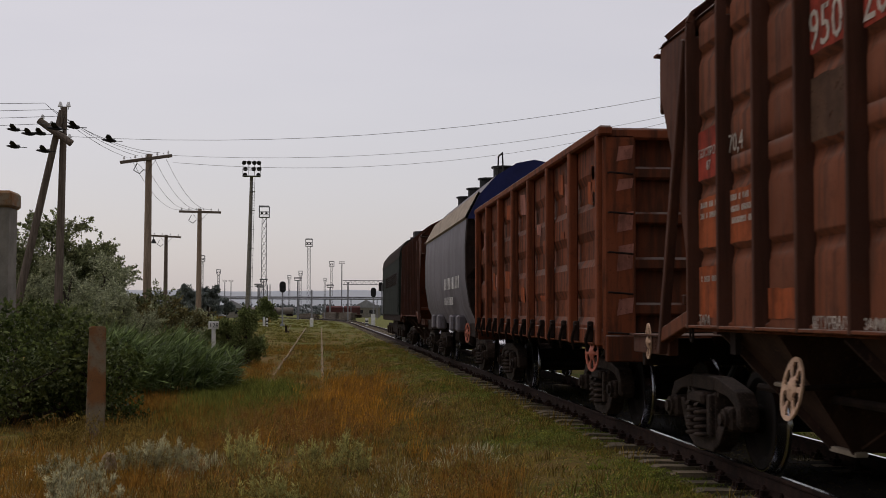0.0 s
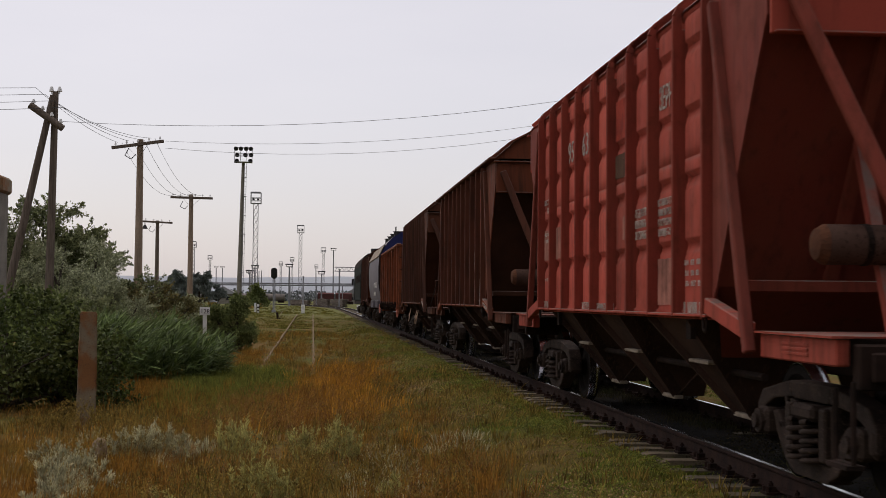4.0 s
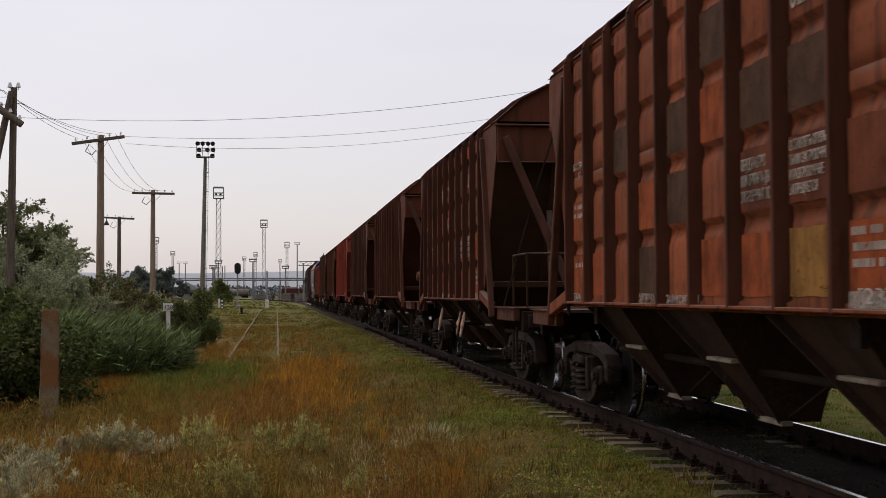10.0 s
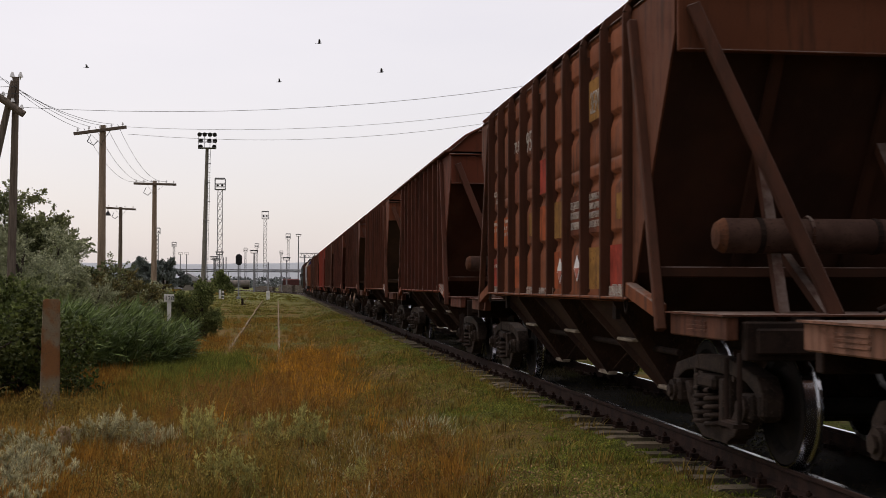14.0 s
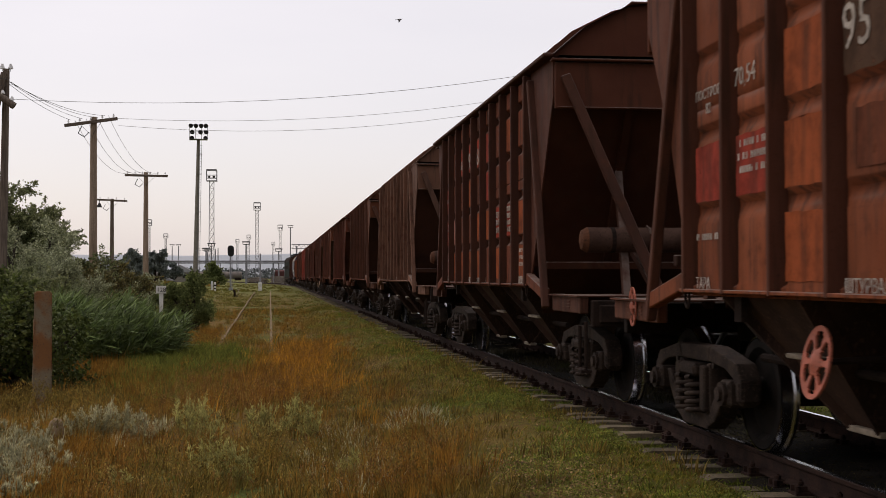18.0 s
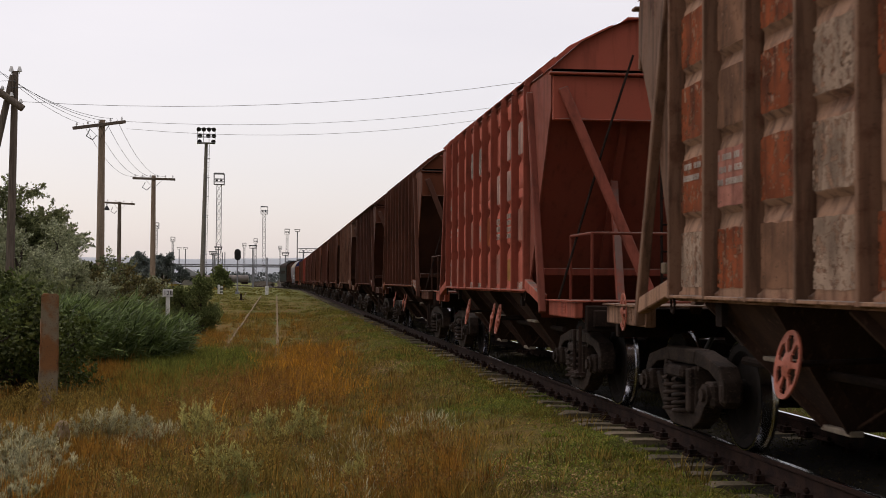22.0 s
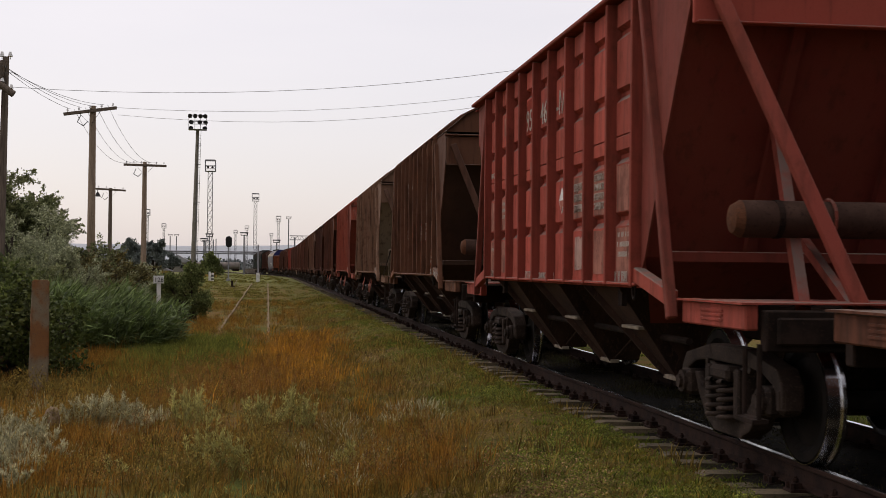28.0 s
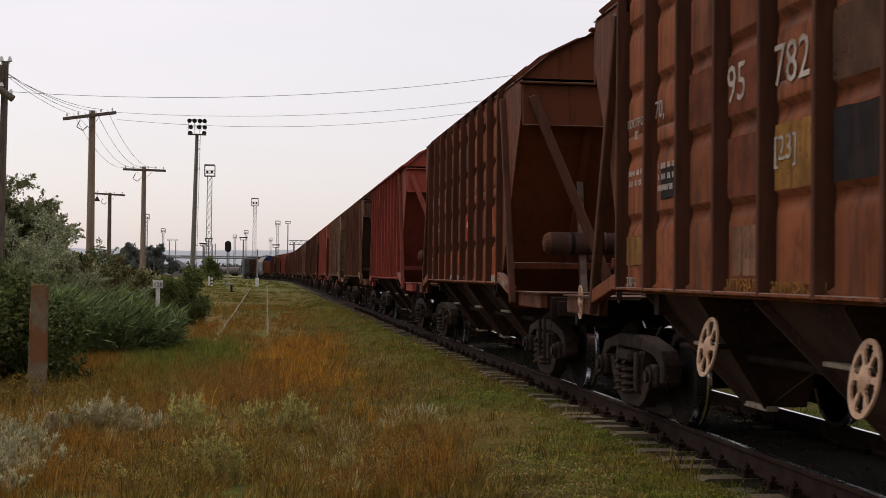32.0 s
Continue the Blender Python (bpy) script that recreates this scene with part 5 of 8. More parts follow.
def curved_hopper():
    g = empty("covered_hopper_wagon", Matrix(), "silver-grey curved-side hopper wagon with navy blue ends and roof hatches", "freight wagon", "wagons behind the locomotive")
    def ring(y, cut=0.0):
        out = []
        for x, z in ((1.30, 1.15), (1.50, 1.6), (1.60, 2.25), (1.61, 3.0), (1.57, 3.62), (1.30, 4.16), (0.90, 4.62), (0.42, 4.92), (0, 5.0)):
            out.append((x, z))
        return out
    half = ring(0)
    full = [(-x, z) for x, z in half] + [(x, z) for x, z in half[-2::-1]]
    bm = B()
    loft(bm, full, -5.9, 5.9)
    part("shell", bm, M_SILVER, g, smooth=True)
    for sy in (-1, 1):
        bm = B()
        for y0, y1, s0, s1 in ((5.86, 6.0, 1.0, 0.97),):
            a = [bm.verts.new((x * 1.005, sy * 5.86, z)) for x, z in full]
            b = [bm.verts.new((x * 0.99, sy * 5.95, z - 0.01)) for x, z in full]
            c = [bm.verts.new((x * 0.6, sy * (5.75 - max(0, 3.2 - z) * 0.7), z)) for x, z in full]
            for r1, r2 in ((a, b), (b, c)):
                for i in range(len(full) - 1):
                    bm.faces.new((r1[i], r1[i + 1], r2[i + 1], r2[i]))
            bm.faces.new(c)
        bmesh.ops.recalc_face_normals(bm, faces=bm.faces[:])
        # near-black steel here paints in the dark of the deep end recess
        part("end_shell", bm, M_FRAME, g)
        bm = B()
        arc = [(x, sy * 5.99, z) for x, z in full[4:-4]]
        plate(bm, arc, 0.05, 1)
        part("end_cap", bm, M_NAVY, g)
        bm = B()
        box(bm, (0, sy * 6.5, 1.05), (2.9, 0.14, 0.34), 0.015)
        for sx in (-1, 1):
            box(bm, (sx * 1.38, sy * 5.9, 1.05), (0.1, 1.3, 0.3), 0.015)
        part("end_platform", bm, M_FRAME, g)
        bogie(g, sy * 4.9)
        coupler(g, sy * 7.0, sy)
    for sx in (-1, 1):
        bm = B()
        loft(bm, [(sx * 1.55, 3.62), (sx * 1.62, 3.66), (sx * 1.30, 4.26), (sx * 1.25, 4.22)], -5.9, 5.9, True)
        part("eave_strip", bm, M_SHELF, g)
        for y in (-3.6, -1.9, 1.9, 3.6):
            bm = B()
            box(bm, (sx * 1.44, y, 1.18), (0.26, 0.55, 0.42), 0.05)
            part("side_bracket", bm, M_SILVER, g)
    for y in (-4.2, -1.4, 1.4, 4.2):
        bm = B()
        rod(bm, (-0.45, y, 4.75), (-0.45, y, 4.99), 0.28, n=18)
        rod(bm, (-0.45, y, 4.99), (-0.45, y, 5.03), 0.33, n=18)
        part("roof_hatch", bm, M_BLACK, g)
    bm = B()
    for sx in (-0.7, 0.7):
        pipe(bm, [(sx, -5.7, 4.7), (sx, -5.6, 5.2), (sx, -4.9, 5.2), (sx, -4.8, 4.75)], 0.02, 6)
    part("roof_rail", bm, M_BLACK, g)
    bm = B()
    box(bm, (0, 0, 1.0), (0.4, 13, 0.36), 0.02)
    for y in (-2.6, 0, 2.6):
        box(bm, (0, y, 0.85), (1.8, 1.2, 0.6), 0.1)
    part("underframe", bm, M_FRAME, g)
    share("handwheel", HW_RED, g, pose(-1.5, -5.4, 0.98, 0, 0, 8))
    # the operator's mark as plain shapes, and two rows of faded lettering as bars
    bm = B()
    box(bm, (-1.575, -4.9, 2.95), (0.01, 0.55, 0.75))
    part("side_mark", bm, M_WHITE, g)
    for z, y0, n, w, h in ((2.95, -4.1, 9, 0.30, 0.42), (2.2, -4.4, 11, 0.26, 0.30), (1.75, -3.0, 8, 0.2, 0.2)):
        bm = B()
        for k in range(n):
            box(bm, (-1.606 if z < 2.8 else -1.585, y0 + k * (w + 0.10), z), (0.006, w * 0.62, h))
        tagged(part("faded_lettering", bm, M_LETTER, g), kind="stuff")
    return g


M_GREEN = surface("dull_green_locomotive_paint", (0.012, 0.017, 0.014), (0.022, 0.027, 0.022), 0.8, 0.0, 1.0, 30.0, 0.1, 0.003, (0.035, 0.035, 0.03), spec=0.05)


def locomotive():
    g = empty("diesel_locomotive", Matrix(), "dark green diesel locomotive with a rounded roof and louvred sides", "locomotive")
    roof = [(-1.5, 3.85), (-1.42, 4.28), (-1.15, 4.64), (-0.6, 4.87), (0, 4.94), (0.6, 4.87), (1.15, 4.64), (1.42, 4.28), (1.5, 3.85)]
    full = [(-1.5, 1.35)] + roof + [(1.5, 1.35)]
    bm = B()
    a, b = loft(bm, full, -8.0, 7.9)
    bm.faces.new(a)
    bm.faces.new(b[::-1])
    bmesh.ops.recalc_face_normals(bm, faces=bm.faces[:])
    part("body", bm, M_GREEN, g)
    bm = B()
    loft(bm, [(x * 1.012, z + 0.012) for x, z in roof], -8.05, 7.95)
    part("roof", bm, M_FRAME, g)
    for sx in (-1, 1):
        for i in range(9):
            bm = B()
            y = -6.6 + i * 1.25
            box(bm, (sx * 1.51, y, 3.0), (0.03, 0.95, 0.55), 0.01)
            for k in range(5):
                box(bm, (sx * 1.53, y, 2.8 + 0.1 * k), (0.04, 0.9, 0.03))
            part("louvre", bm, M_FRAME, g)
        for z in (1.75, 2.15, 2.55):
            bm = B()
            box(bm, (sx * 1.51, -0.1, z), (0.02, 15.6, 0.05))
            part("belt_strip", bm, M_GREEN, g)
        for y in (6.4, -7.2):
            bm = B()
            box(bm, (sx * 1.515, y, 2.4), (0.03, 0.7, 1.9), 0.02)
            dr = part("cab_door", bm, M_GREEN, g)
            bm = B()
            box(bm, (sx * 1.535, y, 3.0), (0.01, 0.45, 0.5), 0.0)
            part("door_pane", bm, M_BLACK, dr)
        bm = B()
        pipe(bm, [(sx * 1.6, 7.2, 1.4), (sx * 1.6, 7.2, 3.0)], 0.02, 6)
        pipe(bm, [(sx * 1.6, 5.6, 1.4), (sx * 1.6, 5.6, 3.0)], 0.02, 6)
        part("hand_rail", bm, M_GALV, g)
    for y, w, h in ((-5.5, 1.4, 0.35), (-2.0, 1.0, 0.3), (1.0, 0.8, 0.45), (3.5, 1.2, 0.3)):
        bm = B()
        rod(bm, (0, y, 4.87), (0, y, 4.87 + h), w / 2, n=16)
        part("roof_fan", bm, M_BLACK, g)
    bm = B()
    box(bm, (0, 0, 1.2), (2.9, 16.2, 0.3), 0.03)
    box(bm, (0, 0, 0.75), (2.4, 4.2, 0.75), 0.12)
    part("underframe", bm, M_FRAME, g)
    for sy in (-1, 1):
        bm = B()
        box(bm, (0, sy * 8.0, 2.5), (0.9, 0.06, 1.9), 0.03)
        for sx in (-1, 1):
            box(bm, (sx * 1.0, sy * 8.0, 3.3), (0.6, 0.06, 0.6), 0.03)
        part("end_doors", bm, M_BLACK, g)
        bo = new("bogie")
        bo.parent = g
        bo.matrix_basis = pose(0, sy * 4.6, 0)
        bm = B()
        for sx in (-1, 1):
            box(bm, (sx * 1.1, 0, 0.75), (0.16, 5.0, 0.28), 0.04)
            for dy in (-1.85, 0, 1.85):
                box(bm, (sx * 1.14, dy, 0.5), (0.24, 0.4, 0.34), 0.04)
        part("bogie_frame", bm, M_FRAME, bo)
        for dy in (-1.85, 0, 1.85):
            for sx in (-1, 1):
                share("spring", SPRING_ME, bo, pose(sx * 1.14, dy + 0.4, 0.42))
            w = share("wheelset", WHEEL_ME, bo, pose(0, dy, 0.475))
            WHEELSETS.append(w)
            for me in TYRE_MES:
                share("tyre", me, w, Matrix())
        coupler(g, sy * 8.4, sy)
    bm = B()
    box(bm, (-1.62, 7.75, 2.9), (0.22, 0.06, 0.5), 0.02)
    part("side_mirror", bm, M_BLACK, g)
    return g


gon, cov = gondola(), curved_hopper()
lead = copy_thing(templates[("tank", False)], Matrix())
WHEELSETS += [o for o in lead.children_recursive if o.name.startswith("wheelset")]
tint(lead, (0.105, 0.040, 0.030), (0.10, 0.040, 0.030))
tagged(lead, "dark red-brown hopper wagon coupled behind the locomotive", group="wagons behind the locomotive")
loco = locomotive()
TRAIN += [(gon, LEAD + 6.96), (cov, LEAD + 13.92 + 7.0), (lead, LEAD + 27.92 + 7.36), (loco, LEAD + 42.64 + 8.5)]


def askew(x, y):
    """The yard and the pole line stand slightly askew to the track."""
    return x - 0.0052 * y


# ---- overgrown siding beside the running track ----
M_OLD_RAIL = surface("dull_rusty_old_rail", (0.12, 0.078, 0.036), (0.19, 0.135, 0.070), 0.9, 0.0, 3.0, 30.0, 0.4)
siding = empty("overgrown_siding", Matrix(), "disused siding with two pale rusty rails sunk in dry grass", "railway track")
siding["kind"] = "structure"


def siding_line(s, side, z):
    return pose(-0.76 + side - 0.0013 * (s - 43), s, z + 0.0056 * (s - 43) + 0.02 * math.sin(s * 0.31 + side))


for side in (-0.76, 0.76):
    rail_mesh("rail", side, RAIL_PROF, -0.49, M_OLD_RAIL, [35 + 4 * i for i in range(24)], siding, siding_line)


# ---- posts, poles and wires ----
def ground_np(x, y):
    t, q = np.clip((x - 0.6) / 2.5, 0, 1), np.clip((y - 45) / 85, 0, 1)
    return -0.32 + 0.30 * np.maximum(t * t * (3 - 2 * t), q * q * (3 - 2 * q))


def pillar():
    g = empty("gate_pillar", pose(-6.64, 27, -0.3), "tall grey concrete gate pillar with a rusty cap", "pillar")
    bm = B()
    box(bm, (0, 0, 2.03), (0.74, 0.74, 4.06), 0.03)
    part("shaft", bm, M_CONCRETE, g)
    bm = B()
    box(bm, (0, 0, 4.20), (0.86, 0.86, 0.34), 0.05)
    part("cap", bm, M_ORANGE, g, "rusty orange-brown cap")


pillar()


def fence_post(x, y, h, w, lean):
    g = empty("concrete_post", pose(askew(x, y), y, -0.50, 0, lean, 12), "old concrete fence post stained with rust-orange lichen", "post")
    bm = B()
    t = w * 0.86
    a = [bm.verts.new((sx * w / 2, sy * w * 0.4, 0)) for sx, sy in ((-1, -1), (1, -1), (1, 1), (-1, 1))]
    b = [bm.verts.new((sx * t / 2, sy * t * 0.4, h)) for sx, sy in ((-1, -1), (1, -1), (1, 1), (-1, 1))]
    for i in range(4):
        bm.faces.new((a[i], a[(i + 1) % 4], b[(i + 1) % 4], b[i]))
    bm.faces.new(a)
    bm.faces.new(b)
    bmesh.ops.recalc_face_normals(bm, faces=bm.faces[:])
    bmesh.ops.bevel(bm, geom=bm.edges[:], offset=0.02, segments=2, affect="EDGES")
    bmesh.ops.subdivide_edges(bm, edges=[e for e in bm.edges if e.calc_length() > 0.5], cuts=12, use_grid_fill=True)
    for v in bm.verts:
        v.co += Vector((1, 1, 0.6)) * 0.012 * noise.noise(v.co * 6)
    part("shaft", bm, M_ORANGE, g)


fence_post(-3.32, 20.2, 1.93, 0.29, 0.5)
bm = B()
bmesh.ops.create_icosphere(bm, subdivisions=3, radius=0.092)
for v in bm.verts:
    v.co = Vector((v.co.x, v.co.y, v.co.z * 1.7 + 0.16)) * (1 + 0.16 * noise.noise(v.co * 16))
    v.co.z = max(v.co.z, -0.05)
M_STONE = surface("brown_crumbling_stone", (0.26, 0.185, 0.105), (0.14, 0.095, 0.05), 0.95, 0.0, 12.0, 60.0, 0.9, 0.02, (0.30, 0.25, 0.21))
ob = part("marker_stone", bm, M_STONE, None, smooth=True)
ob.matrix_basis = pose(-2.41, 15.2, -0.27)
tagged(ob, "short rounded grey marker stone among pale grass", "stone")


def picket_sign():
    g = empty("track_sign", pose(-3.71, 45, -0.32), "white numbered trackside sign on a flaking white post", "sign")
    bm = B()
    box(bm, (0, 0, 0.75), (0.13, 0.13, 1.5), 0.01)
    part("post", bm, M_WHITE, g)
    bm = B()
    box(bm, (0, -0.08, 1.52), (0.34, 0.03, 0.26), 0.006)
    plate_ob = part("board", bm, M_WHITE, g)
    lettering("128", plate_ob, pose(-0.145, -0.10, 1.445, 90), 0.21, M_BLACK)


picket_sign()


def insulator(parent, p, r=0.035, h=0.16):
    bm = B()
    x, y, z = p
    rod(bm, (x, y, z), (x, y, z + h * 0.5), 0.012, n=6)
    rod(bm, (x, y, z + h * 0.35), (x, y, z + h * 0.7), r * 1.4, r, n=10)
    rod(bm, (x, y, z + h * 0.7), (x, y, z + h), r, r * 0.6, n=10)
    part("insulator", bm, M_GLASSY, parent)


def telegraph_pole(x, y, top, left, right, pins, mat, r=0.14, lamp=False):
    """A wooden pole with one crossarm; left and right are the arm's ends off the pole and their heights."""
    g = empty("telegraph_pole", pose(askew(x, y), y, -0.35), "wooden telegraph pole with one crossarm and porcelain insulators", "utility pole", "pole line")
    bm = B()
    rod(bm, (0, 0, 0), (0, 0, top + 0.35), r * 1.25, r * 0.85, n=14)
    part("pole", bm, mat, g)
    a, b = Vector((left[0], -r, left[1] + 0.35)), Vector((right[0], -r, right[1] + 0.35))
    bm = B()
    beam(bm, a, b, 0.10, 0.13, 0.01)
    arm = part("crossarm", bm, M_WOOD, g)
    for k in range(pins):
        p = a.lerp(b, (k + 0.35) / (pins - 0.3))
        insulator(arm, (p.x, p.y, p.z + 0.06))
    for sx in (-1, 1):
        bm = B()
        p = a.lerp(b, 0.5 + sx * 0.2)
        beam(bm, (p.x, -r - 0.05, p.z - 0.05), (0, -r, p.z - 0.55), 0.03, 0.01)
        part("arm_brace", bm, M_BLACK, g)
    bm = B()
    pipe(bm, [(-0.45, -r, top - 0.05), (-0.6, -r, top - 0.35), (-0.35, -r, top - 0.5), (-0.16, -r, top - 0.3)], 0.018, 5)
    part("jumper_wire", bm, M_BLACK, g)
    if lamp:
        bm = B()
        rod(bm, (left[0] + 0.15, -r, left[1] + 0.3), (left[0] + 0.15, -r, left[1] + 0.05), 0.03, n=6)
        rod(bm, (left[0] + 0.15, -r, left[1] - 0.2), (left[0] + 0.15, -r, left[1] + 0.1), 0.22, 0.06, n=12)
        part("lamp_shade", bm, M_BLACK, g)
    return g


telegraph_pole(-7.01, 55, 8.24, (-1.15, 7.85), (0.98, 8.17), 5, M_POLE, 0.15)
telegraph_pole(-6.66, 75, 7.54, (-1.15, 7.36), (1.22, 7.32), 6, M_POLE, 0.14)
telegraph_pole(-10.8, 95, 7.19, (-1.02, 7.12), (1.08, 7.02), 4, M_WOOD, 0.14, True)


def braced_pole():
    g = empty("braced_pole", pose(-8.27, 42, -0.35), "dark wooden pole propped by a leaning strut, with a slanting crossarm", "utility pole", "pole line")
    bm = B()
    rod(bm, (-0.08, 0, 0), (0.03, 0, 8.5), 0.15, 0.10, n=14)
    part("pole", bm, M_WOOD, g)
    bm = B()
    rod(bm, (-1.72, -0.2, 0), (0.0, -0.2, 8.35), 0.15, 0.10, n=14)
    part("strut", bm, M_WOOD, g)
    bm = B()
    rod(bm, (-0.66, -0.42, 8.0), (0.36, -0.42, 7.28), 0.11, 0.11, n=12)
    arm = part("crossarm", bm, M_WOOD, g)
    for k in range(4):
        insulator(arm, (-0.55 + 0.28 * k, -0.42, 8.0 - 0.2 * k), 0.05, 0.18)
    for x in (-0.05, 0.2):
        insulator(g, (x - 0.04, 0, 8.42), 0.06, 0.24)
    bm = B()
    for z in (1.6, 1.75):
        n = 12
        pipe(bm, [(-1.35 + 0.2 * math.cos(2 * math.pi * i / n), -0.2 + 0.2 * math.sin(2 * math.pi * i / n), z) for i in range(n + 1)], 0.015, 5)
    part("binding_wire", bm, M_BLACK, g)


braced_pole()


def wire(name, pts, r, label):
    v, f = [], []
    for i, p in enumerate(pts):
        d = (Vector(pts[min(i + 1, len(pts) - 1)]) - Vector(pts[max(i - 1, 0)])).normalized()
        a = d.cross(Vector((0, 0, 1))).normalized()
        b = a.cross(d)
        v += [tuple(Vector(p) + r * (a * math.cos(k * 1.2566) + b * math.sin(k * 1.2566))) for k in range(5)]
        if i:
            f += [(5 * i - 5 + k, 5 * i - 5 + (k + 1) % 5, 5 * i + (k + 1) % 5, 5 * i + k) for k in range(5)]
    return tagged(raw(name, v, f, M_WIRE), label, "wire", "overhead wires")


for co, y, x0 in (((0.00645, 0.0615, 7.29), 42, -8.0), ((0.00628, 0.03921, 8.20), 55, -6.2), ((0.00801, 0.02369, 7.749), 55, -6.0)):
    wire("overhead_wire", [(askew(x0 + 1.6 * i, y), y, co[0] * (x0 + 1.6 * i) ** 2 + co[1] * (x0 + 1.6 * i) + co[2]) for i in range(26)], 0.007, "thin overhead wire crossing above the railway")


def span(a, b, sag, n=12):
    a, b = Vector(a), Vector(b)
    return [tuple(a.lerp(b, i / n) - Vector((0, 0, sag * 4 * (i / n) * (1 - i / n)))) for i in range(n + 1)]


for k in range(4):
    wire("overhead_wire", span((-8.04 + 0.45 * k, 54.9, 8.08 + 0.07 * k), (-7.89 + 0.52 * k, 74.9, 7.52), 0.75), 0.008, "slack telegraph wire between two wooden poles")
    wire("overhead_wire", span((-8.19 + 0.45 * k, 54.9, 8.08 + 0.07 * k), (-8.77 + 0.28 * k, 41.6, 8.2 - 0.2 * k), 0.2), 0.008, "slack telegraph wire between two wooden poles")
    wire("overhead_wire", span((-8.77 + 0.28 * k, 41.6, 8.2 - 0.2 * k), (-24, 36 + 0.4 * k, 7.9 - 0.3 * k), 0.3), 0.008, "slack telegraph wire running on past the braced pole")


# ---- yard lighting masts ----
def floodlight(parent, m, s=1.0):
    bm = B()
    r = rod(bm, (0, 0.25 * s, 0), (0, -0.12 * s, 0), 0.22 * s, 0.36 * s, n=14)
    bmesh.ops.transform(bm, matrix=m, verts=bm.verts[:])
    part("floodlight", bm, M_BLACK, parent)


def pole_mast():
    g = empty("floodlight_mast", pose(-11.44, 200, -0.34), "tall tapered concrete floodlight mast with ladder and lamps", "light mast", "yard light masts")
    H = 22.75
    bm = B()
    rod(bm, (0, 0, 0), (0.42, 0, H), 0.42, 0.24, n=16)
    part("mast", bm, M_CONCRETE, g)
    bm = B()
    for x in (0.30, 0.62):
        rod(bm, (x, -0.42, 1), (x + 0.32, -0.30, H), 0.03, n=5)
    for k in range(52):
        z = 1.4 + 0.4 * k
        rod(bm, (0.30 + 0.32 * z / H, -0.42 + 0.12 * z / H, z), (0.62 + 0.32 * z / H, -0.42 + 0.12 * z / H, z), 0.022, n=4)
    for k in range(7):
        z = 3 + 2.9 * k
        box(bm, (0.3 + 0.36 * z / H, -0.2, z), (0.75, 0.5, 0.06))
    part("ladder", bm, M_GALV, g)
    bm = B()
    for z in (H - 0.1, H + 1.25, H + 2.2):
        box(bm, (0.42, -0.2, z), (2.7, 0.08, 0.10))
    for x in (-0.9, 0.0, 0.85, 1.75):
        box(bm, (x, -0.2, H + 1.05), (0.07, 0.07, 2.3))
    for z in (H, H + 0.9):
        for y in (-0.9, 0.6):
            box(bm, (0.42, y, z), (2.7, 0.05, 0.05))
        for x in (-0.9, 1.75):
            box(bm, (x, -0.15, z), (0.05, 1.5, 0.05))
    box(bm, (0.42, -0.15, H - 0.02), (2.7, 1.5, 0.04))
    part("lamp_frame", bm, M_GALV, g)
    for z, xs in ((H + 2.05, (-0.7, 0.05, 0.85, 1.55)), (H + 1.1, (-0.5, 0.75, 1.6)), (H + 0.2, (-0.55, 1.5))):
        for x in xs:
            floodlight(g, pose(x, -0.35, z, 20, 0, 0), 0.95)


pole_mast()


def lattice_mast(x, y, top, w=0.95, lamps=4):
    g = empty("lattice_mast", pose(askew(x, y), y, ground_z(x, y) - 0.05), "slender steel lattice light mast with a caged lamp platform", "light mast", "yard light masts")
    h = top - 2.2
    bm = B()
    thick = 0.05 + y * 0.00012
    for sx in (-1, 1):
        for sy in (-1, 1):
            beam(bm, (sx * w / 2, sy * w / 2, 0), (sx * w * 0.42, sy * w * 0.42, h), thick, thick)
    n = 14
    for k in range(n):
        z0, z1 = h * k / n, h * (k + 1) / n
        a, b = w / 2 * (1 - 0.16 * k / n), w / 2 * (1 - 0.16 * (k + 1) / n)
        for sy in (-1, 1):
            beam(bm, (-a, sy * a, z0), (b, sy * b, z1), thick * 0.6, thick * 0.6)
            beam(bm, (a, sy * a, z0), (-b, sy * b, z1), thick * 0.6, thick * 0.6)
        box(bm, (0, -b, z1), (2 * b, thick * 0.6, thick * 0.6))
        for sx in (-1, 1):
            beam(bm, (sx * a, -a, z0), (sx * b, b, z1), thick * 0.6, thick * 0.6)
    part("tower", bm, M_GALV, g)
    bm = B()
    p = w * 0.95
    box(bm, (0, 0, h + 0.05), (2 * p, 2 * p, 0.12))
    floor_part = part("platform", bm, M_GALV, g)
    bm = B()
    for z in (h + 0.55, h + 1.05):
        for s2 in (-1, 1):
            box(bm, (0, s2 * p, z), (2 * p, thick, thick))
            box(bm, (s2 * p, 0, z), (thick, 2 * p, thick))
    for sx in (-1, 1):
        for sy in (-1, 1):
            box(bm, (sx * p, sy * p, h + 1.0), (thick * 1.3, thick * 1.3, 2.0))
    tagged(part("cage", bm, M_GALV, floor_part), kind="stuff")
    bm = B()
    box(bm, (0, -p, h + 1.95), (2 * p, 0.4, 0.32), 0.05)
    part("lamp_box", bm, M_GALV, g)
    for k in range(2):
        floodlight(g, pose(-0.4 + 0.8 * k, -p, h + 0.75, 25), 0.6)


for x, y, top in ((-9.42, 236, 20.94), (-2.01, 350, 21.5), (5.8, 494, 21.2), (-38.5, 445, 20.9), (-43.8, 592, 20.9), (-7.3, 608, 21.0), (-14.0, 682, 21.0), (4.8, 738, 21.1)):
    lattice_mast(x, y, top)


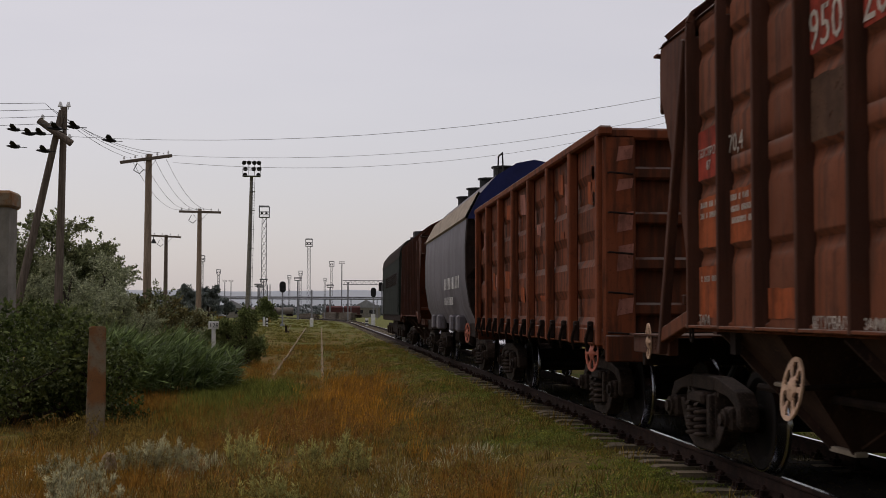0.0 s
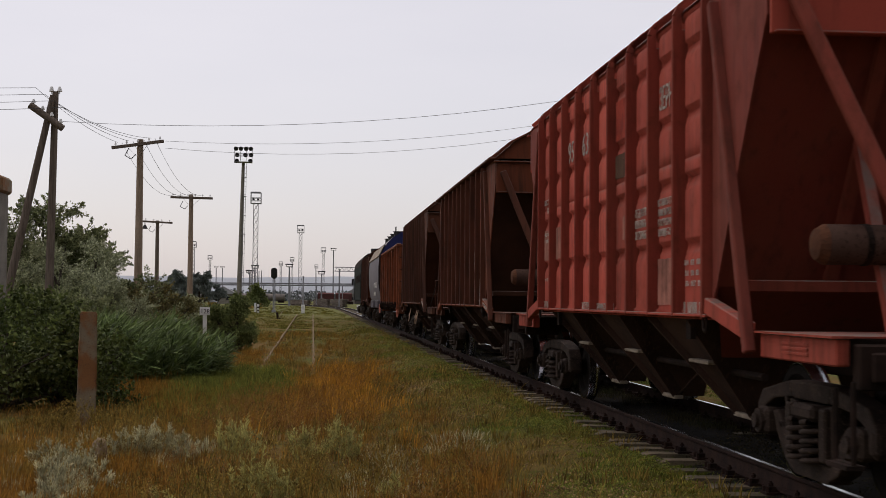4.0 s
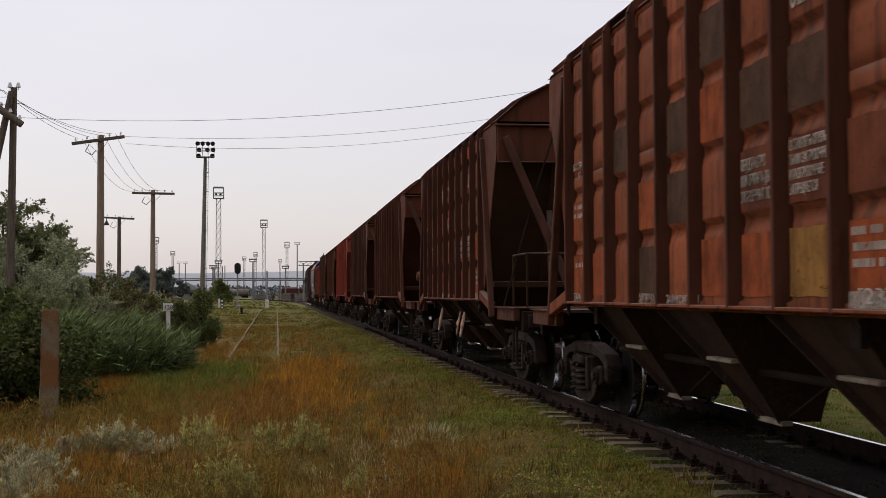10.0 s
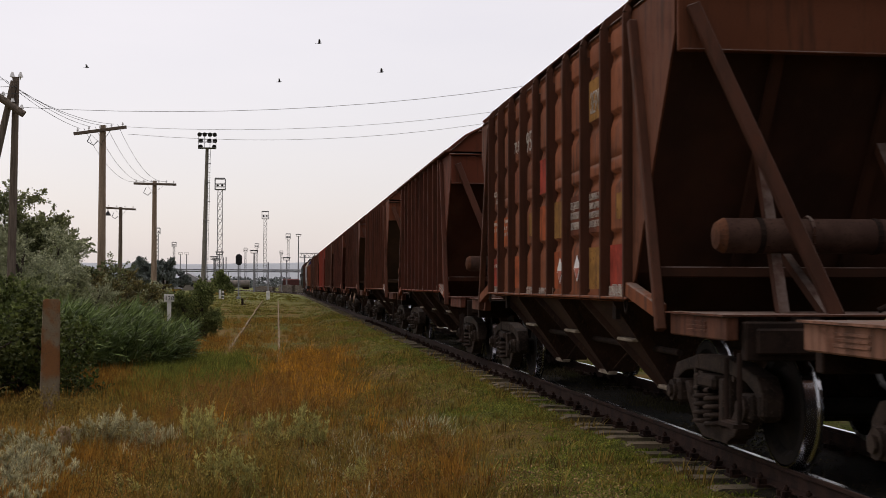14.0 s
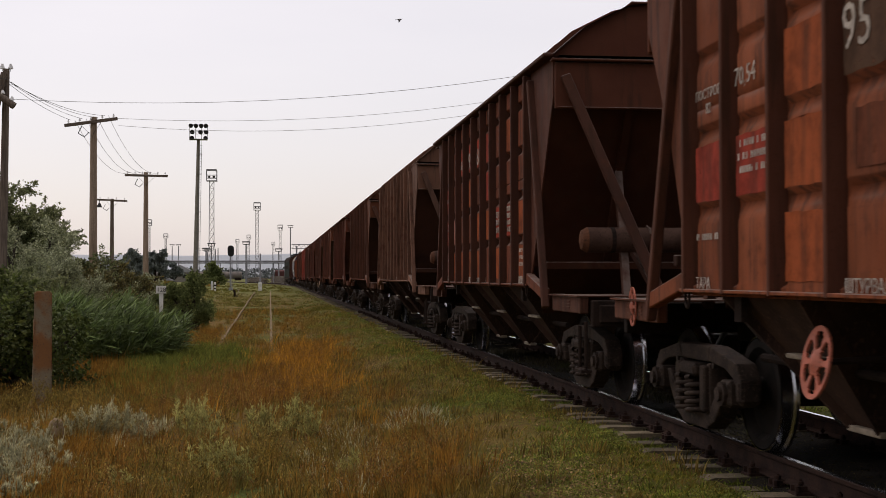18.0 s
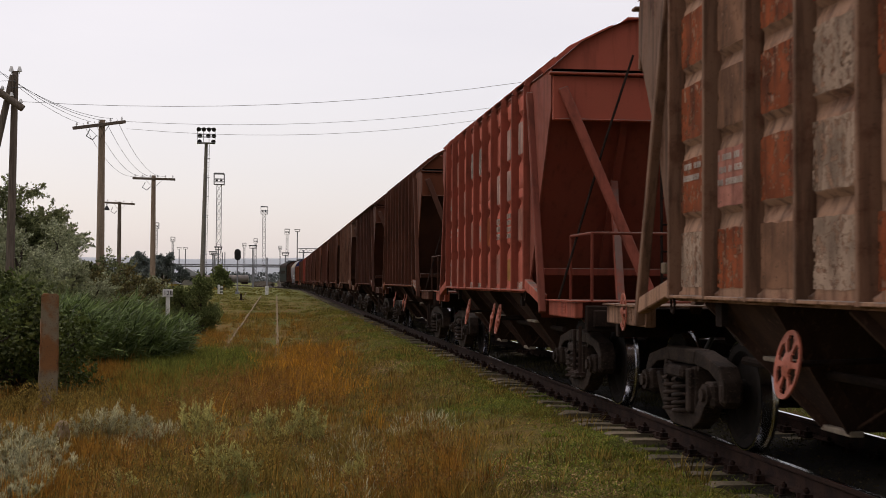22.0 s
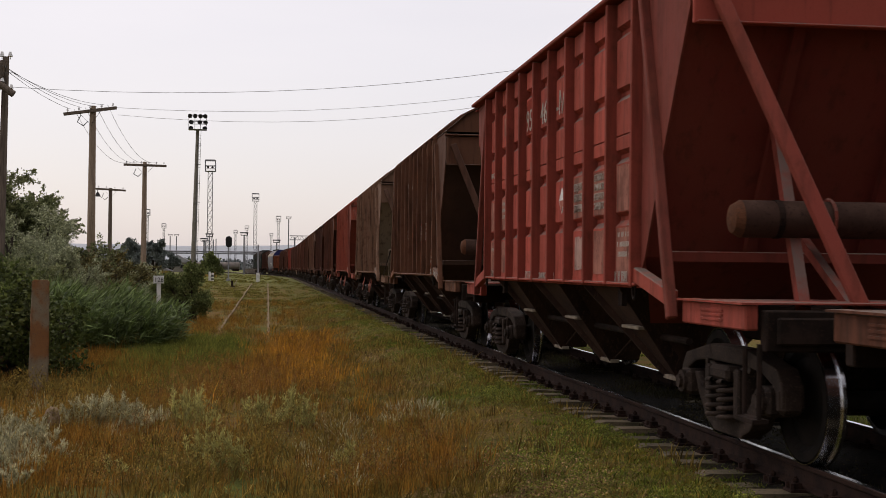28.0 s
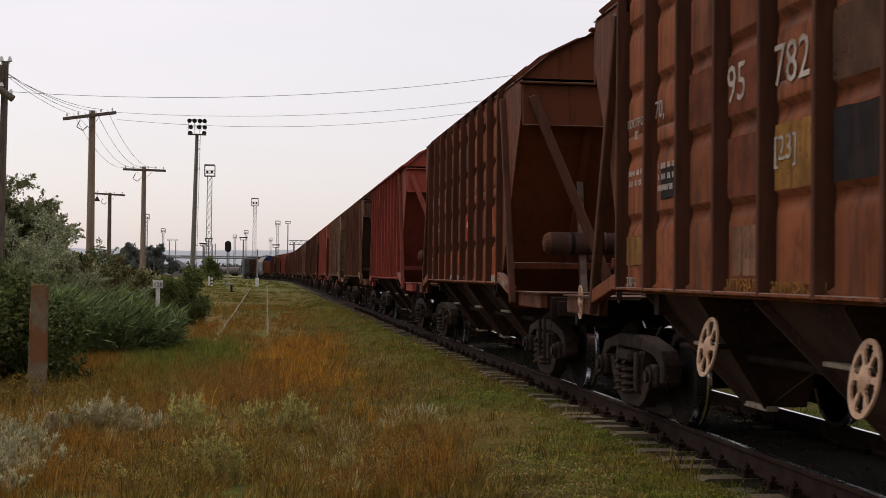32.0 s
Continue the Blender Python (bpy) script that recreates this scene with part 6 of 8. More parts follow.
def column_mast(x, y, top):
    g = empty("column_light", pose(askew(x, y), y, ground_z(x, y) - 0.05), "plain steel column light with a row of lamps on top", "light mast", "yard light masts")
    bm = B()
    k = 0.5 + y / 1000
    rod(bm, (0, 0, 0), (0, 0, top), 0.27 * k, 0.20 * k, n=10)
    part("column", bm, M_GALV, g)
    bm = B()
    box(bm, (0, 0, top), (2.0 * k, 0.4, 0.16), 0.04)
    box(bm, (0, 0, top + 0.7 * k), (2.3 * k, 0.5, 0.26), 0.05)
    for xx in (-0.9, 0.9):
        box(bm, (xx * k, 0, top + 0.35 * k), (0.12, 0.12, 0.7 * k))
    part("lamp_frame", bm, M_BLACK, g)


for x, y, top in ((10.2, 523, 21.2), (-57.8, 835, 20.9), (-53.9, 835, 20.9), (-18.0, 420, 9.5), (-13.2, 300, 7.5), (-12.0, 300, 8.6), (-4.2, 300, 9.0), (3.5, 330, 8.0)):
    column_mast(x, y, top)


# ---- signals, yard and distance ----
def signal(x, y, h, base_z):
    g = empty("colour_light_signal", pose(askew(x, y), y, ground_z(x, y) - 0.02), "black railway colour-light signal head on a slim mast", "railway signal", "signals")
    bm = B()
    rod(bm, (0, 0, 0), (0, 0, h - 1.0), 0.09, 0.08, n=10)
    box(bm, (0, 0, 0.15), (0.5, 0.5, 0.3), 0.03)
    part("mast", bm, M_GALV, g)
    bm = B()
    n = 20
    pts = [(0.38 * math.cos(2 * math.pi * i / n), -0.1, h - 0.75 + (0.28 if math.sin(2 * math.pi * i / n) > 0 else -0.28) + 0.38 * math.sin(2 * math.pi * i / n)) for i in range(n)]
    plate(bm, pts, 0.05, 1)
    back = part("backboard", bm, M_BLACK, g)
    for z in (h - 0.48, h - 1.02):
        bm = B()
        rod(bm, (0, -0.45, z), (0, -0.1, z), 0.16, n=12)
        part("lamp_hood", bm, M_BLACK, back)
    bm = B()
    for sx in (-0.18, 0.18):
        rod(bm, (sx, 0.15, 0.3), (sx, 0.15, h - 1.4), 0.015, n=4)
    for k in range(9):
        rod(bm, (-0.18, 0.15, 0.6 + 0.35 * k), (0.18, 0.15, 0.6 + 0.35 * k), 0.012, n=4)
    part("ladder", bm, M_GALV, g)


signal(-3.95, 155, 5.4, 0.1)
signal(7.88, 180, 5.2, 0.3)


def marker_post(x, y, h, w, dark):
    g = empty("marker_post", pose(askew(x, y), y, ground_z(x, y) - 0.03), "short white railway marker post with black bands", "marker post", "marker posts")
    bm = B()
    box(bm, (0, 0, h / 2), (w, w, h), 0.02)
    part("post", bm, M_WHITE, g)
    for k in range(dark):
        bm = B()
        box(bm, (0, 0, h * (0.3 + 0.35 * k)), (w + 0.008, w + 0.008, h * 0.16))
        part("black_band", bm, M_BLACK, g)


marker_post(6.9, 158, 1.5, 0.5, 0)
marker_post(6.1, 157, 1.0, 0.35, 2)
marker_post(-0.5, 150, 1.0, 0.4, 0)
marker_post(-5.6, 150, 1.0, 0.25, 2)
marker_post(-6.0, 152, 1.1, 0.25, 0)
for x, y, h in ((-0.5, 150.4, 4.3), (-8.5, 230, 6.5), (-8.1, 231, 6.6)):
    bm = B()
    rod(bm, (0, 0, 0), (0, 0, h), 0.10, 0.08, n=8)
    ob = part("slim_post", bm, M_GALV)
    ob.matrix_basis = pose(askew(x, y), y, ground_z(x, y) - 0.05)
    tagged(ob, "slim grey post standing beside the yard tracks", "post", "yard posts")


def gantry():
    g = empty("signal_gantry", pose(4.95, 260, -0.33), "grey steel lattice signal gantry across the yard tracks", "gantry")
    L0 = 11.5
    for x in (0.0, L0):
        bm = B()
        box(bm, (x, 0, 4.0), (0.30, 0.30, 8.0), 0.02)
        part("leg", bm, M_GALV, g)
    bm = B()
    for z in (7.5, 8.3):
        box(bm, (L0 / 2 - 0.3, 0, z), (L0 + 1.4, 0.16, 0.14))
    for k in range(14):
        x = -0.9 + k * 0.92
        beam(bm, (x, 0, 7.5), (x + 0.46, 0, 8.3), 0.07, 0.07)
        beam(bm, (x + 0.46, 0, 8.3), (x + 0.92, 0, 7.5), 0.07, 0.07)
    part("truss", bm, M_GALV, g)


gantry()
M_YELLOW = surface("faded_yellow_paint", (0.42, 0.27, 0.06), (0.34, 0.22, 0.06), 0.8, 0.0, 2.0, 20.0, 0.1)
M_BOXCAR = surface("faded_red_boxcar_paint", (0.094, 0.031, 0.028), (0.066, 0.024, 0.022), 0.8, 0.0, 0.5, 10.0, 0.1)
M_ROOF = surface("grey_sheet_roof", (0.30, 0.30, 0.31), (0.22, 0.22, 0.22), 0.8, 0.0, 0.5, 10.0, 0.1)


def hut(x, y, w, d, h, mat, label):
    g = empty("trackside_hut", pose(askew(x, y), y, ground_z(x, y) - 0.03), label, "hut", "yard buildings")
    bm = B()
    box(bm, (0, 0, h / 2), (w, d, h))
    wall = part("wall", bm, mat, g)
    bm = B()
    plate(bm, [(-w / 2 - 0.25, 0, h), (w / 2 + 0.25, 0, h), (0, 0, h + w * 0.28)], d + 0.5, 1)
    part("roof", bm, M_ROOF, g)
    for sx in (-0.22, 0.22):
        bm = B()
        box(bm, (sx * w, -d / 2 - 0.01, h * 0.58), (w * 0.22, 0.04, h * 0.34))
        part("window", bm, M_BLACK, g)


hut(-12.2, 170, 1.1, 1.0, 1.15, M_YELLOW, "small faded yellow trackside hut with dark windows")
hut(-8.9, 228, 2.2, 2.2, 1.9, M_YELLOW, "low yellow shed with a grey gabled roof")
hut(16.0, 420, 9.0, 6.0, 3.2, M_CONCRETE, "long low grey yard building with a gabled roof")
hut(-24.0, 380, 8.0, 6.0, 2.8, M_CONCRETE, "long low grey yard building with a gabled roof")


def boxcar(x, y, length, label):
    g = empty("parked_boxcar", pose(askew(x, y), y, ground_z(x, y) - 0.17), label, "freight wagon", "parked wagons")
    bm = B()
    box(bm, (0, 0, 2.2), (length, 2.8, 2.2), 0.05)
    part("body", bm, M_BOXCAR, g)
    bm = B()
    r = [(1.45, 3.28), (0.9, 3.62), (0, 3.75), (-0.9, 3.62), (-1.45, 3.28)]
    a = [bm.verts.new((-length / 2, p, z)) for p, z in r]
    b = [bm.verts.new((length / 2, p, z)) for p, z in r]
    for i in range(4):
        bm.faces.new((a[i], a[i + 1], b[i + 1], b[i]))
    bm.faces.new(a)
    bm.faces.new(b[::-1])
    part("roof", bm, M_BOXCAR, g)
    for k in range(6):
        bm = B()
        box(bm, (-length / 2 + length * (k + 0.5) / 6, -1.43, 2.2), (0.14, 0.08, 2.2))
        part("rib", bm, M_BOXCAR, g)
    for sx in (-1, 1):
        bm = B()
        box(bm, (sx * length * 0.33, 0, 0.6), (2.6, 2.2, 0.9), 0.1)
        part("bogie", bm, M_FRAME, g)


boxcar(5.6, 400, 5.0, "faded red boxcar parked across the yard")
boxcar(11.0, 400, 5.0, "faded red boxcar parked across the yard")
M_TANKCAR = surface("grimy_tank_paint", (0.20, 0.17, 0.15), (0.11, 0.095, 0.085), 0.7, 0.0, 0.4, 8.0, 0.1)


def tankcar(x, y):
    g = empty("parked_tank_wagon", pose(askew(x, y), y, ground_z(x, y) - 0.17), "dirty tank wagon parked in the yard", "freight wagon", "parked wagons")
    bm = B()
    turned(bm, [(-5.2, 0.3), (-5.1, 1.0), (-4.8, 1.4), (4.8, 1.4), (5.1, 1.0), (5.2, 0.3)], 18, pose(0, 0, 2.3))
    part("tank", bm, M_TANKCAR, g, smooth=True)
    bm = B()
    rod(bm, (0, 0, 3.5), (0, 0, 4.1), 0.5, n=12)
    part("dome", bm, M_BLACK, g)
    for sx in (-1, 1):
        bm = B()
        box(bm, (sx * 3.6, 0, 0.6), (2.6, 2.2, 0.9), 0.1)
        part("bogie", bm, M_FRAME, g)


for x in (-14.0, -26.0, -38.0):
    tankcar(x, 520)
for x in (-52, -63):
    boxcar(x, 520, 10.0, "faded red boxcar parked across the yard")


M_BEAM = surface("grey_weathered_beam", (0.170, 0.135, 0.105), (0.075, 0.058, 0.046), 0.95, 0.0, 1.5, 25.0, 0.4, 0.006, (0.05, 0.04, 0.03), (4, 0.3, 4))


def beam_stack(s, side, length, rows, layers, seed):
    """Long beams heaped in sagging layers on cross timbers, along the far side of the track."""
    m = along(s, side, 0)
    g = empty("beam_stack", m @ pose(0, 0, ground_z(m.translation.x, m.translation.y) - 0.02), "long weathered beams stacked in sagging layers beside the track", "beam stack", "stacks beside the track")
    r2 = random.Random(seed)
    for k in range(5):
        bm = B()
        box(bm, (0, (k / 4 - 0.5) * length * 0.8, 0.07), (rows * 0.42, 0.25, 0.16), 0.02)
        part("cross_timber", bm, M_BEAM, g)
    for k in range(layers):
        for i in range(rows):
            bm = B()
            n, y0, y1 = 6, -length * r2.uniform(0.40, 0.5), length * r2.uniform(0.40, 0.5)
            x = (i - (rows - 1) / 2) * 0.40 + r2.uniform(-0.08, 0.08)
            sag = r2.uniform(0.02, 0.14)
            for q in range(n):
                a, b = y0 + (y1 - y0) * q / n, y0 + (y1 - y0) * (q + 1) / n
                za, zb = (0.24 + 0.19 * k + sag * math.cos(9.4 * v / length) for v in (a, b))
                turn = math.degrees(math.atan2(zb - za, b - a))
                box(bm, (0, 0, 0), (0.24, (b - a) * 1.02, 0.15), 0.0, pose(x, (a + b) / 2, (za + zb) / 2, turn))
            part("beam", bm, M_BEAM, g)


beam_stack(274, 4.2, 26, 3, 8, 1)
beam_stack(304, 4.2, 26, 3, 8, 2)
beam_stack(343, 4.4, 34, 3, 6, 7)


def point_lever(x, y):
    """Hand lever of a set of points, low in the grass."""
    g = empty("point_lever", pose(x, y, ground_z(x, y)), "small black point lever with a pale handle in the grass", "point lever")
    part("base", box(B(), (0, 0, 0.04), (0.42, 0.28, 0.12), 0.02), M_FRAME, g)
    bm = B()
    box(bm, (-0.05, 0, 0.26), (0.18, 0.14, 0.34), 0.03)
    part("stand", bm, M_FRAME, g)
    bm = B()
    rod(bm, (0.10, 0, 0.16), (0.36, 0, 0.66), 0.030, n=8)
    part("handle", bm, M_SHELF, g)
    bm = B()
    rod(bm, (-0.08, -0.09, 0.46), (-0.08, 0.09, 0.46), 0.11, n=14)
    part("counterweight", bm, M_FRAME, g)


point_lever(-3.0, 110)


def pipeline():
    g = empty("elevated_pipeline", pose(-1.56, 300, 0), "long grey elevated pipeline on slim posts behind the yard", "pipeline")
    for z in (4.7, 5.1):
        bm = B()
        rod(bm, (-60, 0, z), (46, 0, z), 0.16, n=10)
        part("pipe", bm, M_GALV, g)
    for k in range(18):
        bm = B()
        box(bm, (-58 + 6 * k, 0, 2.2), (0.2, 0.2, 5.2))
        part("post", bm, M_GALV, g)


pipeline()
# distance haze is put into the hills' pale blue-grey base colours
M_FARHILL = surface("haze_tinted_hillside", (0.350, 0.372, 0.395), (0.300, 0.325, 0.345), 1.0, 0.0, 0.004, 0.03, 0.0, shift=False)
v, f = [], []
for i in range(81):
    x = -2000 + 50 * i
    h = 52 + 14 * noise.noise(Vector((x * 0.0016, 3.1, 0))) + 5 * noise.noise(Vector((x * 0.008, 1.1, 0)))
    v += [(x, 2500, -5), (x, 2500 + 120, h * 0.8), (x, 2500 + 500, h)]
    if i:
        b = 3 * i
        f += [(b - 3, b, b + 1, b - 2), (b - 2, b + 1, b + 2, b - 1)]
tagged(raw("backdrop_hills", v, f, M_FARHILL, smooth=True), "low hills on the horizon with haze in their colour", "hills", kind="structure")

# ---- plants ----
rs = np.random.RandomState(7)


def quads(name, base, u, w, mat, parent=None, label="", kind=""):
    """Leaves as folded lozenges: from base along u, w to each side."""
    n = len(base)
    mid = base + u * 0.5
    drop = np.cross(u, w)
    drop = drop / (np.linalg.norm(drop, axis=1, keepdims=True) + 1e-9) * np.linalg.norm(w, axis=1, keepdims=True) * 0.35
    v = np.empty((n, 4, 3))
    v[:, 0], v[:, 1], v[:, 2], v[:, 3] = base, mid + w - drop, base + u, mid - w - drop
    k = np.arange(n) * 4
    f = np.stack([np.stack([k, k + 1, k + 2], 1), np.stack([k, k + 2, k + 3], 1)], 1).reshape(-1, 3)
    me = bpy.data.meshes.new(name)
    me.from_pydata(v.reshape(-1, 3).tolist(), [], f.tolist())
    me.materials.append(mat)
    ob = new(name, me)
    ob.parent = parent
    if label or kind:
        tagged(ob, label, kind=kind)
    return ob


def unit(n, flat=0.6):
    d = rs.normal(size=(n, 3))
    d[:, 2] *= flat
    return d / np.linalg.norm(d, axis=1, keepdims=True)


def crown(name, clumps, n, size, mat, parent, narrow=0.35, shell=0.55, up=0.0):
    """Leaves in clumps (centre, radii), thickest towards each clump's skin."""
    vol = np.array([r[0] * r[1] * r[2] for _, r in clumps]) ** 0.75
    pick = rs.choice(len(clumps), n, p=vol / vol.sum())
    c = np.array([p for p, _ in clumps])[pick]
    r = np.array([q for _, q in clumps])[pick]
    d = unit(n, 1.0)
    k = shell + (1.08 - shell) * rs.rand(n, 1) ** 0.7
    pos = c + d * r * k
    size = size * rs.uniform(0.6, 1.35, (n, 1))
    u = unit(n) + d * 0.5 + np.array([0, 0, up])
    u = u / np.linalg.norm(u, axis=1, keepdims=True)
    w = np.cross(u, unit(n))
    w = w / (np.linalg.norm(w, axis=1, keepdims=True) + 1e-9)
    return quads(name, pos, u * size, w * size * narrow, mat, parent)


M_LEAF_DARK = leafy("dark_shrub_leaves", (0.052, 0.078, 0.018), (0.100, 0.126, 0.032), (0.078, 0.084, 0.024))
M_LEAF_GREEN = leafy("fresh_green_leaves", (0.110, 0.145, 0.042), (0.205, 0.235, 0.085), (0.150, 0.165, 0.058), 0.6, 0.4)
M_LEAF_TREE = leafy("elm_leaves", (0.125, 0.150, 0.062), (0.215, 0.235, 0.110), (0.190, 0.190, 0.092), 0.6, 0.45)
M_LEAF_SILVER = leafy("silver_oleaster_leaves", (0.270, 0.300, 0.175), (0.400, 0.420, 0.265), (0.235, 0.245, 0.130), 0.6, 0.35)
M_LEAF_BROWN = leafy("rust_tinged_leaves", (0.105, 0.098, 0.034), (0.175, 0.140, 0.050), (0.120, 0.125, 0.044))
# pale leaf colours with the haze over the yard already mixed in
M_LEAF_FAR = leafy("haze_paled_leaves", (0.165, 0.190, 0.175), (0.210, 0.235, 0.215), (0.180, 0.205, 0.190))
M_REED = leafy("reed_blades", (0.062, 0.102, 0.027), (0.150, 0.205, 0.066), (0.105, 0.140, 0.040), 0.5)
M_BARK = surface("grey_bark", (0.060, 0.046, 0.034), (0.035, 0.027, 0.020), 0.95, 0.0, 5.0, 30.0, 0.7, 0.02, None, (3, 3, 0.6))


def tree(name, x, y, z, h, spread_r, n, size, mat, label, seed, narrow=0.35, lobes=9, depth=0.7, low=0.25):
    """Tapered stems and limbs that carry clumps of leaves at uneven heights."""
    r2 = random.Random(seed)
    g = empty(name, pose(askew(x, y), y, z), label, "shrub" if h < 3 else "tree", "trackside thicket")
    h, spread_r = h * 0.94, spread_r * 0.88    # the twigs reach beyond the clumps
    if 30 < y < 70:
        n, size = int(n * 1.5), size * 0.78
    bm = B()
    clumps = []
    for k in range(lobes):
        a = 2 * math.pi * k / lobes + r2.uniform(-0.4, 0.4)
        out = spread_r * r2.uniform(0.25, 0.95)
        zz = h * r2.uniform(low, 0.86) * (1.05 - 0.35 * out / spread_r)
        tip = Vector((out * math.cos(a), out * math.sin(a) * depth, zz))
        elbow = Vector((tip.x * 0.35, tip.y * 0.35, zz * 0.5))
        t0 = 0.05 + 0.012 * h
        rod(bm, (r2.uniform(-0.2, 0.2), r2.uniform(-0.2, 0.2), 0), elbow, t0, t0 * 0.7, n=7)
        rod(bm, elbow, tip, t0 * 0.7, t0 * 0.25, n=6)
        for q in range(3):
            off = Vector((r2.uniform(-1, 1), r2.uniform(-1, 1) * depth, r2.uniform(-0.5, 0.9))) * spread_r * 0.30
            rod(bm, tip, tip + off, t0 * 0.25, t0 * 0.08, n=4)
            s2 = spread_r * r2.uniform(0.14, 0.26)
            clumps.append((tuple(tip + off), (s2, s2 * 0.9, s2 * r2.uniform(0.6, 0.95))))
        s2 = spread_r * r2.uniform(0.26, 0.40)
        clumps.append((tuple(tip), (s2, s2 * depth, min(s2 * 0.85, zz * 0.8))))
    part("trunk", bm, M_BARK, g)
    crown("crown", clumps, int(n * 0.45), size, mat, g, narrow, shell=0.25)
    # leafy twigs stand out of the clumps and break the outline
    k = 9 * len(clumps)
    pick = rs.randint(0, len(clumps), k)
    at = np.array([c for c, _ in clumps])[pick]
    wide = np.array([r for _, r in clumps])[pick]
    way = unit(k, 1.0) + np.array([0.0, 0.0, 0.55]) + at / np.array([spread_r, spread_r, h]) * 0.5
    way = way / np.linalg.norm(way, axis=1, keepdims=True)
    foot = at + way * wide * 0.55
    long = wide[:, :1] * rs.uniform(0.7, 1.5, (k, 1))
    m = int(n * 0.65)
    tw = rs.randint(0, k, m)
    t = rs.rand(m, 1) ** 0.8
    pos = foot[tw] + way[tw] * long[tw] * t + rs.normal(0, 1, (m, 3)) * long[tw] * 0.13 * (1.1 - t) + np.array([0, 0, -0.12]) * long[tw] * t ** 2
    u = way[tw] * 0.8 + unit(m, 0.8)
    u = u / np.linalg.norm(u, axis=1, keepdims=True)
    sz = size * rs.uniform(0.6, 1.3, (m, 1))
    w = np.cross(u, unit(m))
    w = w / (np.linalg.norm(w, axis=1, keepdims=True) + 1e-9)
    pos[:, 2] = np.maximum(pos[:, 2], 0.05)
    quads("twig_mass", pos, u * sz, w * sz * narrow, mat, g)
    return g


# the thicket: near shrubs, taller trees behind, silver oleaster between
tree("shrub", -5.4, 23.2, -0.32, 2.0, 1.9, 9000, 0.085, M_LEAF_DARK, "dense dark green shrub behind the concrete post", 11, low=0.12)
tree("shrub", -4.3, 23.8, -0.32, 1.75, 1.3, 6000, 0.08, M_LEAF_DARK, "dense dark green shrub behind the concrete post", 12, low=0.1)
tree("shrub", -7.3, 25.0, -0.32, 2.3, 2.0, 8000, 0.09, M_LEAF_DARK, "dense dark green shrub at the thicket's edge", 13, low=0.12)
tree("shrub", -4.9, 26.8, -0.32, 1.7, 1.4, 5000, 0.085, M_LEAF_DARK, "low dark shrub beside the reeds", 14, low=0.1)
tree("tree", -9.7, 49, -0.32, 6.6, 3.0, 24000, 0.115, M_LEAF_TREE, "bushy green tree with an open ragged crown", 21)
tree("tree", -12.8, 50, -0.32, 6.5, 3.2, 20000, 0.115, M_LEAF_TREE, "bushy green tree with an open ragged crown", 22)
tree("tree", -7.6, 50.5, -0.32, 4.0, 1.9, 9000, 0.11, M_LEAF_TREE, "bushy green tree with an open ragged crown", 23)
tree("tree", -8.4, 48.5, -0.32, 5.9, 2.1, 17000, 0.11, M_LEAF_TREE, "bushy green tree with an open ragged crown", 24)
tree("oleaster", -7.9, 44.5, -0.32, 4.5, 2.1, 17000, 0.105, M_LEAF_SILVER, "silvery green oleaster bush with narrow leaves", 31, 0.2)
tree("oleaster", -6.5, 45.5, -0.32, 3.2, 1.4, 8500, 0.10, M_LEAF_SILVER, "silvery green oleaster bush with narrow leaves", 32, 0.2)
tree("tree", -8.9, 46.6, -0.32, 5.3, 1.9, 14000, 0.11, M_LEAF_TREE, "bushy green tree with an open ragged crown", 25)
tree("oleaster", -7.0, 43.0, -0.32, 3.7, 1.7, 12000, 0.10, M_LEAF_SILVER, "silvery green oleaster bush with narrow leaves", 38, 0.2)
tree("shrub", -6.3, 47.5, -0.32, 3.0, 1.5, 9000, 0.10, M_LEAF_BROWN, "brownish shrub with reddening leaves", 39)
tree("shrub", -9.6, 38, -0.32, 2.6, 2.3, 6000, 0.11, M_LEAF_DARK, "dark green shrub in the thicket", 33)
tree("shrub", -7.0, 39, -0.32, 2.4, 1.7, 5500, 0.11, M_LEAF_TREE, "dark green shrub in the thicket", 34)
tree("shrub", -6.2, 58, -0.32, 2.9, 1.5, 4200, 0.12, M_LEAF_BROWN, "brownish shrub with reddening leaves", 35)
tree("shrub", -8.2, 62, -0.32, 2.6, 1.7, 3200, 0.13, M_LEAF_SILVER, "pale green shrub at the thicket's end", 36)
tree("shrub", -5.4, 63, -0.32, 2.3, 1.2, 3000, 0.12, M_LEAF_SILVER, "pale green shrub at the thicket's end", 37)
tree("shrub", -2.65, 49, -0.32, 2.5, 1.0, 12000, 0.080, M_LEAF_GREEN, "rounded green shrub beside the white sign", 41, lobes=14, low=0.12)
tree("shrub", -3.45, 50, -0.32, 1.9, 0.7, 4500, 0.080, M_LEAF_GREEN, "rounded green shrub beside the white sign", 42, low=0.12)
for k, (x, y, h, r) in enumerate(((-19.5, 212, 7.8, 2.4), (-17.2, 214, 7.2, 2.3), (-22.3, 216, 6.6, 2.2), (-15.2, 216, 6.2, 1.9), (-25.5, 150, 5.0, 1.6))):
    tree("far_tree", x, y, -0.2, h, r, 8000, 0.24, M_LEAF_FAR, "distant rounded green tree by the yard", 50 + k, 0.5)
tree("far_tree", -7.8, 205, -0.2, 5.2, 2.0, 4000, 0.26, M_LEAF_GREEN, "round bright green tree beside the light mast", 57, 0.5)
far = []
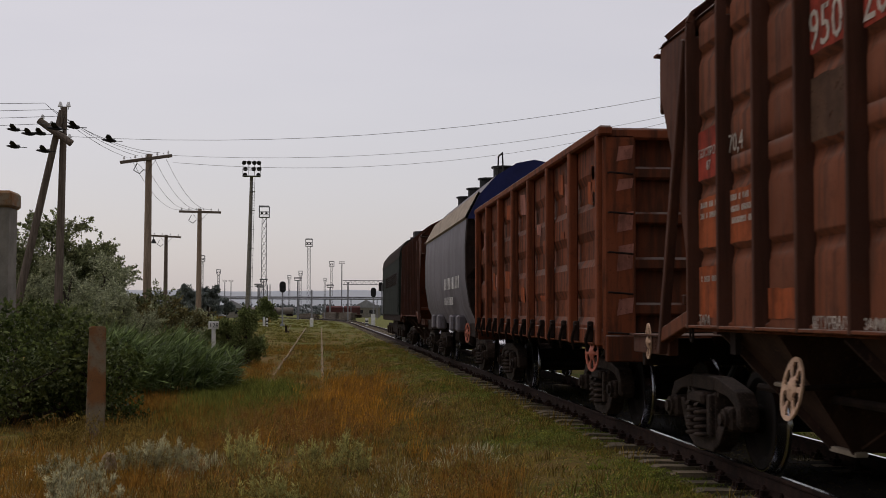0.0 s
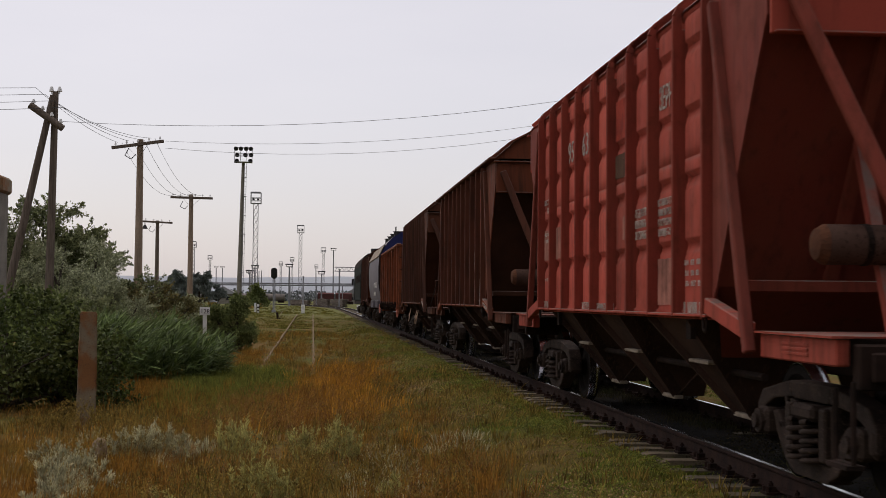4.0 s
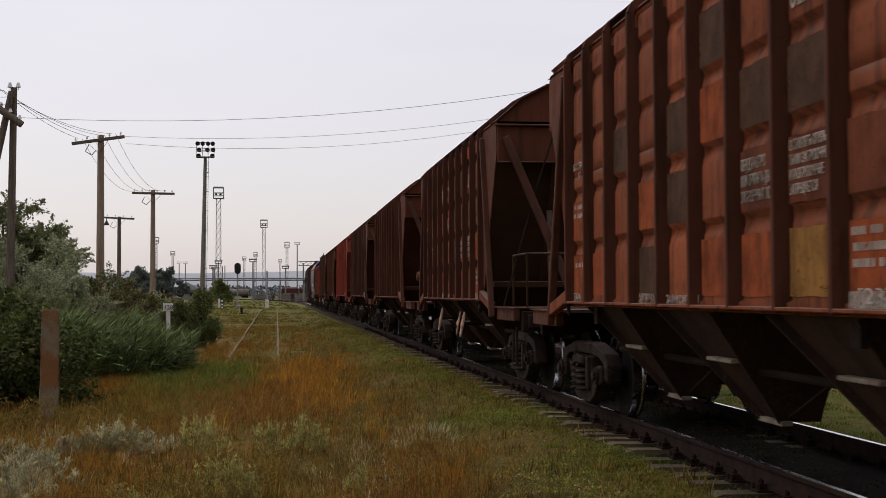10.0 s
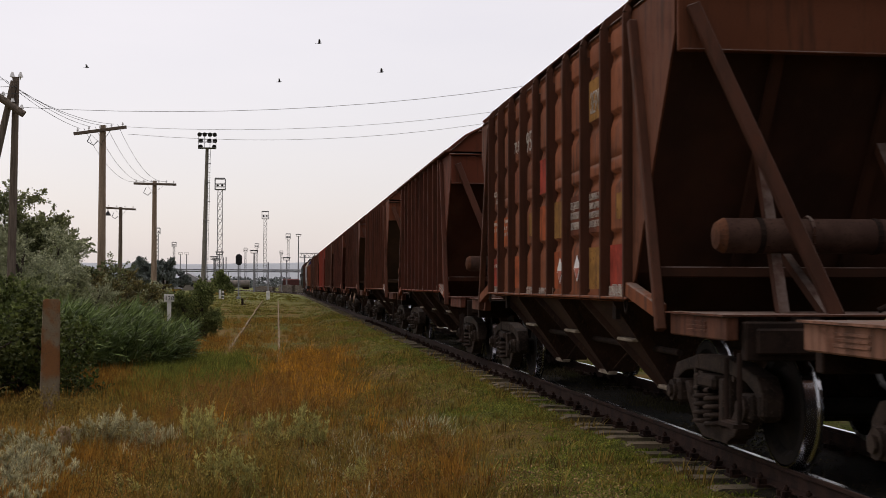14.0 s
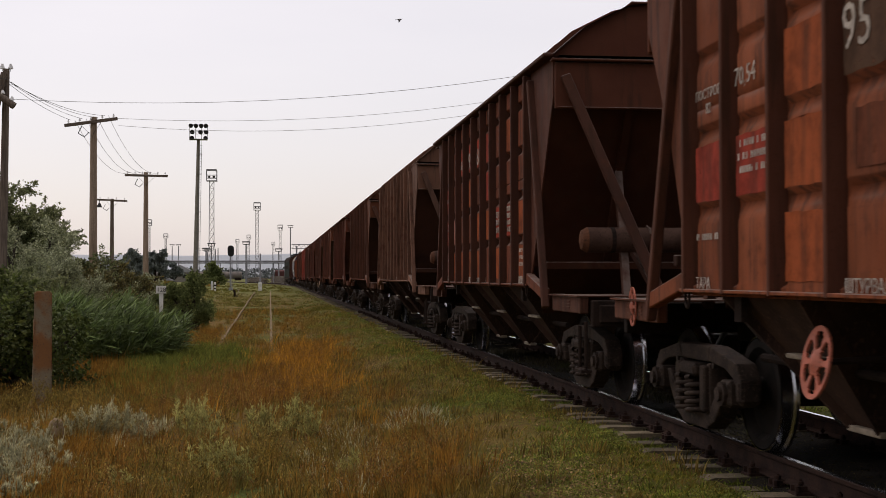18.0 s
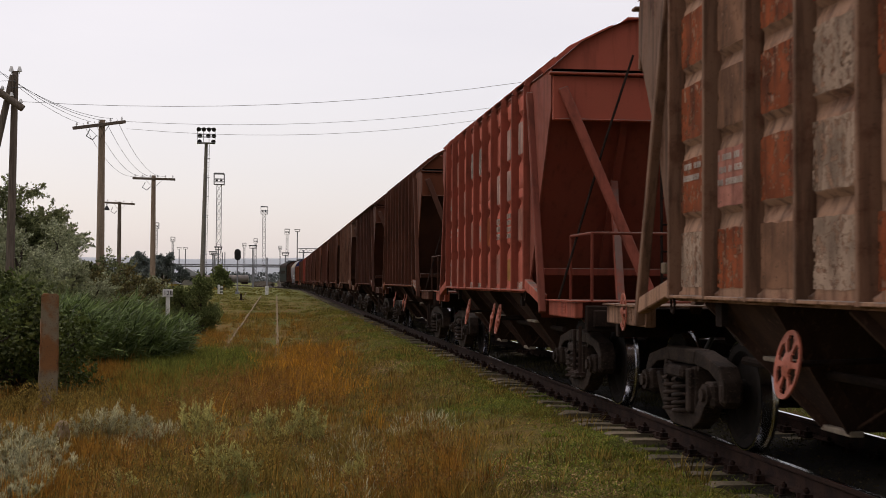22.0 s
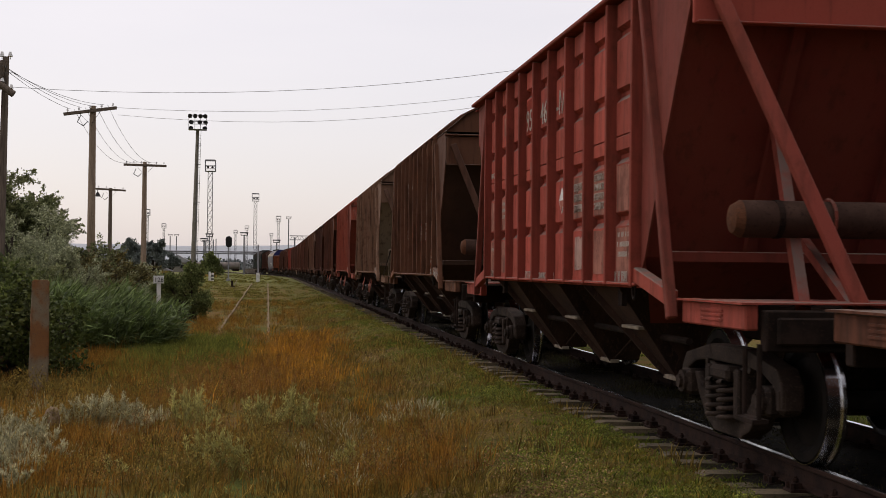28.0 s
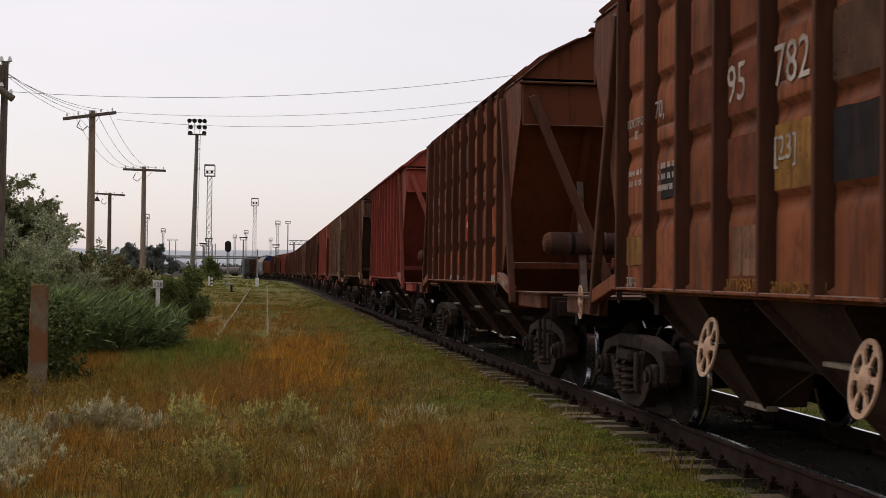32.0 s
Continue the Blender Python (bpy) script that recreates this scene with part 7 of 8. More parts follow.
for k in range(150):
    x, y = rs.uniform(-170, 170), rs.uniform(640, 900)
    s2 = rs.uniform(2.5, 5.5)
    far.append(((x, y, s2 * 0.5), (s2 * 1.8, s2, s2 * 0.7)))
# greyed leaf colours that carry the haze of the far distance
M_WOODS = leafy("haze_tinted_woods", (0.115, 0.130, 0.130), (0.150, 0.165, 0.162), (0.130, 0.145, 0.145))
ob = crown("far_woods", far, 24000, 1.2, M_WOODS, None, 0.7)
tagged(ob, "far belt of haze-tinted green trees beyond the yard", "woods", kind="stuff")


def blades(name, n, xr, yr, keep, h, w, lean, mat, label, per=22, spread_r=0.07):
    """Grass in tufts, thick where keep(x, y) says so; each tuft has its own height and the blades lean out of it."""
    m = n // per
    x, y = rs.uniform(*xr, m * 8), rs.uniform(*yr, m * 8)
    sel = np.nonzero(rs.rand(len(x)) < keep(x, y))[0][:m]
    x, y = x[sel], y[sel]
    m = len(x)
    tall = rs.uniform(*h, m) * rs.uniform(0.6, 1.0, m)
    ox, oy = rs.normal(0, spread_r, (m, per)), rs.normal(0, spread_r, (m, per))
    bx, by = (x[:, None] + ox).ravel(), (y[:, None] + oy).ravel()
    hh = (tall[:, None] * rs.uniform(0.45, 1.15, (m, per))).ravel()
    k = 1.0 / spread_r * lean * 0.35
    wind = rs.normal(0.06, 0.09, m)
    lx = ((ox * k + wind[:, None]) * hh.reshape(m, per) + rs.normal(0, 0.12, (m, per)) * hh.reshape(m, per)).ravel()
    ly = ((oy * k) * hh.reshape(m, per) + rs.normal(0, 0.12, (m, per)) * hh.reshape(m, per)).ravel()
    return blade_mesh(name, bx, by, hh, rs.uniform(*w, len(bx)), lx, ly, mat, label)


def blade_mesh(name, x, y, hh, ww, lx, ly, mat, label):
    n = len(x)
    z = ground_np(x, y) - 0.03
    a = rs.uniform(-0.9, 0.9, n)
    dx, dy = np.cos(a) * ww, np.sin(a) * ww
    v = np.empty((n, 5, 3))
    v[:, 0] = np.stack([x - dx, y - dy, z], 1)
    v[:, 1] = np.stack([x + dx, y + dy, z], 1)
    v[:, 2] = np.stack([x + lx * 0.35 + dx * 0.8, y + ly * 0.35 + dy * 0.8, z + hh * 0.58], 1)
    v[:, 3] = np.stack([x + lx * 0.35 - dx * 0.8, y + ly * 0.35 - dy * 0.8, z + hh * 0.58], 1)
    v[:, 4] = np.stack([x + lx, y + ly, z + hh * 0.97], 1)
    k = np.arange(n) * 5
    f = np.stack([np.stack([k, k + 1, k + 2], 1), np.stack([k, k + 2, k + 3], 1), np.stack([k + 3, k + 2, k + 4], 1)], 1).reshape(-1, 3)
    me = bpy.data.meshes.new(name)
    me.from_pydata(v.reshape(-1, 3).tolist(), [], f.tolist())
    me.materials.append(mat)
    ob = new(name, me)
    return tagged(ob, label, "grass", kind="stuff")


def lumps(x, y, s, seed):
    """Soft patches between 0 and 1 over the meadow."""
    out = np.zeros_like(x)
    r2 = np.random.RandomState(seed)
    for k in range(7):
        a, ph, fr = r2.uniform(0, 6.28), r2.uniform(0, 6.28), s * r2.uniform(0.6, 1.9)
        out += np.sin((x * np.cos(a) + y * np.sin(a) * 0.5) * fr + ph)
    return 1 / (1 + np.exp(-out * 1.3))


M_G_RUST = leafy("rust_dry_grass", (0.215, 0.094, 0.015), (0.375, 0.190, 0.034), (0.215, 0.142, 0.026), 0.8, 0.3)
M_G_ORANGE = leafy("orange_dry_grass", (0.450, 0.190, 0.018), (0.660, 0.330, 0.042), (0.380, 0.170, 0.020), 0.8, 0.3)
M_G_STRAW = leafy("straw_grass", (0.175, 0.116, 0.024), (0.310, 0.215, 0.054), (0.145, 0.112, 0.022), 0.8, 0.3)
M_G_GREEN = leafy("green_grass", (0.086, 0.123, 0.014), (0.173, 0.206, 0.031), (0.150, 0.150, 0.023), 0.7, 0.3)
M_G_PALE = leafy("silver_wormwood", (0.420, 0.405, 0.235), (0.580, 0.545, 0.345), (0.420, 0.380, 0.205), 0.8, 0.35)
M_G_OLIVE = leafy("olive_weed", (0.363, 0.341, 0.119), (0.495, 0.451, 0.166), (0.396, 0.341, 0.111), 0.8, 0.4)

# litter colours lowered to carry the shade between the rails
M_G_LITTER = leafy("track_litter", (0.030, 0.024, 0.011), (0.068, 0.053, 0.024), (0.042, 0.044, 0.015), 0.9, 0.2)
M_G_FAR = leafy("far_meadow_grass", (0.114, 0.114, 0.020), (0.188, 0.168, 0.036), (0.168, 0.114, 0.026), 0.8, 0.3)

M_G_LUSH = leafy("fresh_green_grass", (0.105, 0.128, 0.020), (0.190, 0.205, 0.038), (0.170, 0.160, 0.030), 0.7, 0.35)
M_G_MOSS = leafy("bright_sleeper_weeds", (0.085, 0.120, 0.016), (0.185, 0.215, 0.036), (0.120, 0.115, 0.026), 0.8, 0.3)
M_G_TURF = leafy("yellow_green_turf", (0.125, 0.128, 0.015), (0.245, 0.215, 0.034), (0.230, 0.150, 0.040), 0.8, 0.3)

side_of = lambda x, y: np.clip((3.65 - x) * 3, 0, 1)
rust_core = lambda x, y: np.exp(-((x - 0.75 - 0.01 * (y - 28)) / 0.62) ** 2 - ((y - 27.5) / 5.0) ** 2)
near = lambda y: np.clip((15.0 / y) ** 1.3, 0.04, 1)
green_left = lambda x, y: np.exp(-((x + 1.7) / 1.6) ** 2 - ((y - 30.5) / 5.5) ** 2)
verge = lambda x: np.clip((x - 1.5) / 1.2, 0, 1) * (x < 3.5)
clear_rail = lambda x, y: 1 - 0.97 * (y > 31) * (np.minimum(np.abs(x + 0.0013 * (y - 43)), np.abs(x + 1.52 + 0.0013 * (y - 43))) < 0.11)
blades("straw_grass", 90000, (-7.0, 3.6), (10.2, 75), lambda x, y: near(y) * clear_rail(x, y) * (0.25 + 0.75 * lumps(x, y, 0.9, 3)) * (1 - 0.7 * verge(x)) * (1 - 0.6 * green_left(x, y)), (0.10, 0.30), (0.0028, 0.0065), 0.8, M_G_STRAW, "dry straw-coloured grass")
blades("rust_grass", 105000, (-5.0, 2.3), (11, 70), lambda x, y: near(y) * clear_rail(x, y) * np.clip((2.1 - x) * 0.9, 0, 1) * np.clip((52 - y) / 18, 0.3, 1) * (0.06 + 0.94 * lumps(x, y, 0.8, 5) ** 1.6) * (1 - 0.85 * green_left(x, y)), (0.18, 0.42), (0.0017, 0.0038), 0.4, M_G_RUST, "rust-brown dry grass")
blades("orange_grass", 15000, (-1.8, 2.6), (15, 48), lambda x, y: rust_core(x, y) * (0.3 + 0.7 * lumps(x, y, 1.4, 8)), (0.28, 0.62), (0.0022, 0.005), 0.6, M_G_ORANGE, "patch of glowing orange dry grass")
blades("green_grass", 90000, (-5.2, 3.5), (9, 80), lambda x, y: near(y) * np.clip(0.08 + 0.80 * verge(x) * (0.35 + 0.65 * lumps(x, y, 1.1, 17)) + 1.3 * green_left(x, y), 0, 1) * (0.3 + 0.7 * lumps(x, y, 1.3, 9)), (0.04, 0.12), (0.003, 0.007), 1.1, M_G_GREEN, "short green grass along the track", 26, 0.06)
blades("green_patch", 26000, (-3.6, 0.2), (20, 37), lambda x, y: np.clip(1.5 * np.exp(-((x + 1.7) / 1.1) ** 2 - ((y - 28.5) / 6.0) ** 2) - 0.15, 0, 1) * (0.35 + 0.65 * lumps(x, y, 1.6, 27)) * clear_rail(x, y), (0.18, 0.42), (0.003, 0.007), 0.7, M_G_LUSH, "fresh green grass below the reeds")
blades("verge_turf", 110000, (1.2, 3.5), (9, 75), lambda x, y: near(y) * np.clip((x - 0.9) / 0.9, 0, 1) * (0.35 + 0.65 * lumps(x, y, 1.9, 37)), (0.025, 0.085), (0.005, 0.012), 1.3, M_G_TURF, "yellow-green turf along the sleepers", 16, 0.045)
blades("dry_verge", 22000, (1.4, 3.5), (9, 60), lambda x, y: near(y) * (0.2 + 0.8 * (1 - lumps(x, y, 1.1, 17))), (0.03, 0.13), (0.0025, 0.006), 1.2, M_G_STRAW, "short dry turf beside the sleepers", 26, 0.06)
blades("verge_grass", 70000, (3.15, 4.0), (9, 60), lambda x, y: np.clip(0.30 + (y - 14) / 9, 0.30, 1) * near(y) * lumps(x, y, 2.4, 12) ** 2, (0.02, 0.07), (0.005, 0.011), 1.2, M_G_MOSS, "green grass creeping over the sleeper ends", 30, 0.09)
blades("far_grass", 36000, (-9.0, 3.5), (60, 150), lambda x, y: (70 / y) ** 1.5 * clear_rail(x, y) * (0.3 + 0.7 * lumps(x, y, 0.5, 41)) * (x < 3.3), (0.06, 0.20), (0.006, 0.014), 0.8, M_G_FAR, "distant yellow-green meadow grass", 20, 0.16)
blades("yard_turf", 16000, (-14, 3.2), (140, 290), lambda x, y: (150 / y) ** 1.2 * (0.2 + 0.8 * lumps(x, y, 0.3, 43)) * (x < 2.6 - np.clip(y - 185, 0, 200) ** 2 / 1800), (0.08, 0.22), (0.02, 0.05), 0.7, M_G_FAR, "rough green turf in the yard")
blades("track_weeds", 22000, (4.3, 5.5), (9, 60), lambda x, y: near(y) * lumps(x, y, 1.5, 14) ** 2, (0.05, 0.22), (0.0025, 0.005), 0.8, M_G_LITTER, "sparse dry weeds between the rails")
blades("far_side_grass", 26000, (6.4, 9.5), (8, 60), lambda x, y: near(y), (0.05, 0.12), (0.004, 0.008), 0.7, M_G_GREEN, "green grass beyond the far rail")


def seed_heads(name, n, xr, yr, keep, h, size, mat, label, per=9):
    """Loose panicles of small seeds on thin stalks that stand over the grass."""
    x, y = rs.uniform(*xr, n * 8), rs.uniform(*yr, n * 8)
    sel = np.nonzero(rs.rand(len(x)) < keep(x, y))[0][:n]
    x, y = x[sel], y[sel]
    n = len(x)
    hh = rs.uniform(*h, n)
    lean = rs.normal(0.03, 0.10, (n, 2)) * hh[:, None]
    z = ground_np(x, y)
    t = rs.uniform(0.62, 1.0, (n, per))
    px = x[:, None] + lean[:, :1] * t + rs.normal(0, 0.012, (n, per))
    py = y[:, None] + lean[:, 1:] * t + rs.normal(0, 0.012, (n, per))
    pz = z[:, None] + hh[:, None] * t
    base = np.stack([px, py, pz], 2).reshape(-1, 3)
    k = len(base)
    u = unit(k, 1.0) * 0.8 + np.array([0.1, 0, 0.9])
    u = u / np.linalg.norm(u, axis=1, keepdims=True) * size * rs.uniform(0.6, 1.4, (k, 1))
    w = np.cross(u, unit(k))
    w = w / (np.linalg.norm(w, axis=1, keepdims=True) + 1e-9) * size * 0.28
    return tagged(quads(name, base, u, w, mat), label, "grass", kind="stuff")


def herb_mat(name, n, xr, yr, keep, lift, size, mat, label):
    """A mat of small flat leaves close to the soil."""
    x, y = rs.uniform(*xr, n * 6), rs.uniform(*yr, n * 6)
    sel = np.nonzero(rs.rand(len(x)) < keep(x, y))[0][:n]
    x, y = x[sel], y[sel]
    k = len(x)
    base = np.stack([x, y, ground_np(x, y) + rs.uniform(0.0, lift, k) * lumps(x, y, 3.2, 61)], 1)
    u = unit(k, 0.5) + np.array([0, 0, 0.35])
    u = u / np.linalg.norm(u, axis=1, keepdims=True) * size * rs.uniform(0.5, 1.5, (k, 1))
    w = np.cross(u, np.array([0, 0, 1.0]) + unit(k) * 0.6)
    w = w / (np.linalg.norm(w, axis=1, keepdims=True) + 1e-9) * size * 0.4
    return tagged(quads(name, base, u, w, mat), label, "grass", kind="stuff")


M_G_SEED = leafy("rust_seed_heads", (0.230, 0.105, 0.032), (0.360, 0.200, 0.070), (0.180, 0.080, 0.024), 0.8, 0.3)
M_G_CLOVER = leafy("low_clover", (0.110, 0.145, 0.018), (0.235, 0.250, 0.044), (0.175, 0.165, 0.032), 0.7, 0.25)
M_G_THATCH = leafy("dry_thatch", (0.210, 0.130, 0.060), (0.390, 0.260, 0.130), (0.165, 0.098, 0.042), 0.9, 0.2)
herb_mat("track_litter", 16000, (3.95, 5.75), (9, 45), lambda x, y: near(y) * (0.2 + 0.8 * lumps(x, y, 2.6, 53)), 0.05, 0.030, M_G_LITTER, "brown litter and low weeds on the track bed")
seed_heads("rust_panicles", 2600, (-4.6, 2.0), (10.5, 34), lambda x, y: near(y) * np.clip((2.0 - x) * 0.9, 0, 1) * (0.1 + 0.9 * lumps(x, y, 0.9, 5)) * (1 - 0.9 * green_left(x, y)) * (x > -1.6 + 0.0 * y), (0.22, 0.40), 0.018, M_G_SEED, "rust-brown seed heads over the dry grass")
seed_heads("straw_panicles", 1500, (-3.6, 1.4), (10.5, 20), lambda x, y: near(y) * lumps(x, y, 1.6, 71) ** 2, (0.30, 0.52), 0.022, M_G_STRAW, "pale straw seed heads over the dry grass")
herb_mat("verge_clover", 100000, (1.3, 3.6), (9, 55), lambda x, y: near(y) * (0.08 + 0.92 * lumps(x, y, 1.7, 47) ** 1.5) * np.clip((x - 1.2) / 1.2, 0.1, 1), 0.06, 0.017, M_G_CLOVER, "low clover and knotgrass on the verge")
herb_mat("verge_thatch", 45000, (0.2, 3.1), (9, 45), lambda x, y: near(y) * (1 - lumps(x, y, 1.2, 47)) ** 1.3 * np.exp(-((x - 1.7) / 0.9) ** 2), 0.06, 0.022, M_G_THATCH, "brown dead leaves matted in the turf")


def plume(cx, cy, stems, h, r, mat, name, label, category="weed", leaf=0.034, per=42):
    """A feathery weed: leaning stems set with small leaflets."""
    g = empty(name, pose(cx, cy, float(ground_np(np.array([cx]), np.array([cy]))[0]) - 0.03), label, category, "weeds in the grass")
    bm = B()
    base, us, ws = [], [], []
    for k in range(stems):
        a, o = rs.uniform(0, 6.28), r * rs.rand() ** 0.6
        b = Vector((0.4 * o * math.cos(a), 0.4 * o * math.sin(a), 0))
        hh = h * rs.uniform(0.5, 1.05) * (1 - 0.3 * o / r)
        tip = Vector((o * math.cos(a) + 0.10 * hh, o * math.sin(a), hh))
        rod(bm, b, b.lerp(tip, 0.6), 0.005, 0.003, n=4)
        rod(bm, b.lerp(tip, 0.6), tip, 0.003, 0.0015, n=4)
        # side sprays near the top, each a short feather
        sprays = [(b.lerp(tip, 0.55), tip)]
        for q in range(5):
            f0 = b.lerp(tip, rs.uniform(0.35, 0.85))
            turn = rs.uniform(0, 6.28)
            sprays.append((f0, f0 + Vector((math.cos(turn) * 0.5, math.sin(turn) * 0.5, 1.0)) * hh * rs.uniform(0.12, 0.26)))
        for f0, f1 in sprays:
            m = max(per // 6, 4)
            t = rs.rand(m)
            pts = np.array(f0)[None] + (np.array(f1) - np.array(f0))[None] * t[:, None]
            axis = np.array((f1 - f0).normalized())
            d = unit(m, 0.8) * 0.7 + axis[None]
            d = d / np.linalg.norm(d, axis=1, keepdims=True)
            ln = leaf * (1.25 - 0.7 * t[:, None]) * rs.uniform(0.7, 1.4, (m, 1))
            w = np.cross(d, unit(m))
            w = w / (np.linalg.norm(w, axis=1, keepdims=True) + 1e-9)
            base.append(pts)
            us.append(d * ln * 1.5)
            ws.append(w * ln * 0.15)
    tagged(part("stem", bm, mat, g), kind="stuff")
    quads("foliage", np.concatenate(base), np.concatenate(us), np.concatenate(ws), mat, g)
    return g


for x, y, st, h, r in ((-0.98, 15.9, 24, 0.80, 0.30), (-0.80, 15.6, 14, 0.58, 0.24), (-0.58, 12.5, 22, 0.72, 0.28), (-0.32, 12.2, 16, 0.60, 0.26), (-0.08, 15.8, 22, 0.55, 0.36), (0.30, 16.0, 22, 0.66, 0.26), (0.48, 15.6, 12, 0.50, 0.22), (0.72, 12.5, 8, 0.40, 0.14), (-1.42, 12.4, 6, 0.34, 0.14)):
    plume(x, y, st, h, r, M_G_OLIVE, "olive_weed", "feathery olive-grey weed standing in dry grass", per=54)
for x, y, st, h, r in ((-2.62, 14.5, 34, 0.36, 0.34), (-2.60, 13.6, 38, 0.33, 0.32), (-2.40, 14.0, 34, 0.33, 0.28), (-2.42, 13.0, 36, 0.30, 0.28), (-2.45, 12.3, 30, 0.26, 0.26), (-2.22, 12.5, 24, 0.24, 0.22), (-2.25, 11.8, 20, 0.22, 0.22), (-2.12, 13.3, 14, 0.26, 0.20), (-3.0, 15.2, 24, 0.38, 0.32), (-2.05, 15.9, 34, 0.46, 0.30), (-1.78, 16.0, 28, 0.42, 0.28), (-2.3, 15.8, 22, 0.40, 0.24), (-1.5, 15.7, 12, 0.32, 0.22)):
    plume(x, y, st, h * 1.3, r, M_G_PALE, "wormwood_clump", "pale silvery wormwood clump in dry grass", per=80, leaf=0.032)
for x, y, st, h, r in ((-3.62, 19.7, 22, 0.55, 0.34), (-3.15, 19.6, 16, 0.42, 0.28), (-4.0, 19.4, 18, 0.50, 0.34)):
    plume(x, y, st, h, r, M_G_STRAW, "dry_weed", "dry straw-brown weed at the foot of the concrete post", per=54)
pale_at = lambda x, y: np.clip(np.exp(-((x + 2.9) / 0.75) ** 2 - ((y - 14.6) / 1.3) ** 2) + 0.9 * np.exp(-((x + 1.75) / 0.42) ** 2 - ((y - 16.4) / 0.7) ** 2) + 0.5 * np.exp(-((x + 2.6) / 0.9) ** 2 - ((y - 17.8) / 0.8) ** 2), 0, 1)
blades("wormwood", 3500, (-4.6, -1.1), (12.2, 19.5), lambda x, y: pale_at(x, y) * (0.15 + 0.85 * lumps(x, y, 3.0, 22)), (0.14, 0.30), (0.003, 0.006), 0.6, M_G_PALE, "pale silvery wormwood in loose tufts", 40, 0.075)
blades("grey_herb", 2000, (0.4, 2.2), (11.5, 17), lambda x, y: lumps(x, y, 2.2, 31) ** 3, (0.10, 0.24), (0.003, 0.006), 1.0, M_G_PALE, "thin grey herbs in the turf", 22, 0.08)


def reeds(n, label):
    """A leaning reed bed: stalks that carry long arched blades."""
    g = empty("reed_bed", pose(0, 0, 0), label, "reeds")
    cx, cy = rs.uniform(-1, 1, n), rs.uniform(-1, 1, n)
    x = -3.85 + 1.65 * cx + 0.5 * cy
    y = 31.5 + 2.4 * cy
    keep = (cx ** 2 + cy ** 2) < 1
    x, y, cx, cy = x[keep], y[keep], cx[keep], cy[keep]
    m = len(x)
    top = 1.42 - 0.62 * np.clip(cx, 0, 1) - 0.15 * cy ** 2 + 0.12 * np.sin(7 * cx + 3 * cy)
    z0 = ground_np(x, y)
    per = 10
    t = rs.uniform(0.2, 1.0, (m, per))
    base = np.stack([x[:, None] + 0.10 * t, np.broadcast_to(y[:, None], t.shape), z0[:, None] + top[:, None] * t * rs.uniform(0.9, 1.05, (m, 1))], 2).reshape(-1, 3)
    k = len(base)
    a = rs.normal(0.3, 1.0, k)
    d = np.stack([np.cos(a), np.sin(a) * 0.7, rs.uniform(-0.45, 1.3, k)], 1)
    d = d / np.linalg.norm(d, axis=1, keepdims=True)
    ln = rs.uniform(0.22, 0.50, (k, 1))
    w = np.cross(d, np.array([0, 0, 1.0]) + unit(k) * 0.5)
    w = w / (np.linalg.norm(w, axis=1, keepdims=True) + 1e-9)
    quads("leaves", base, d * ln, w * 0.018, M_REED, g)
    bm = B()
    for i in range(0, m, 2):
        rod(bm, (x[i], y[i], z0[i] - 0.05), (x[i] + 0.10, y[i], z0[i] + top[i]), 0.008, 0.004, n=3, caps=False)
    part("stalk_mass", bm, M_REED, g, "upright green stalks")


reeds(1050, "dense bed of green reeds bending to one side")


# ---- crows ----
M_CROW = surface("black_feathers", (0.012, 0.012, 0.014), (0.020, 0.019, 0.020), 0.6)
BIRDS = []


def crow(rows, s=1.0):
    """A flying crow: body, two wings and tail; rows give its way."""
    g = empty("crow", Matrix(), "black crow on the wing against the sky", "bird", "crows")
    bm = B()
    turned(bm, [(-0.20, 0.01), (-0.12, 0.05), (0.0, 0.065), (0.10, 0.05), (0.15, 0.04), (0.20, 0.03), (0.26, 0.004)], 10)
    plate(bm, [(-0.18, -0.03, 0), (-0.36, -0.07, 0.01), (-0.38, 0.07, 0.01), (-0.18, 0.03, 0)], 0.012, 2)
    bmesh.ops.transform(bm, matrix=Matrix.Diagonal((s, s, s, 1)), verts=bm.verts[:])
    part("body", bm, M_CROW, g)
    wings = []
    for sy in (-1, 1):
        bm = B()
        plate(bm, [(0.09, 0.0, 0), (0.11, sy * 0.20, 0.0), (0.03, sy * 0.46, 0), (-0.06, sy * 0.44, 0), (-0.08, sy * 0.22, 0), (-0.10, 0.0, 0)], 0.012, 2)
        bmesh.ops.transform(bm, matrix=Matrix.Diagonal((s, s, s, 1)), verts=bm.verts[:])
        w = part("wing", bm, M_CROW, g)
        w.matrix_basis = pose(0, sy * 0.03 * s, 0.02 * s)
        wings.append((w, sy))
    BIRDS.append((g, rows, wings, s))
    return g


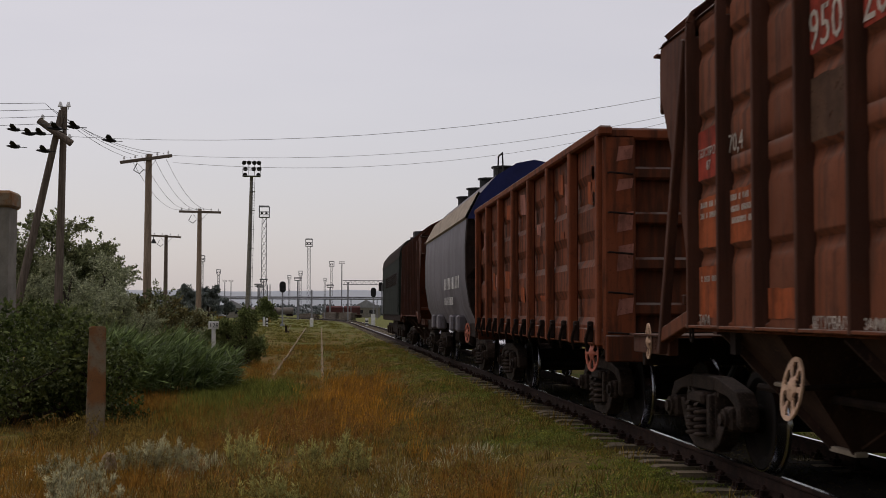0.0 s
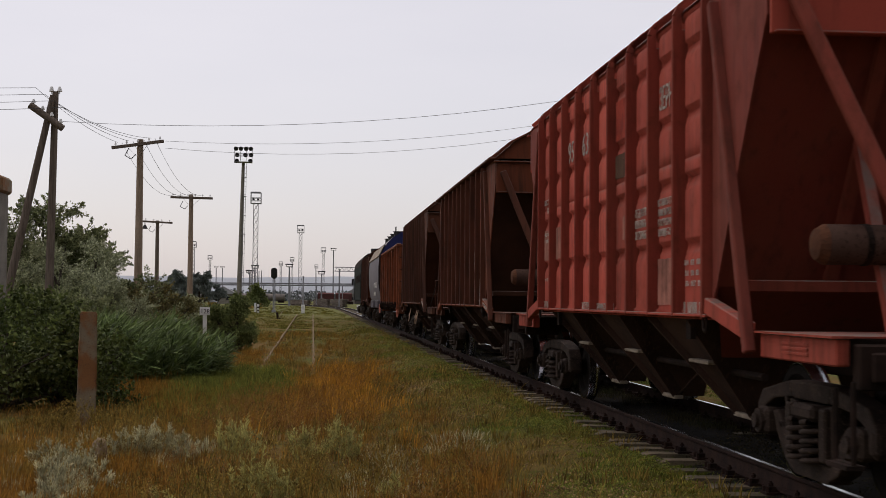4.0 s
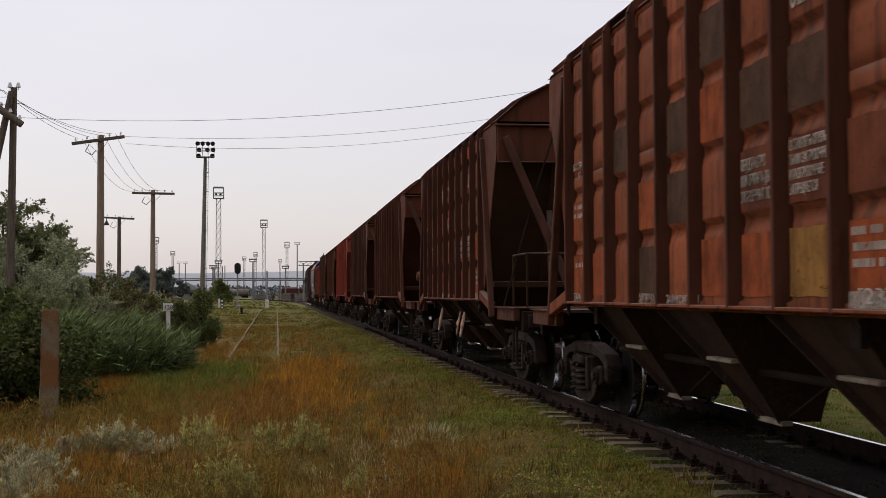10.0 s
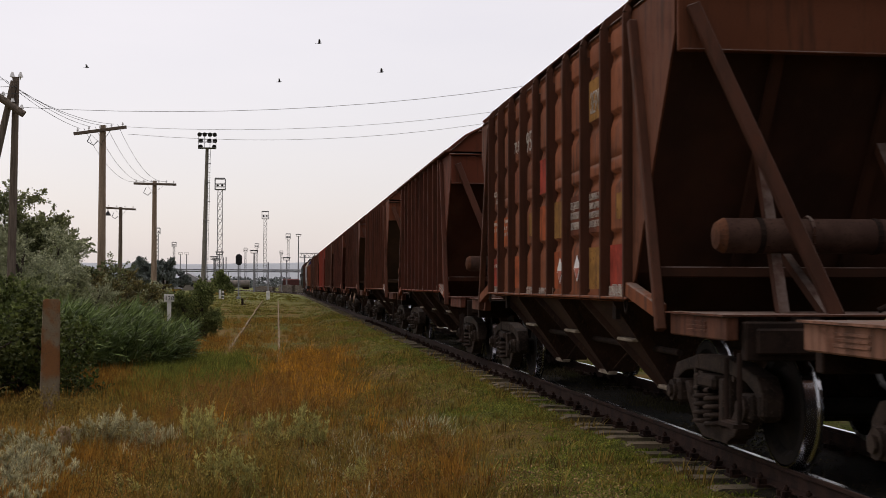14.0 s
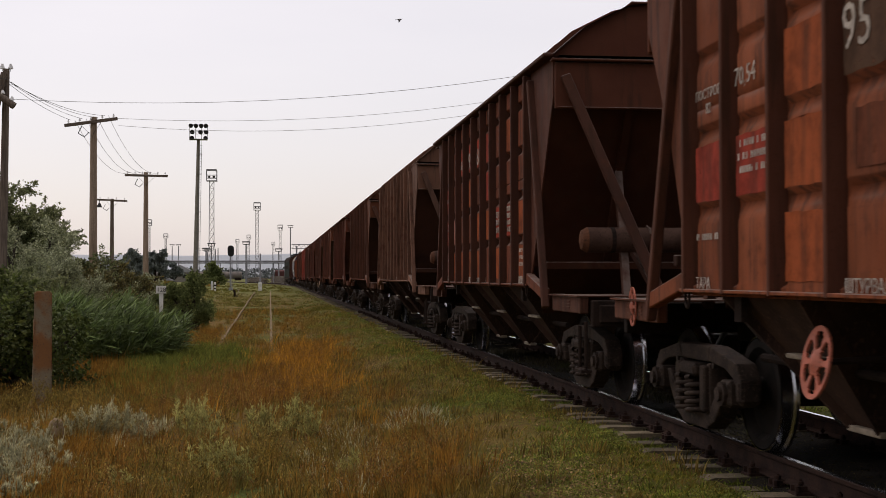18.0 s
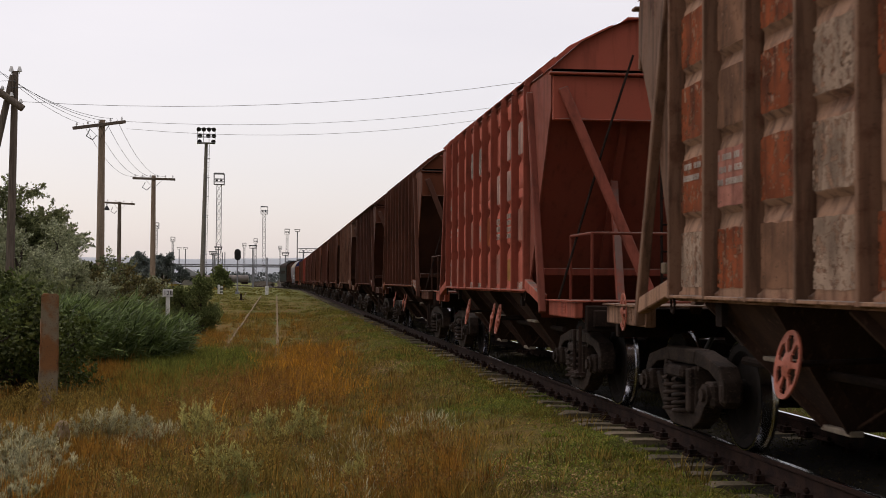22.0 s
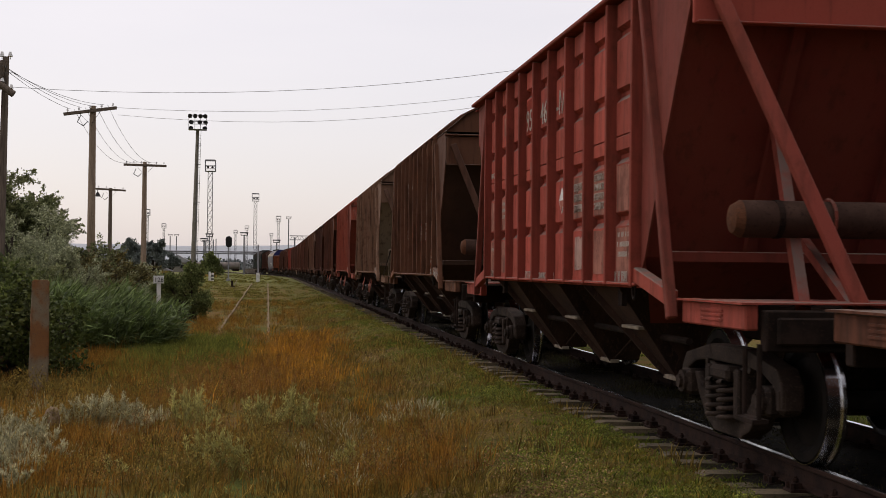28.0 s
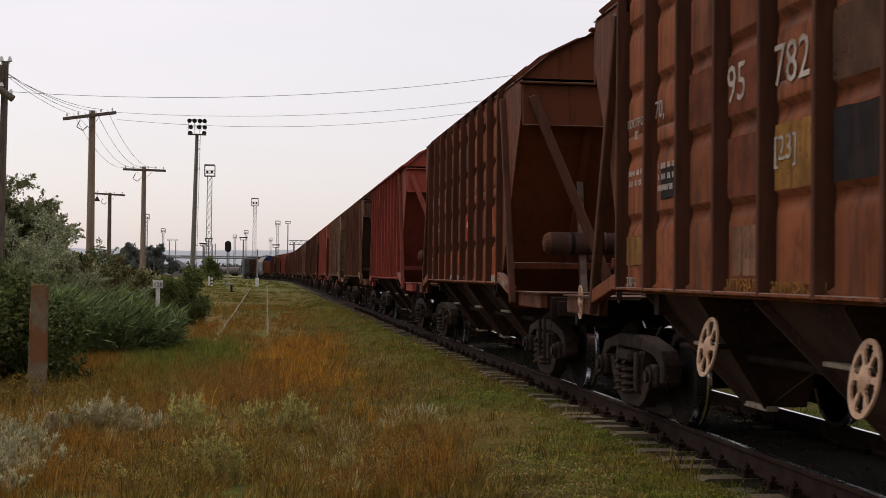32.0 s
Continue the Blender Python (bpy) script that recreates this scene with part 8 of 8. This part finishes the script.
FLIGHTS = [
    (0.85, [(0, -144.81, 100, -4.93), (12.5, -14.56, 100, 17.07), (13, -9.35, 100, 17.95), (13.5, -3.5, 100, 19.07), (14, 2.94, 100, 20.27), (14.5, 9.55, 100, 21.23), (32, 240.9, 100, 54.83)]),
    (0.85, [(0, -159, 110, 6.73), (11.5, -8.12, 110, 17.77), (12, -1.56, 110, 18.25), (12.5, 4.91, 110, 18.56), (13, 11.69, 110, 18.79), (13.5, 18.4, 110, 18.91), (32, 266.67, 110, 23.35)]),
    (0.85, [(0, -145.96, 120, -12.56), (13, -10.5, 120, 18.12), (13.5, -5.29, 120, 19.3), (14, -0.12, 120, 20.33), (14.5, 5.64, 120, 21), (32, 207.24, 120, 44.45)]),
    (0.85, [(0, -145.96, 100, 2.4), (13, -3.48, 100, 16.96), (13.5, 2, 100, 17.52), (14, 7.74, 100, 18.15), (14.5, 13.66, 100, 18.31), (32, 220.86, 100, 23.91)]),
    (0.85, [(0, -235.68, 110, 27.79), (16.5, 7.2, 110, 22.18), (17, 14.56, 110, 22.01), (17.5, 22.41, 110, 21.43), (32, 250.06, 110, 4.61)]),
    (0.85, [(0, -189.06, 120, 9.18), (16.5, 13.23, 120, 23.7), (17, 19.36, 120, 24.14), (17.5, 25.53, 120, 24.31), (32, 204.46, 120, 29.24)]),
    (0.85, [(0, -201.56, 100, -9.81), (16.5, -7.85, 100, 19.23), (17, -1.98, 100, 20.11), (17.5, 3.91, 100, 20.85), (32, 174.72, 100, 42.31)]),
    (1.0, [(0, -9.77, 42, 7.4), (0.5, -12.02, 42, 7.63), (1.2, -15.62, 42, 8), (32, -153.77, 42, 10.34)]),
    (1.0, [(0, -9.23, 41.6, 7.22), (0.5, -12.05, 41.6, 7.09), (1.2, -16.56, 41.6, 6.88), (32, -189.71, 41.6, 5.56)]),
    (1.0, [(0, -8.8, 41.2, 7.18), (0.5, -11.35, 41.2, 7.49), (1.2, -15.43, 41.2, 7.99), (32, -172, 41.2, 11.15)]),
    (1.0, [(0, -9.48, 40.8, 6.71), (0.5, -11.83, 40.8, 6.5), (1.2, -15.59, 40.8, 6.16), (32, -159.88, 40.8, 4.02)]),
    (1.0, [(0, -8.5, 40.4, 6.54), (0.5, -10.68, 40.4, 7.02), (1.2, -14.17, 40.4, 7.79), (32, -148.02, 40.4, 12.68)]),
    (1.0, [(0, -6.47, 40, 6.84), (0.5, -8.48, 40, 7.41), (1.2, -11.7, 40, 8.32), (32, -135.11, 40, 14.14)]),
    (1.0, [(0, -7.47, 39.6, 7.18), (0.5, -8.71, 39.6, 7.67), (1.2, -10.69, 39.6, 8.45), (32, -86.83, 39.6, 13.45)]),
    (1.0, [(0, -7.93, 39.2, 7.07), (0.5, -8.67, 39.2, 7.39), (1.2, -9.85, 39.2, 7.9), (32, -55.29, 39.2, 11.17)]),
]
for size, way in FLIGHTS:
    rows = []
    for i, (t, x, y, z) in enumerate(way):
        p, q = way[max(i - 1, 0)], way[min(i + 1, len(way) - 1)]
        rows.append((t, pose(x, y, z, 0, -5, math.degrees(math.atan2(q[2] - p[2], q[1] - p[1])))))
    crow(rows, size)


# ---- what moves ----
SLIP = ((0, -.05), (1.5, .04), (2.5, .08), (6.2, .0), (8.5, -.16), (10.5, .0), (12.6, .17), (14, .15), (16.6, .02), (18.0, -.38), (20, -.03), (21.2, .06), (24, .06), (26.8, .10), (29.4, -.11), (31, .01), (32, .06))


def train_at(t):
    """How far the first hopper's leading rib has come along the track: a steady slowing, with the slight surges of a pulled train."""
    c = (1.18536e-07, -7.0815e-06, 9.28732e-05, -6.918877e-04, -1.0579431e-02, 9.29283686, 11.4893888)
    y = 0.0
    for k in c:
        y = y * t + k
    for (t0, s0), (t1, s1) in zip(SLIP, SLIP[1:]):
        if t0 <= t <= t1:
            return y - s0 - (s1 - s0) * smooth01(t0, t1, t)
    return y - SLIP[-1][1]


def motions():
    times = [0.5 * i for i in range(65)]
    for ob, offset in TRAIN:
        rows = []
        for t in times:
            s = train_at(t) + offset
            a, b = along(s + 5.25, 0, RAIL_Z).translation, along(s - 5.25, 0, RAIL_Z).translation
            d = a - b
            mid = (a + b) / 2
            rows.append((t, pose(mid.x, mid.y, mid.z, 0, 0, math.degrees(math.atan2(-d.x, d.y)))))
        walk(ob, rows)
    # the wheels roll with the way that the train makes
    spin, t = [], 0.0
    while t < 32.0001:
        spin.append((t, train_at(t)))
        t += 2 / 30
    spin.append((32.0, train_at(32.0)))
    spin = [r for i, r in enumerate(spin) if i == 0 or frame(r[0]) != frame(spin[i - 1][0])]
    acts = {}
    for w in WHEELSETS:
        key = tuple(round(c, 3) for c in w.location)
        if key not in acts:
            walk(w, [(t, Matrix.Translation(w.location) @ pose(0, 0, 0, -math.degrees((d - spin[0][1]) / 0.475))) for t, d in spin])
            acts[key] = (w.animation_data.action, w.animation_data.action_slot)
        else:
            w.rotation_mode = "QUATERNION"
            w.animation_data_create()
            w.animation_data.action, w.animation_data.action_slot = acts[key]
    # crows beat their wings along their ways
    beat = {}
    for g, rows, wings, size in BIRDS:
        walk(g, rows)
        for w, sy in wings:
            if (sy, size) not in beat:
                at = w.location.copy()
                walk(w, [(0.1 * k, Matrix.Translation(at) @ pose(0, 0, 0, sy * (12 + 42 * math.sin(2 * math.pi * 3.1 * 0.1 * k)))) for k in range(321)])
                beat[(sy, size)] = (w.animation_data.action, w.animation_data.action_slot)
            else:
                w.rotation_mode = "QUATERNION"
                w.animation_data_create()
                w.animation_data.action, w.animation_data.action_slot = beat[(sy, size)]


motions()
